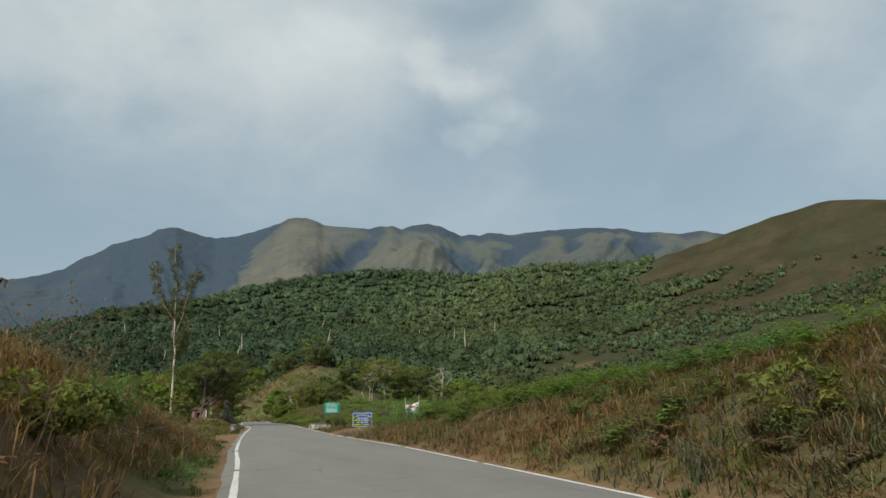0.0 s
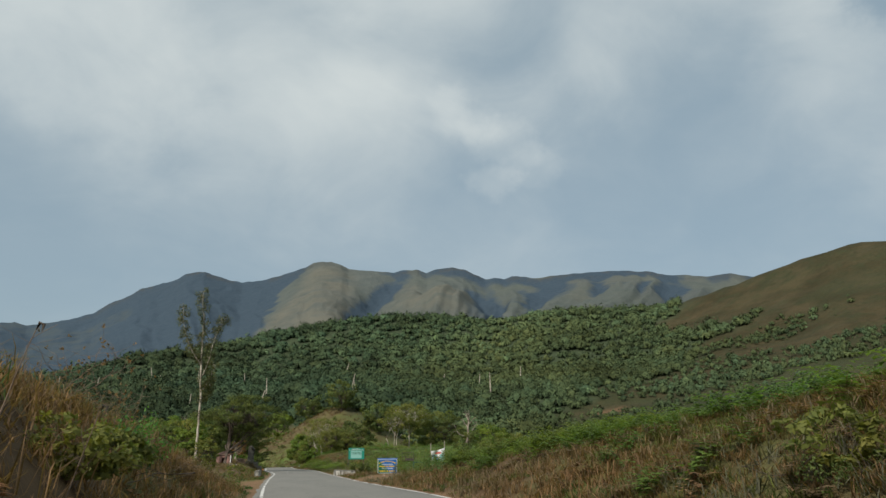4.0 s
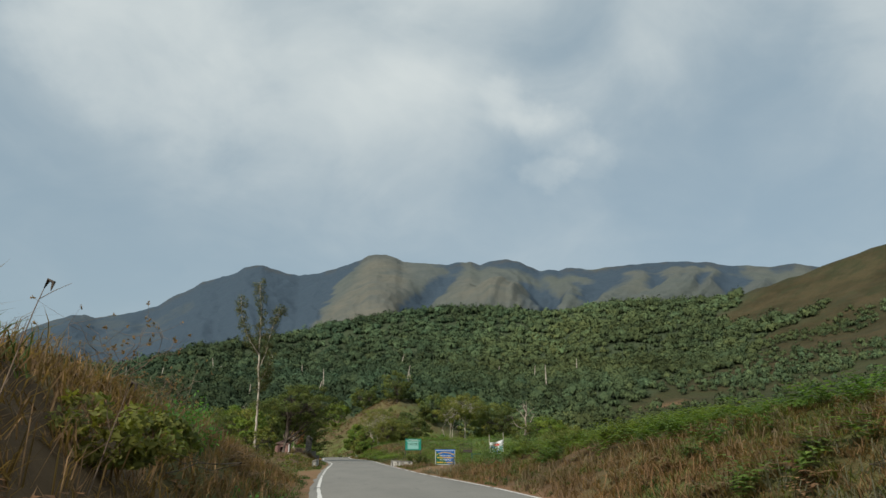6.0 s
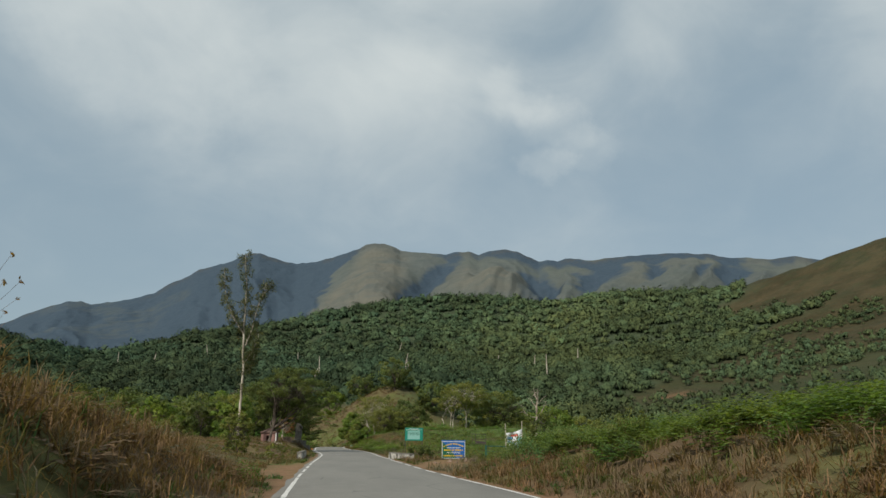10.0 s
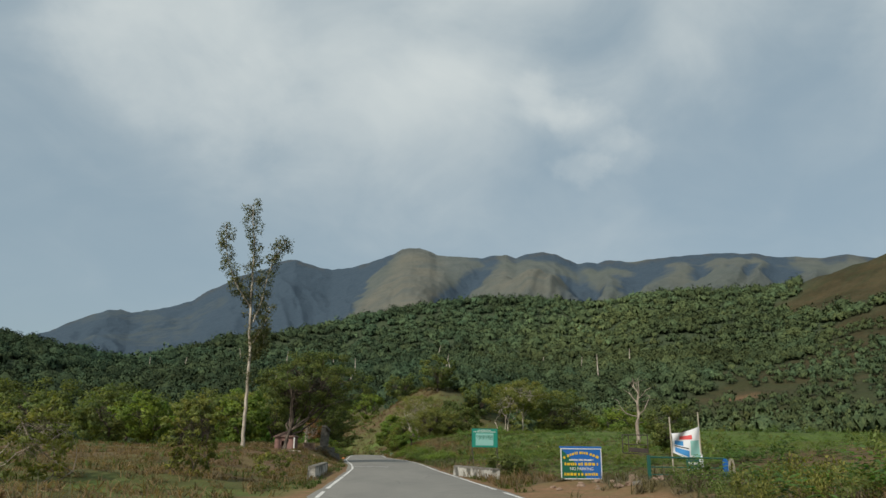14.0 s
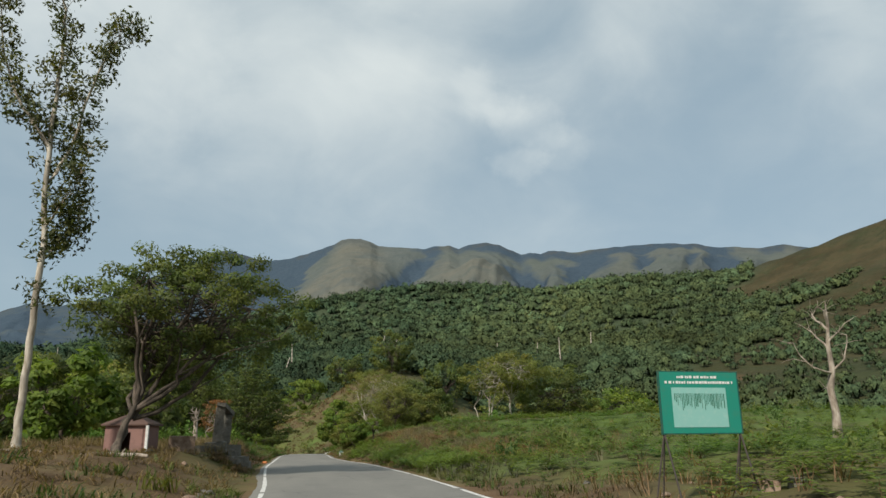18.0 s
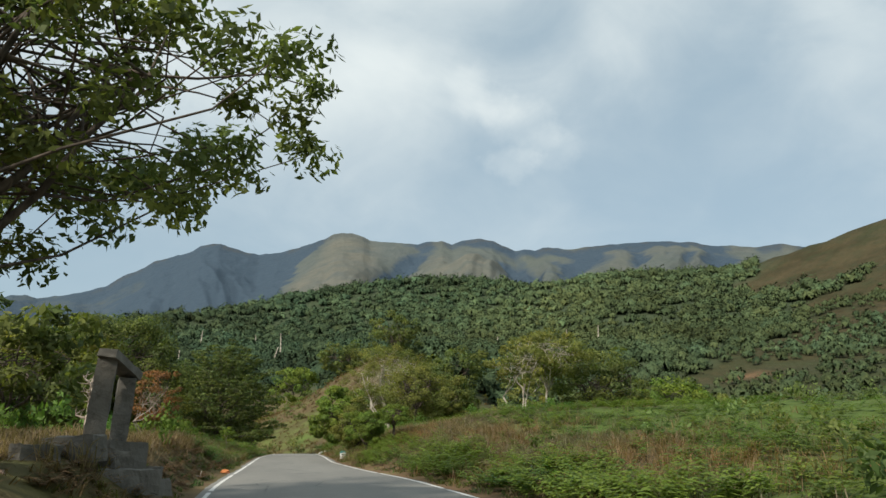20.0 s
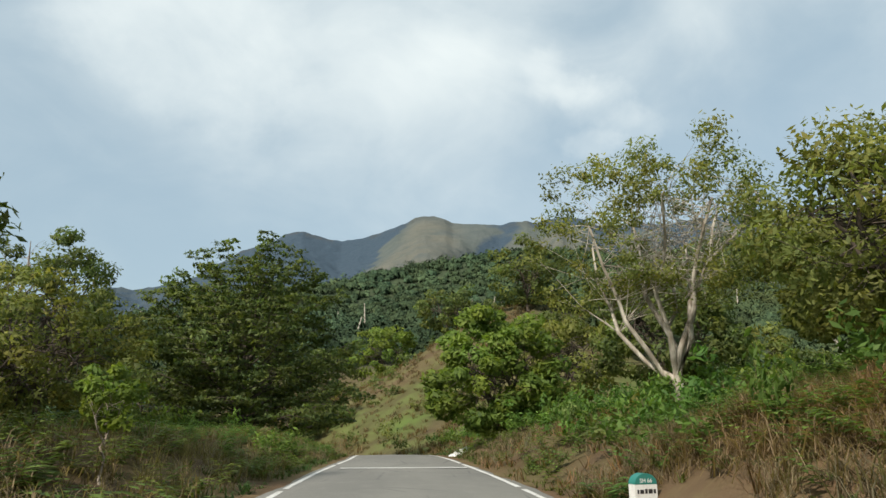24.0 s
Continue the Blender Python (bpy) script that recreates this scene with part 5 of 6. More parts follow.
def sow(rng, x0, x1, y0, y1, density, test):
    n = int((x1 - x0) * (y1 - y0) * density)
    p = np.stack([x0 + (x1 - x0) * rng.random(n), y0 + (y1 - y0) * rng.random(n)], 1)
    u, v = left_line(p[:, 1]) - p[:, 0], p[:, 0] - right_line(p[:, 1])
    keep = (np.maximum(u, v) > 0.6) & (rng.random(n) < test(p[:, 0], p[:, 1], u, v))
    bare = (np.hypot((p[:, 0] - 4.9) / 2.6, (p[:, 1] - 53.5) / 7.0) + 0.35 * fbm(p[:, 0], p[:, 1], 2.5, 3, 62) < 0.8) | (np.hypot((p[:, 0] + 4.3) / 1.7, (p[:, 1] - 46.5) / 9) + 0.35 * fbm(p[:, 0], p[:, 1], 2.5, 3, 63) < 0.8)
    bare |= np.hypot((p[:, 0] - 1.4) / 0.9, (p[:, 1] - 150.6) / 2.4) < 1
    return p[keep & ~bare]


prng = np.random.default_rng(55)
TUFT = [grass_tuft(prng, 12, 0.7, 0.011) for _ in range(7)]
TALL = [grass_tuft(prng, 12, 0.85, 0.008) for _ in range(7)]
SHORT = [grass_tuft(prng, 13, 0.6, 0.016) for _ in range(6)]
FERN = [fern_plant(prng, 5) for _ in range(7)]
LOW_FERN = [fern_plant(prng, 4) for _ in range(7)]
SHRUB = [shrub_clump(prng, 8, 20, 0.085) for _ in range(8)]
BUSHY = [shrub_clump(prng, 11, 32, 0.05) for _ in range(8)]


def fern_mask(x, y, v):
    """Where bracken stands on the right side of the road."""
    crest = ease(v, 4.0 - 2.0 * ease(y, 30, 38), 7.5 - 3.5 * ease(y, 30, 38)) * (1 - ease(y, 47, 54))
    field = ease(y, 58, 70) * ease(v, 3.0 - 1.6 * ease(y, 150, 160), 6.0 - 3.5 * ease(y, 150, 160))
    patch = ease(fbm(x, y, 4.2, 3, 201), -0.22 * ease(y, 12, 20), 0.35 - 0.15 * ease(y, 12, 20))
    bank = ease(y, 106, 112) * (1 - ease(y, 142, 149))
    field = field * (1 - bank) + bank * np.maximum(1 - ease(v, 3.2, 4.6), ease(v, 6.5, 8.5))
    patch = patch * (1 - 0.8 * bank)
    return np.clip((0.16 + 0.6 * ease(y, 14, 26)) * patch + 0.6 * crest * ease(fbm(x, y, 6, 2, 203), -0.5, 0.1) + 0.85 * field * ease(fbm(x, y, 9, 2, 205), -0.75, -0.2), 0, 1)


# dry grass, left bank and field
p = sow(prng, -17, -3, -8, 48, 7.0, lambda x, y, u, v: ease(u, 0.8, 2.2) * (1 - 0.6 * ease(u, 7, 14)))
scatter("dry_grass", "tall dry reddish-brown grass on the roadside bank", "grass_dry", p, 0.22 + 0.42 * prng.random(len(p)) ** 1.5, 0.65 + 0.5 * prng.random(len(p)), TUFT, 501, "grass",
        (0.85 + 0.5 * prng.random((len(p), 1))) * np.array([[1.05, 0.90, 0.78]]))
p = sow(prng, -14, -4, -8, 44, 1.8, lambda x, y, u, v: ease(u, 1.5, 3.5))
scatter("grass_stalks", "thin arching dry grass stalks above the bank", "grass_dry", p, 0.45 + 0.5 * prng.random(len(p)), 0.8 + 0.5 * prng.random(len(p)), TALL, 502, "grass")
p = sow(prng, -50, -3, 42, 112, 2.1, lambda x, y, u, v: ease(u, 0.7, 1.6) * (1 - 0.85 * ease(u, 14, 30)))
scatter("dry_field_grass", "dry brown grass of the open field", "straw", p, 0.14 + 0.24 * prng.random(len(p)), 0.9 + 0.6 * prng.random(len(p)), TUFT, 503, "grass",
        (0.78 + 0.3 * prng.random((len(p), 1))) * np.array([[1.0, 0.92, 0.82]]))
p = sow(prng, -24, -4, 106, 186, 5.0, lambda x, y, u, v: (1 - 0.75 * ease(y, 146, 156)) * ease(u, 0.6 + 1.2 * (y < 134), 1.4 + 1.2 * (y < 134)) * (1 - 0.7 * ease(u, 12, 18)))
scatter("straw_grass", "pale straw-coloured grass on the low bank", "straw", p, 0.3 + 0.4 * prng.random(len(p)), 0.7 + 0.5 * prng.random(len(p)), TUFT, 504, "grass",
        np.repeat(0.8 + 0.35 * prng.random((len(p), 1)), 3, 1))
# dry grass, right bank and field
p = sow(prng, 3.5, 24, -4, 56, 6.0, lambda x, y, u, v: (1 + 0.3 * (y < 12) - 0.95 * fern_mask(x, y, v)) * (1 - 0.7 * ease(v, 9, 16)))
scatter("dry_undergrowth", "dry brown undergrowth on the roadside slope", "grass_dry", p, 0.2 + 0.4 * prng.random(len(p)) ** 1.5, 0.7 + 0.6 * prng.random(len(p)), TUFT, 505, "grass")
p = sow(prng, 0, 34, 56, 190, 2.2, lambda x, y, u, v: (1 - 0.95 * fern_mask(x, y, v)) * (1 - 0.9 * ease(v, 7, 14)))
scatter("dry_verge_grass", "dry brown grass along the road verge", "grass_dry", p, 0.22 + 0.38 * prng.random(len(p)), 0.8 + 0.6 * prng.random(len(p)), TUFT, 506, "grass")
p = sow(prng, 0, 16, 104, 172, 9.0, lambda x, y, u, v: ease(v, 1.0, 1.8) * (1 - 0.8 * fern_mask(x, y, v)) * (1 - 0.6 * ease(v, 6, 10)) * (1 - 0.75 * ease(y, 149, 153)))
scatter("bank_undergrowth", "dry brown undergrowth on the steep roadside bank", "straw", p, 0.3 + 0.45 * prng.random(len(p)) ** 1.5, 0.7 + 0.5 * prng.random(len(p)), TALL, 520, "grass")
p = sow(prng, 0, 17, 112, 136, 0.3, lambda x, y, u, v: ease(v, 1.0, 2.0) * (1 - 0.6 * fern_mask(x, y, v)) * (1 - 0.5 * ease(v, 8, 13)) * (1 - 0.9 * ease(y, 149, 153)))
scatter("dead_bank_bracken", "dead brown bracken on the steep roadside bank", "fern_dead", p, 0.3 + 0.35 * prng.random(len(p)), 0.6 + 0.5 * prng.random(len(p)), LOW_FERN, 521, "fern")
p = sow(prng, 4, 25, -4, 56, 0.5, lambda x, y, u, v: ease(v, 1.0, 2.0) * (1 - 0.55 * fern_mask(x, y, v)) * (1 - 0.7 * ease(v, 10, 18)) * (1 - 0.6 * ease(y, 14, 22)))
scatter("dead_bracken", "dead reddish-brown bracken among the undergrowth", "fern_dead", p, 0.25 + 0.3 * prng.random(len(p)), 0.6 + 0.5 * prng.random(len(p)), LOW_FERN, 522, "fern")
p = sow(prng, -15, -3.2, -8, 46, 1.8, lambda x, y, u, v: ease(u, 1.0, 2.0) * ease(fbm(x, y, 4, 2, 233), -0.4, 0.3))
scatter("dead_bank_ferns", "dead brown ferns among the bank grass", "fern_dead", p, 0.3 + 0.35 * prng.random(len(p)), 0.6 + 0.5 * prng.random(len(p)), LOW_FERN, 523, "fern")
p = sow(prng, 4, 17, -3, 26, 11.0, lambda x, y, u, v: ease(v, 0.7, 1.4) * (1 - 0.6 * ease(y, 14, 24)))
scatter("slope_grass", "short matted reddish-brown grass on the roadside slope", "grass_dry", p, 0.14 + 0.26 * prng.random(len(p)) ** 1.5, 0.6 + 0.5 * prng.random(len(p)), TUFT, 525, "grass",
        (0.9 + 0.5 * prng.random((len(p), 1))) * np.array([[1.05, 0.90, 0.78]]))
p = sow(prng, 4, 16, 33, 50, 0.35, lambda x, y, u, v: ease(v, 1.6, 3.0) * (1 - 0.6 * ease(v, 8, 12)))
scatter("verge_bushes", "low leafy bushes among dry stems on the verge", "leaf_olive", p, 0.6 + 0.6 * prng.random(len(p)), 0.6 + 0.5 * prng.random(len(p)), BUSHY, 526, "shrub")
p = sow(prng, -8.5, -4, 104, 136, 5.0, lambda x, y, u, v: ease(u, 0.7, 1.1) * (1 - ease(u, 2.4, 3.4)))
scatter("cut_bank_growth", "dark dead ferns and roots on the cut bank face", "fern_dead", p, 0.22 + 0.25 * prng.random(len(p)), 0.4 + 0.4 * prng.random(len(p)), LOW_FERN, 527, "fern",
        (0.7 + 0.35 * prng.random((len(p), 1))) * np.array([[1.0, 0.92, 0.85]]))
p = sow(prng, 1, 8, 136, 156, 16.0, lambda x, y, u, v: ease(v, 0.8, 1.6) * (1 - 0.6 * ease(v, 5, 7)))
scatter("bank_straw", "dry straw grass hanging over the earth bank", "straw", p, 0.26 + 0.38 * prng.random(len(p)), 0.7 + 0.5 * prng.random(len(p)), TALL, 528, "grass")
p = sow(prng, -16, -4.5, 140, 186, 4.0, lambda x, y, u, v: ease(u, 0.8, 1.6) * (1 - 0.7 * ease(u, 6, 10)) * ease(fbm(x, y, 4, 2, 237), -0.5, 0.1))
scatter("verge_straw", "olive and straw grass between the ferns", "straw", p, 0.35 + 0.35 * prng.random(len(p)), 0.6 + 0.4 * prng.random(len(p)), TALL, 531, "grass",
        (0.8 + 0.4 * prng.random((len(p), 1))) * np.array([[0.9, 1.0, 0.7]]))
# green grass near the road edges
p = sow(prng, -8, 9, -6, 190, 5.0, lambda x, y, u, v: (1 - ease(np.maximum(u, v), 1.2, 3.2)) * np.maximum(ease(fbm(x, y, 5, 2, 211), -0.4, 0.3), 0.8 * ease(y, 95, 110)))
scatter("verge_grass", "short green grass beside the asphalt", "grass_green", p, 0.12 + 0.18 * prng.random(len(p)), 0.5 + 0.4 * prng.random(len(p)), SHORT, 507, "grass")
p = sow(prng, -40, -4, 44, 190, 0.5, lambda x, y, u, v: ease(u, 1.5, 3) * ease(fbm(x, y, 8, 3, 213), 0.0, 0.5))
scatter("field_grass", "patches of green grass in the left field", "grass_green", p, 0.3 + 0.3 * prng.random(len(p)), 0.8 + 0.6 * prng.random(len(p)), SHORT, 508, "grass")
p = sow(prng, -16, -4.5, 128, 184, 1.6, lambda x, y, u, v: ease(u, 0.7, 1.4) * (1 - 0.8 * ease(u, 6 - 4 * (y < 146), 11 - 7 * (y < 146))))
scatter("roadside_ferns", "low green ferns and grass beside the thicket", "fern", p, 0.4 + 0.4 * prng.random(len(p)), 0.6 + 0.5 * prng.random(len(p)), FERN, 518, "fern")
p = sow(prng, -15, -3.2, -8, 46, 1.4, lambda x, y, u, v: ease(u, 0.9, 1.6) * ease(fbm(x, y, 3.5, 3, 231), -0.25, 0.3))
scatter("bank_grass", "olive green grass mixed into the bank", "grass_green", p, 0.25 + 0.35 * prng.random(len(p)), 0.6 + 0.5 * prng.random(len(p)), TUFT, 519, "grass")
# bracken
p = sow(prng, 4, 40, -3, 58, 3.4, lambda x, y, u, v: fern_mask(x, y, v) * ease(v, 0.9, 2) * (1 - 0.78 * ease(v, 14, 24)))
scatter("bracken", "bright green bracken ferns covering the slope", "fern", p, 0.55 + 0.45 * prng.random(len(p)), 0.7 + 0.5 * prng.random(len(p)), FERN, 509, "fern")
p = sow(prng, 0, 60, 56, 178, 2.7, lambda x, y, u, v: fern_mask(x, y, v) * ease(v, 0.8, 1.3 + 1.5 * (1 - ease(y, 100, 108))) * (1 - 0.6 * ease(v, 14, 30)) * (0.55 + 0.45 * ease(y, 100, 108) * (v < 12)))
scatter("field_bracken", "bright green bracken filling the open field", "fern", p, 0.4 + 0.35 * prng.random(len(p)), 0.6 + 0.45 * prng.random(len(p)), LOW_FERN, 510, "fern")
p = sow(prng, 0, 9, 97, 137, 6.0, lambda x, y, u, v: ease(v, 0.8, 1.3) * (1 - ease(v, 3.4, 4.8)) * ease(fbm(x, y, 5, 2, 207), -0.55, 0.0))
scatter("verge_bracken", "lush green bracken along the road verge", "fern", p, 0.45 + 0.4 * prng.random(len(p)), 0.55 + 0.45 * prng.random(len(p)), FERN, 529, "fern",
        (1.15 + 0.3 * prng.random((len(p), 1))) * np.array([[1.05, 1.0, 0.9]]))
p = sow(prng, 4, 17, -3, 34, 5.0, lambda x, y, u, v: ease(v, 0.9, 1.6) * ease(fbm(x, y, 3.2, 3, 235), -0.45, 0.25) * (1 - 0.5 * ease(v, 9, 13)))
scatter("slope_green_grass", "olive green grass mixed into the dry slope", "grass_green", p, 0.16 + 0.26 * prng.random(len(p)), 0.6 + 0.5 * prng.random(len(p)), TUFT, 530, "grass",
        (0.8 + 0.5 * prng.random((len(p), 1))) * np.array([[1.15, 1.0, 0.85]]))
# low shrubs
p = sow(prng, -9, -3.2, 10, 46, 0.22, lambda x, y, u, v: ease(u, 0.9, 1.5) * (1 - ease(u, 2.4, 4.0)) * ease(fbm(x, y, 4, 2, 221), -0.1, 0.3))
scatter("bank_shrubs", "leafy green shrubs at the foot of the bank", "leaf_bright", p, 0.5 + 0.7 * prng.random(len(p)), 0.5 + 0.5 * prng.random(len(p)), BUSHY, 511, "shrub")
p = sow(prng, 4.5, 22, -4, 54, 0.3, lambda x, y, u, v: ease(v, 1.2, 2.5) * ease(fbm(x, y, 5, 2, 223), 0.1, 0.45))
scatter("slope_shrubs", "leafy shrubs among the dry undergrowth", "leaf_olive", p, 0.4 + 0.5 * prng.random(len(p)), 0.4 + 0.4 * prng.random(len(p)), BUSHY, 512, "shrub")
p = sow(prng, -70, -6, 46, 112, 0.045, lambda x, y, u, v: ease(u, 2.5, 5) * ease(fbm(x, y, 14, 2, 225), -0.3, 0.3))
scatter("field_shrubs", "scattered low shrubs in the dry field", "leaf_olive", p, 0.8 + 1.0 * prng.random(len(p)), 0.8 + 0.8 * prng.random(len(p)), SHRUB, 513, "shrub")
p = sow(prng, 1, 60, 62, 190, 0.018, lambda x, y, u, v: ease(v, 1.5, 3))
scatter("meadow_shrubs", "scattered low shrubs in the fern field", "leaf_olive", p, 0.7 + 0.7 * prng.random(len(p)), 0.8 + 0.7 * prng.random(len(p)), SHRUB, 514, "shrub")
p = sow(prng, -24, -5.5, 112, 188, 0.22, lambda x, y, u, v: ease(u, 1.5, 4) * ease(fbm(x, y, 7, 2, 227), -0.2, 0.3))
scatter("thicket_shrubs", "mixed green shrubs in front of the thicket", "leaf_bright", p, 0.7 + 1.0 * prng.random(len(p)), 0.7 + 0.7 * prng.random(len(p)), SHRUB, 515, "shrub")
p = sow(prng, 0, 22, 150, 200, 0.18, lambda x, y, u, v: ease(v, 1.5, 3.5))
scatter("bank_thicket", "green undergrowth below the roadside trees", "leaf_bright", p, 0.7 + 0.8 * prng.random(len(p)), 0.8 + 0.7 * prng.random(len(p)), SHRUB, 516, "shrub")
p = sow(prng, -30, 40, 190, 275, 0.75, lambda x, y, u, v: 1 - 0.7 * ease(np.abs(x + 4), 14, 30))
scatter("hill_foot_grass", "olive and brown grass on the slope behind the bend", "grass_dry", p, 0.35 + 0.4 * prng.random(len(p)), 1.0 + 0.8 * prng.random(len(p)), SHORT, 524, "grass",
        (0.6 + 0.4 * prng.random((len(p), 1))) * np.array([[1.05, 0.98, 0.78]]))
p = sow(prng, -40, 60, 200, 262, 0.025, lambda x, y, u, v: 0 * x + 1.0)
scatter("hill_foot_shrubs", "low shrubs on the dry hill foot", "leaf_olive", p, 0.8 + 1.2 * prng.random(len(p)), 1.0 + 1.2 * prng.random(len(p)), SHRUB, 517, "shrub")

# ---- signs, gate, walls, stones ----
def words(text, size, material, parent, m, name="lettering", extrude=0.002):
    """A line of lettering as a mesh, standing in the x-z plane and facing -y."""
    cu = bpy.data.curves.new("words", "FONT")
    cu.body, cu.size, cu.align_x, cu.extrude = text, size, "CENTER", extrude
    ob = bpy.data.objects.new("words", cu)
    me = bpy.data.meshes.new_from_object(ob)
    bpy.data.objects.remove(ob)
    bpy.data.curves.remove(cu)
    me.transform(m @ Matrix.Rotation(radians(90), 4, "X"))
    return tagged(part_mesh(name, me, material, parent), kind="stuff")


def text_bars(parent, material, x0, x1, z, height, y, seed, name="script_line", arch=0.0):
    """A line of unreadable script as plain bars of its size."""
    rng = random.Random(seed)
    bm = bmesh.new()
    x = x0
    while x < x1 - 0.01:
        w = min(rng.uniform(0.5, 1.4) * height, x1 - x)
        k = (x + w / 2 - (x0 + x1) / 2) / ((x1 - x0) / 2)
        box(bm, w * 0.86, 0.004, height * rng.uniform(0.8, 1.0), pose(x + w / 2, y, z - arch * k * k, 0, math.degrees(arch * 2 * k / ((x1 - x0) / 2)) * 0.9 if arch else 0))
        x += w + height * (0.12 if rng.random() < 0.75 else 0.55)
    return tagged(part(name, bm, material, parent), kind="stuff")


# the green information board on splayed legs
def green_board(x, y, turn):
    top = thing("information_board", x, y, gz(x, y), "faded green notice board on splayed iron legs", "sign", turn=turn)
    z0 = 1.5 - gz(x, y)
    panel = part("panel", box_bm(1.78, 0.03, 1.24, pose(0, 0, z0), 0.004), M["teal"], top)
    for name, sx, sz, px, pz in (("frame_bar", 1.84, 0.04, 0, z0 - 0.02), ("frame_bar", 1.84, 0.04, 0, z0 + 1.22), ("frame_bar", 0.04, 1.24, -0.9, z0), ("frame_bar", 0.04, 1.24, 0.9, z0)):
        part(name, box_bm(sx, 0.05, sz, pose(px, 0.01, pz), 0.005), M["iron_green"], top)
    part("map_panel", box_bm(1.24, 0.006, 0.80, pose(-0.02, -0.0185, z0 + 0.12)), M["pale_teal"], panel, "bleached pale picture panel")
    rng = random.Random(3)
    bm = bmesh.new()
    for k in range(34):
        h = rng.uniform(0.08, 0.34)
        box(bm, rng.uniform(0.008, 0.02), 0.003, h, pose(-0.58 + k * 0.034, -0.0225, z0 + 0.80 - h))
    part("faded_print", bm, M["sign_green"], panel)
    text_bars(panel, M["white"], -0.5, 0.45, z0 + 1.11, 0.055, -0.018, 4)
    text_bars(panel, M["white"], -0.78, 0.78, z0 + 1.0, 0.055, -0.018, 5)
    for px in (-0.86, 0.86):
        for ox, oy in ((-0.28, 0.05), (0.04, -0.42), (0.12, 0.5)):
            foot = Vector((px + ox, oy, 0))
            foot.z = -0.08
            part("leg", rod_bm((px, 0.02, z0 + 0.02), foot, 0.018, 6), M["iron"], top)


green_board(6.1, 81.7, 2.0)


# the blue board
def blue_board(x, y, turn):
    g = gz(x, y)
    top = thing("no_parking_board", x, y, g, "blue and green no parking board with yellow script", "sign", turn=turn)
    z0 = 0.32 - g
    panel = part("panel", box_bm(1.62, 0.03, 1.13, pose(0, 0, z0), 0.004), M["blue"], top)
    for sx, sz, px, pz in ((1.68, 0.035, 0, z0 - 0.02), (1.68, 0.035, 0, z0 + 1.11), (0.035, 1.13, -0.82, z0), (0.035, 1.13, 0.82, z0)):
        part("frame_bar", box_bm(sx, 0.045, sz, pose(px, 0, pz), 0.004), M["white"], top)
    part("back_sheet", box_bm(1.74, 0.03, 0.07, pose(0, 0.05, z0 + 1.15), 0.004), M["blue"], top)
    # the dark green corner
    bm = bmesh.new()
    vs = [bm.verts.new(p) for p in ((-0.8, -0.0175, z0 + 0.02), (0.2, -0.0175, z0 + 0.02), (-0.15, -0.0175, z0 + 0.5), (-0.8, -0.0175, z0 + 1.1))]
    face = bm.faces.new(vs)
    ext = bmesh.ops.extrude_face_region(bm, geom=[face])
    bmesh.ops.translate(bm, verts=[e for e in ext["geom"] if isinstance(e, bmesh.types.BMVert)], vec=(0, 0.002, 0))
    part("green_corner", bm, M["sign_green"], panel, "dark green painted corner")
    text_bars(panel, M["yellow"], -0.72, 0.72, z0 + 0.93, 0.1, -0.022, 11, arch=0.2)
    text_bars(panel, M["white"], -0.5, 0.5, z0 + 0.68, 0.06, -0.022, 12)
    text_bars(panel, M["yellow"], -0.7, 0.68, z0 + 0.5, 0.11, -0.022, 13)
    words("NO PARKING", 0.16, M["white"], panel, pose(0, -0.022, z0 + 0.32))
    text_bars(panel, M["yellow"], -0.72, 0.66, z0 + 0.12, 0.11, -0.022, 14)
    for px in (-0.7, 0.7):
        part("post", box_bm(0.05, 0.05, z0 + 1.1 + 0.25, pose(px, 0.045, -0.25), 0.005), M["iron_green"], top)


blue_board(6.6, 59.55, 4.0)


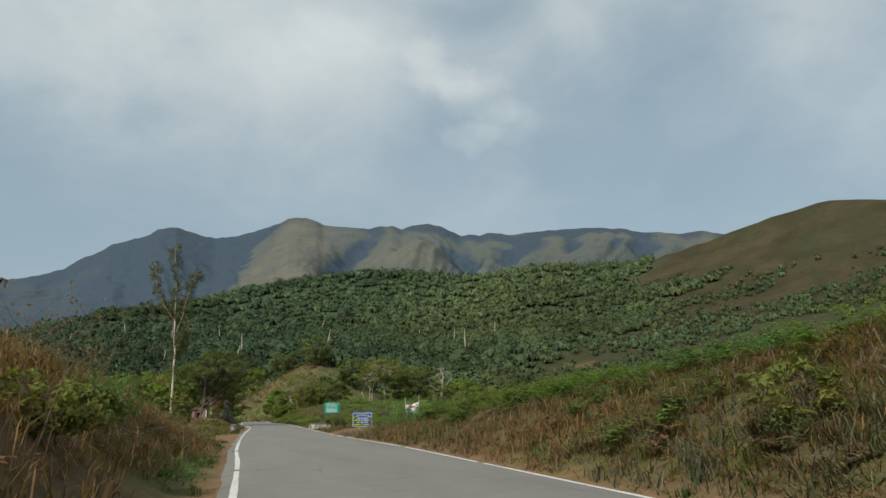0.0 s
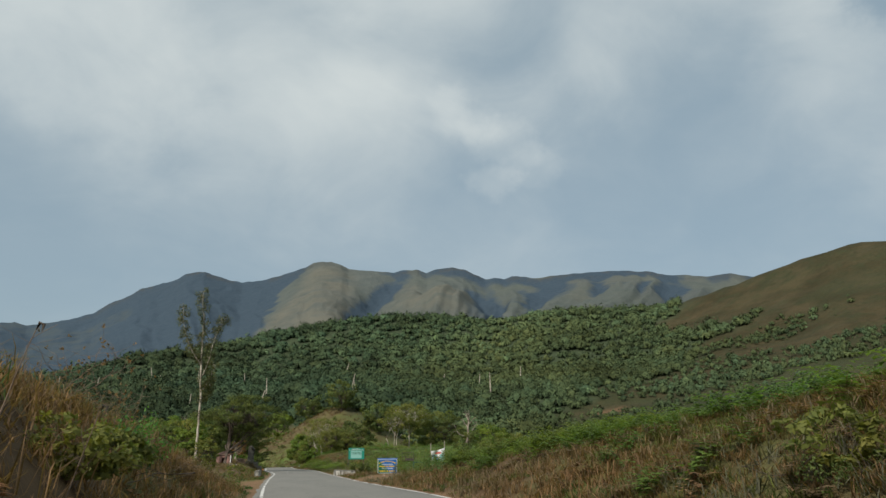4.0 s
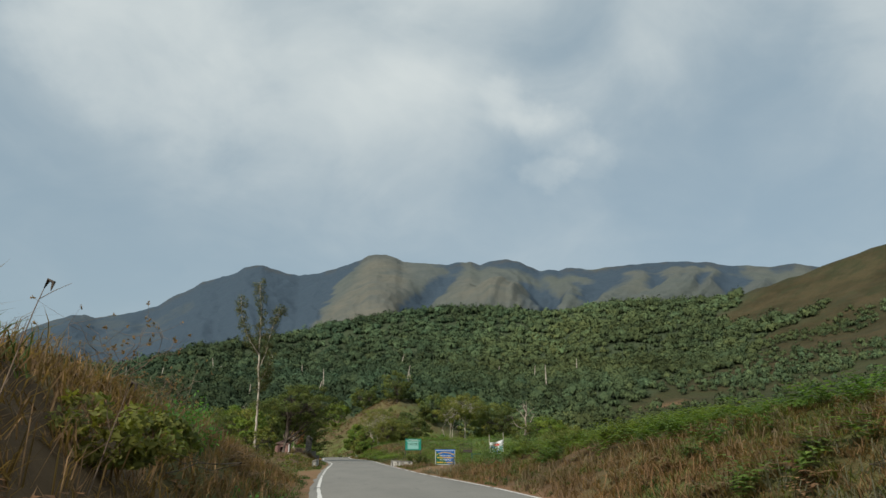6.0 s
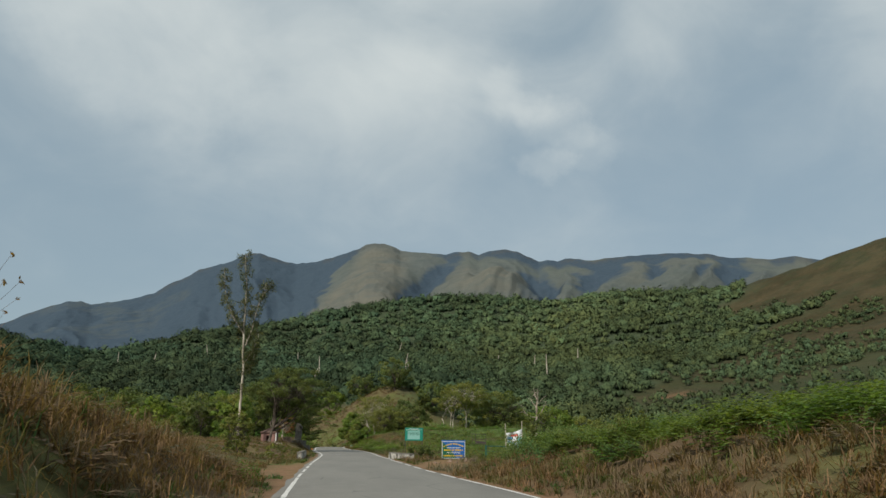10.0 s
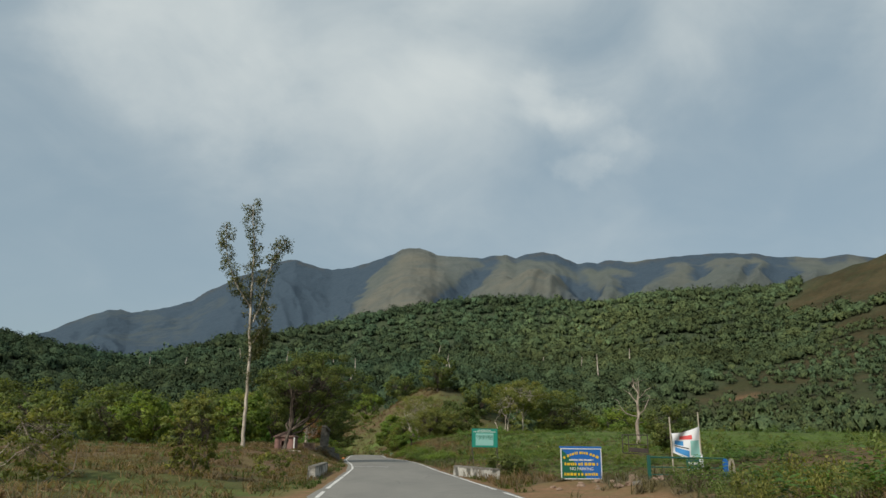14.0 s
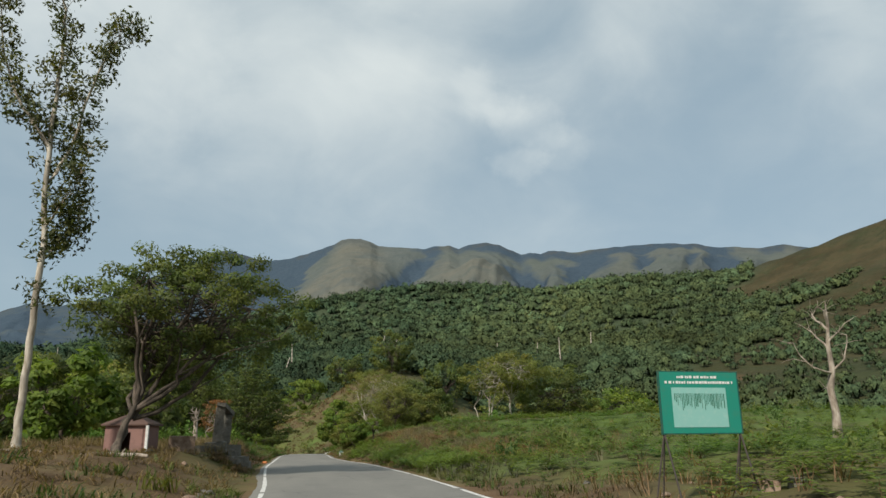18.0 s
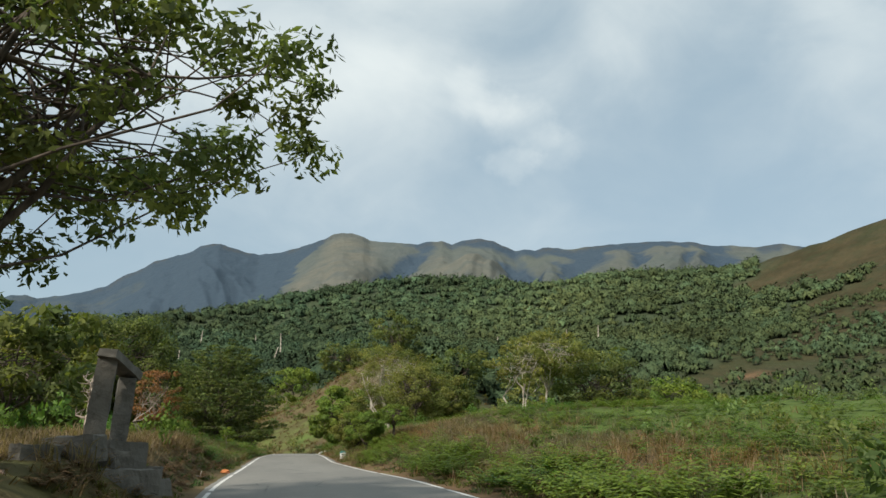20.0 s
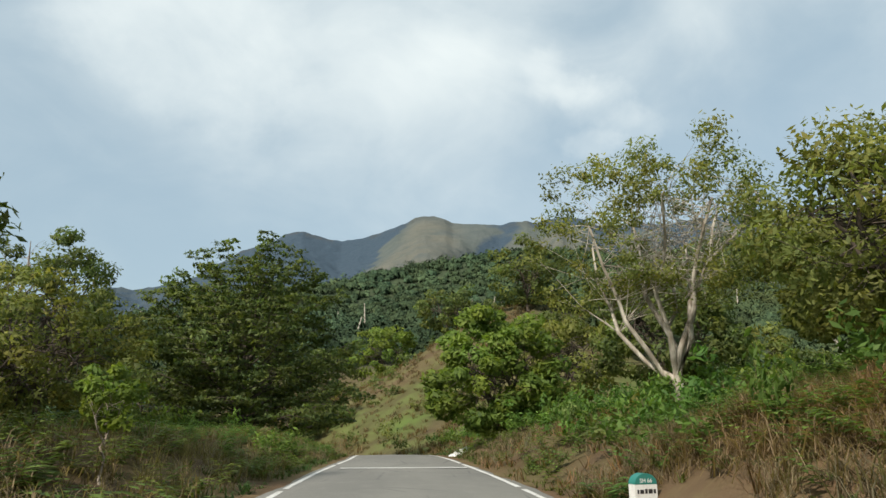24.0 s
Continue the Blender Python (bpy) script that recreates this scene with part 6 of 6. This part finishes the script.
# the iron gate beside the boards
def forest_gate(x0, x1, y):
    g = gz((x0 + x1) / 2, y)
    top = thing("iron_gate", (x0 + x1) / 2, y, g, "green painted iron gate with a small no entry plate", "gate")
    h, half = 1.2 - g, (x1 - x0) / 2
    part("gate_post", box_bm(0.11, 0.11, h + 0.3, pose(-half, 0, -0.25), 0.01), M["iron_green"], top)
    part("gate_post", box_bm(0.16, 0.14, h + 0.2, pose(half, 0, -0.25), 0.01), M["blue"], top, "blue painted gate post")
    part("top_rail", rod_bm((-half, 0, h - 0.02), (half, 0, h - 0.04), 0.03, 8), M["iron_green"], top)
    part("middle_rail", rod_bm((-half, 0, h * 0.5), (half, 0, h * 0.5 - 0.02), 0.018, 8), M["iron_green"], top)
    part("low_rail", rod_bm((-half, 0, 0.1), (half, 0, 0.09), 0.018, 8), M["iron_green"], top)
    plate = part("plate", box_bm(0.5, 0.012, 0.46, pose(0.2, -0.035, h - 0.52), 0.003), M["iron_green"], top)
    text_bars(plate, M["white"], 0.02, 0.38, h - 0.26, 0.09, -0.045, 21)
    words("NO ENTRY", 0.1, M["white"], plate, pose(0.2, -0.045, h - 0.46))
    # a coil of rope on the blue post
    bm = bmesh.new()
    for k in range(3):
        a = [Vector((half + 0.16 + 0.03 * k + 0.09 * math.cos(s), -0.08, h - 0.42 + 0.38 * math.sin(s))) for s in [i * math.pi / 9 for i in range(19)]]
        v, f = tube_arrays([tuple(p) for p in a], [0.011] * 19, 5)
        bvs = [bm.verts.new(p) for p in v]
        for q in f:
            bm.faces.new([bvs[i] for i in q])
    part("rope", bm, M["pole"], top, "looped pale rope")
    # the open iron frame on top of the post
    box_frame = part("lamp_cage", rod_bm((-half - 0.95, 0, h + 0.76), (-half + 0.02, 0, h + 0.76), 0.018, 6), M["iron"], top, "rusty open iron frame")
    for a, b in (((-half - 0.95, 0, h + 0.12), (-half + 0.02, 0, h + 0.08)), ((-half - 0.95, 0, h + 0.76), (-half - 0.95, 0, h + 0.12)), ((-half, 0, h + 0.76), (-half, 0, h - 0.05)),
                 ((-half - 0.72, 0, h + 0.76), (-half - 0.72, 0, h + 0.12)), ((-half - 0.95, 0, h + 0.44), (-half, 0, h + 0.40))):
        part("frame_rod", rod_bm(a, b, 0.016, 6), M["iron"], box_frame)
    part("sagging_net", box_bm(0.68, 0.02, 0.16, pose(-half - 0.36, 0.01, h + 0.14, 0, 4), 0.01), M["iron"], box_frame)


forest_gate(8.45, 11.35, 57.2)


# the torn banner on two poles
def banner(x, y):
    g = gz(x, y)
    top = thing("torn_banner", x, y, g, "torn white printed banner between two thin poles", "banner")
    part("pole", rod_bm((-0.62, 0, -0.2), (-0.66, 0, 2.75 - g), 0.03), M["pole"], top)
    part("pole", rod_bm((0.58, 0, -0.2), (0.56, 0, 2.95 - g), 0.028), M["pole"], top)
    nx, nz = 26, 24
    def sheet(s, t):
        left, right = Vector((-0.63, -0.03, 2.1 - g)), Vector((0.56, -0.03, 2.4 - g))
        bl, br = Vector((-0.60, -0.03, 1.35 - g)), Vector((0.62, -0.03, 0.78 - g))
        p = left.lerp(right, s).lerp(bl.lerp(br, s ** 1.3), t)
        p.y += -0.07 * math.sin(s * 7 + t * 3) * math.sin(math.pi * s) - 0.05 * math.sin(5 * t + 9 * s)
        p.z -= 0.08 * math.sin(math.pi * s) * (1 - t)
        return p
    def cloth(name, s0, s1, t0, t1, mat, lift, parent, label=""):
        bm = bmesh.new()
        grid = [[bm.verts.new(sheet(s0 + (s1 - s0) * i / nx, t0 + (t1 - t0) * j / nz) + Vector((0, lift, 0))) for i in range(nx + 1)] for j in range(nz + 1)]
        for j in range(nz):
            for i in range(nx):
                bm.faces.new((grid[j][i], grid[j][i + 1], grid[j + 1][i + 1], grid[j + 1][i]))
        return part(name, bm, mat, parent, label)
    main = cloth("cloth", 0, 1, 0, 1, M["cloth"], 0, top)
    cloth("red_stripe", 0.28, 0.72, 0.16, 0.30, M["cloth_red"], -0.006, main, "red printed stripe")
    cloth("blue_block", 0.1, 0.45, 0.36, 0.55, M["cloth_blue"], -0.006, main, "blue printed block")
    cloth("blue_block", 0.14, 0.62, 0.68, 0.9, M["cloth_blue"], -0.006, main, "blue printed block")
    cloth("green_block", 0.66, 0.95, 0.34, 0.8, M["pale_teal"], -0.006, main, "pale green printed block")
    cloth("dark_line", 0.12, 0.6, 0.59, 0.63, M["black"], -0.006, main, "dark printed line")


banner(11.1, 59.9)


def rough_block(name, sx, sy, sz, material, parent, m, seed, taper=0.0, amount=0.04, cuts=6):
    """A masonry block with worn, uneven faces."""
    bm = bmesh.new()
    box(bm, sx, sy, sz)
    long = max(sx, sy, sz)
    bmesh.ops.subdivide_edges(bm, edges=[e for e in bm.edges if e.calc_length() > long * 0.5], cuts=cuts, use_grid_fill=True)
    bmesh.ops.subdivide_edges(bm, edges=[e for e in bm.edges if e.calc_length() > 0.2], cuts=2, use_grid_fill=True)
    for v in bm.verts:
        k = 1 - taper * v.co.z / sz
        v.co.x, v.co.y = (v.co.x * k if sx < sy else v.co.x), (v.co.y * k if sy <= sx else v.co.y)
        n = noise.noise_vector(v.co * 3.1 + Vector((seed, 0, 0))) * amount + noise.noise_vector(v.co * 9.0 + Vector((seed, 5, 0))) * amount * 0.4
        v.co += n
    for f in bm.faces:
        f.smooth = False
    bm.transform(m)
    return part(name, bm, material, parent)


# the two culvert walls
def parapet(x0, y0, x1, y1, height, label, seed):
    a, b = Vector((x0, y0, 0)), Vector((x1, y1, 0))
    mid, along = (a + b) / 2, b - a
    top = thing("culvert_wall", mid.x, mid.y, gz(mid.x, mid.y) - 0.05, label, "wall", turn=math.degrees(math.atan2(along.y, along.x)) - 90)
    rough_block("wall_body", 0.42, along.length, height, M["whitewash"], top, pose(0, 0, -0.1), seed, 0.2, 0.035, 12)
    rough_block("coping", 0.36, along.length + 0.05, 0.09, M["stone"], top, pose(0, 0, height - 0.13), seed + 3, 0.1, 0.025, 12)


parapet(-4.42, 66.6, -4.38, 75.8, 0.66, "low whitewashed culvert wall with black mould stains", 3)
parapet(4.35, 66.4, 3.15, 72.8, 0.62, "low weathered culvert wall, cream and brown stained", 9)


# the kilometre stone
def milestone(x, y, turn):
    top = thing("kilometre_stone", x, y, gz(x, y) - 0.02, "white kilometre stone with rounded green top", "milestone", turn=turn)
    bm = bmesh.new()
    outline = [(-0.22, 0), (0.22, 0), (0.22, 0.43), (-0.22, 0.43)]
    def slab(outline_, depth, bm_):
        front = [bm_.verts.new((px, -depth / 2, pz)) for px, pz in outline_]
        back = [bm_.verts.new((px, depth / 2, pz)) for px, pz in outline_]
        bm_.faces.new(front)
        bm_.faces.new(back[::-1])
        for i in range(len(front)):
            j = (i + 1) % len(front)
            bm_.faces.new((front[j], front[i], back[i], back[j]))
        return bm_
    body = part("body", slab(outline, 0.2, bm), M["white"], top)
    arc = [(0.22 * math.cos(a), 0.435 + 0.18 * math.sin(a)) for a in [math.pi * k / 14 for k in range(15)]]
    cap = part("cap", slab(arc, 0.205, bmesh.new()), M["stone_green"], top, "green painted rounded top")
    words("SH 66", 0.1, M["white"], cap, pose(0, -0.105, 0.46))
    text_bars(body, M["black"], -0.18, 0.19, 0.28, 0.08, -0.101, 31)
    words("11", 0.12, M["black"], body, pose(0, -0.103, 0.09))


milestone(1.56, 152.2, 14)


# the shrine under the tree
def shrine(x, y, turn):
    top = thing("roadside_shrine", x, y, gz(x, y) - 0.05, "small pink limewashed shrine with low hipped roof", "shrine", turn=turn)
    w, d, h = 1.8, 1.7, 1.3
    for name, sx, sy, m in (("side_wall", 0.14, d, pose(-w / 2 + 0.07, 0, 0)), ("side_wall", 0.14, d, pose(w / 2 - 0.07, 0, 0)), ("back_wall", w - 0.28, 0.14, pose(0, d / 2 - 0.07, 0)),
                            ("front_wall", 0.62, 0.14, pose(-0.55, -d / 2 + 0.07, 0)), ("front_wall", 0.62, 0.14, pose(0.55, -d / 2 + 0.07, 0))):
        part(name, box_bm(sx, sy, h, m, 0.01), M["pink"], top)
    part("lintel", box_bm(0.48, 0.14, 0.3, pose(0, -d / 2 + 0.07, h - 0.3), 0.01), M["pink"], top)
    part("plinth", box_bm(w + 0.3, d + 0.3, 0.16, pose(0, 0, -0.03), 0.02), M["stone"], top)
    bm = bmesh.new()
    e = [bm.verts.new((sx * (w / 2 + 0.15), sy * (d / 2 + 0.15), h)) for sx, sy in ((-1, -1), (1, -1), (1, 1), (-1, 1))]
    e2 = [bm.verts.new((v.co.x, v.co.y, h + 0.07)) for v in e]
    apex = bm.verts.new((0, 0, h + 0.62))
    bm.faces.new(e[::-1])
    for i in range(4):
        j = (i + 1) % 4
        bm.faces.new((e[i], e[j], e2[j], e2[i]))
        bm.faces.new((e2[i], e2[j], apex))
    part("roof", bm, M["tile"], top)
    part("post", box_bm(0.12, 0.12, h, pose(w / 2 + 0.1, -d / 2 - 0.08, 0), 0.01), M["white"], top)


shrine(-9.9, 103.7, -8)


# the ruined stone gateway: two leaning slabs under a broken capstone
def stone_ruin(x, y):
    g = gz(x, y) - 0.1
    top = thing("stone_gateway", x, y, g, "ruined gateway of two leaning grey stone slabs and capstone", "ruin")
    rough_block("slab", 0.46, 0.34, 3.38 - g, M["stone"], top, pose(-0.15, 0, -0.05, 0, 3.5, 10), 4, 0.06, 0.03, 8)
    rough_block("slab", 0.42, 0.32, 3.02 - g, M["stone"], top, pose(0.22, 0.85, -0.05, 0, 3.0, 14), 24, 0.06, 0.03, 8)
    rough_block("capstone", 0.5, 1.55, 0.2, M["stone"], top, pose(0.2, 0.42, 3.16 - g, -17, 3, -14), 34, 0.0, 0.03, 8)
    rough_block("footing", 1.5, 1.6, 0.4, M["stone"], top, pose(0.15, 0.3, -0.1, 0, 0, 8), 14, 0.15, 0.05, 6)


stone_ruin(-6.75, 109.6)
srng = random.Random(12)
for k, (bx, by, sx, sy, sz, tz) in enumerate(((-5.75, 108.2, 1.25, 0.8, 0.5, 24), (-6.7, 107.6, 1.1, 0.8, 0.55, -10), (-5.5, 109.4, 1.0, 0.7, 0.42, 60), (-6.4, 108.6, 1.2, 0.7, 0.4, 15), (-7.75, 104.0, 1.15, 0.7, 0.85, 4), (-7.1, 106.4, 0.8, 0.6, 0.4, 40), (-5.9, 110.4, 1.1, 0.8, 0.45, 5), (-6.1, 109.2, 0.9, 0.7, 0.85, 35))):
    b = thing("stone_block", bx, by, gz(bx, by) - 0.12, "large squared grey stone block tumbled by the ruin", "stone block", "tumbled stone blocks", turn=tz)
    rough_block("block", sx, sy, sz, M["rock"] if k == 4 else M["stone"], b, pose(0, 0, 0, srng.uniform(-4, 4), srng.uniform(-5, 5)), 40 + k, 0.1, 0.06, 5)


# loose stones
def stone_mesh(seed, flat):
    bm = bmesh.new()
    bmesh.ops.create_icosphere(bm, subdivisions=2, radius=1.0)
    for v in bm.verts:
        n = noise.noise(v.co * 1.3 + Vector((seed * 3.7, 0, 0))) * 0.45 + noise.noise(v.co * 3.1 + Vector((seed, 9, 0))) * 0.18
        v.co *= 1 + n
        v.co.z *= flat
        v.co.z = max(v.co.z, -0.25 * flat)
    me = bpy.data.meshes.new("stone")
    bm.to_mesh(me)
    bm.free()
    return me


STONES = [stone_mesh(k, 0.6 + 0.05 * k) for k in range(6)]
for k, me in enumerate(STONES):
    me.materials.append(M["rock"] if k % 3 else M["stone"])


def stone(x, y, size, label, group):
    ob = new("stone", srng.choice(STONES))
    s = size * srng.uniform(0.8, 1.2)
    ob.matrix_basis = pose(x, y, gz(x, y) + 0.08 * s, 0, 0, srng.uniform(0, 360)) @ Matrix.Diagonal((s, s * srng.uniform(0.7, 1.1), s * srng.uniform(0.7, 1.0), 1))
    tagged(ob, label, "stone", group)


for k in range(20):
    stone(srng.uniform(4.8, 9.6), srng.uniform(55.6, 58.6), srng.uniform(0.09, 0.26), "reddish field stone on bare soil", "stones by the boards")
for k in range(8):
    stone(srng.uniform(-5.2, -4.1), srng.uniform(86, 92), srng.uniform(0.08, 0.24), "brown stone at the road's edge", "stones at the left verge")
for k in range(12):
    stone(srng.uniform(-11, -6), srng.uniform(97, 104.5), srng.uniform(0.06, 0.18), "grey stone in the dry grass", "stones round the shrine")
for k in range(10):
    stone(srng.uniform(4.0, 9.5), srng.uniform(74, 88), srng.uniform(0.06, 0.16), "pale stone in the verge grass", "stones in the right verge")
for x, y, s in ((0.5, 176.4, 0.22), (0.9, 177.6, 0.24), (1.3, 178.9, 0.2)):
    ob = new("edge_stone", STONES[3].copy())
    ob.data.materials.clear()
    ob.data.materials.append(M["white"])
    ob.matrix_basis = pose(x, y, gz(x, y) + 0.06, 0, 0, 30 * s) @ Matrix.Diagonal((s * 1.5, s, s, 1))
    tagged(ob, "white painted stone marking the road bend", "stone", "white stones at the bend")


# two blocks beside the board's leg
for bx, by, size, mat, label in ((7.15, 81.2, 0.34, "rock", "squared tan stone block beside the board's leg"), (7.5, 80.9, 0.3, "stone", "squared grey stone block beside the board's leg")):
    b = thing("stone_block", bx, by, gz(bx, by) - 0.04, label, "stone block", turn=20 * bx)
    rough_block("block", size, size * 0.9, size * 0.85, M[mat], b, pose(0, 0, 0, 3, -4), 60 + int(bx * 10), 0.08, 0.03, 4)


# fallen logs
def log(x, y, length, r, turn, label):
    rng = np.random.default_rng(int(100 * r * length))
    top = thing("fallen_log", x, y, gz(x, y) + r * 0.8, label, "log", turn=turn)
    t = np.linspace(-0.5, 0.5, 9)
    p = np.stack([t * length, 0.06 * np.sin(5 * t), 0.05 * np.cos(4 * t)], 1) + rng.normal(size=(9, 3)) * 0.012
    part_mesh("stem", tubes_mesh("stem", [(p, np.linspace(r, r * 0.7, 9))], 9), M["bark_dead"], top)
    part_mesh("stub", tubes_mesh("stub", [(np.array([p[5], p[5] + [0.12, 0.05, 0.22]]), np.array([r * 0.4, r * 0.2]))], 6), M["bark_dead"], top)


log(-9.2, 97.6, 2.6, 0.1, -4, "pale barkless fallen log on the grass")
log(-12.6, 97.0, 2.2, 0.06, 12, "thin grey fallen branch on the grass")
log(-5.6, 119.5, 1.1, 0.05, 50, "broken grey branch on the bank")


# dry stalks and twiggy bushes above the left bank
def stalk(x, y, height, lean, seed, label="single dry stalk with a curled seed head"):
    rng = np.random.default_rng(seed)
    top = thing("dry_stalk", x, y, gz(x, y) - 0.05, label, "dry plant", "stalks on the bank")
    t = np.linspace(0, 1, 9)
    p = np.stack([lean * t ** 1.5, 0.1 * np.sin(4 * t), height * t], 1)
    part_mesh("stem", tubes_mesh("stem", [(p, np.linspace(0.012, 0.004, 9))], 5), M["twig"], top)
    hook = np.array([p[-1], p[-1] + [0.02, 0, 0.07], p[-1] + [0.06, 0, 0.05], p[-1] + [0.05, 0, -0.02]])
    part_mesh("seed_head", tubes_mesh("seed_head", [(hook, np.array([0.006, 0.022, 0.02, 0.005]))], 6), M["bark_dark"], top)
    for k in range(3):
        b = p[3 + k * 2]
        e = b + [rng.normal() * 0.15, rng.normal() * 0.15, 0.25]
        part_mesh("side_twig", tubes_mesh("side_twig", [(limb_line(rng, b, e, 0.1, 4), np.linspace(0.005, 0.002, 4))], 4), M["twig"], top)


stalk(-5.0, 3.4, 1.3, 0.35, 1)
stalk(-5.3, 2.6, 1.3, -0.2, 2)
stalk(-4.6, 4.8, 1.1, 0.3, 3)


def twig_bush(x, y, height, seed):
    rng = np.random.default_rng(seed)
    top = thing("dry_twig_bush", x, y, gz(x, y) - 0.05, "leafless twiggy bush with small dry seed heads", "bush", "dry bushes on the bank")
    seeds = []
    for k in range(9):
        a = rng.random() * 6.28
        e = np.array([np.cos(a) * (0.4 + 0.7 * rng.random()), np.sin(a) * 0.7, height * (0.6 + 0.4 * rng.random())])
        main = limb_line(rng, (0, 0, 0), e, 0.18, 7)
        lines = [(main, np.linspace(0.012, 0.004, 7))]
        for _ in range(7):
            b = main[int(rng.integers(3, 7))]
            q = b + rng.normal(size=3) * [0.3, 0.3, 0.2] + [0, 0, 0.12]
            lines.append((limb_line(rng, b, q, 0.12, 3), np.linspace(0.004, 0.002, 3)))
            seeds.append(q)
        part_mesh("branch", tubes_mesh("branch", lines, 4), M["twig"], top)
    v, f, t, nrm = leaves(rng, seeds, np.full(len(seeds), 0.035), 5, 0.035, 0.3)
    tagged(part_mesh("seed_spray", mesh_of("seed_spray", v, f, tint=t), M["grass_dry"], top), kind="stuff")


twig_bush(-6.6, 11.6, 1.3, 4)
twig_bush(-6.7, 16.6, 1.3, 5)
twig_bush(-8.0, 20.0, 1.2, 6)

# leafy bushes that stand out by the road
make_tree("tall leafy bush at the edge of the dry field", -8.3, 59.6, 3.1, 1.1, 601, "leaf_olive", "bark_dark", 0.12, 0.05, 150, 34, 0.065, 0.12, 0.012, 6, name="bush", category="bush", stems=3)
make_tree("thin leafy bush among grey twigs", -12.2, 55.5, 2.8, 1.3, 602, "leaf_olive", "bark_dead", 0.15, 0.1, 110, 24, 0.07, 0.12, 0.012, 7, name="bush", category="bush", stems=3)
make_tree("low leafy bush behind the culvert wall", 5.2, 69.2, 1.25, 1.0, 603, "leaf_dark", "bark_dark", 0.15, 0.0, 40, 70, 0.08, 0.24, 0.012, 6, name="bush", category="bush", stems=3)
make_tree("leafy shrub with broad leaves on the bank", -4.9, 6.0, 0.85, 0.6, 604, "leaf_olive", "bark_dark", 0.15, 0.0, 40, 44, 0.055, 0.22, 0.012, 6, name="bush", category="bush", stems=3)
make_tree("leafy shrub with broad leaves on the bank", -5.0, 9.2, 0.8, 0.6, 605, "leaf_olive", "bark_dark", 0.15, 0.0, 36, 44, 0.055, 0.22, 0.012, 6, name="bush", category="bush", stems=3)
make_tree("reddish-leaved dry bush by the culvert wall", -6.2, 66.0, 1.3, 0.7, 606, "leaf_olive", "bark_dead", 0.15, 0.0, 30, 30, 0.07, 0.22, 0.012, 7, name="bush", category="bush", stems=3)
make_tree("young sapling with upright twigs", 5.2, 2.2, 1.7, 0.5, 607, "leaf_bright", "bark_dark", 0.2, 0.1, 30, 34, 0.06, 0.2, 0.01, 6, name="bush", category="bush", stems=3)
make_tree("young sapling on the slope", 6.3, 6.0, 1.4, 0.7, 608, "leaf_olive", "bark_dark", 0.2, 0.1, 26, 40, 0.07, 0.22, 0.01, 6, name="bush", category="bush", stems=3)
make_tree("young yellow-green sapling on a thin stem", -7.7, 152.6, 2.1, 0.55, 609, "leaf_bright", "bark_dead", 0.45, 0.5, 26, 50, 0.07, 0.3, 0.012, 5, name="sapling", category="tree")
for k in range(9):
    stone(srng.uniform(4.6, 8.0), srng.uniform(112, 128), srng.uniform(0.08, 0.2), "pale stone in the dry bank grass", "stones on the right bank")
ob = new("stone", STONES[1].copy())
ob.data.materials.clear()
ob.data.materials.append(M["orange"])
ob.matrix_basis = pose(-5.2, 125.5, gz(-5.2, 125.5) + 0.05, 0, 0, 20) @ Matrix.Diagonal((0.22, 0.16, 0.2, 1))
tagged(ob, "small orange stone beside the road's edge line", "stone")
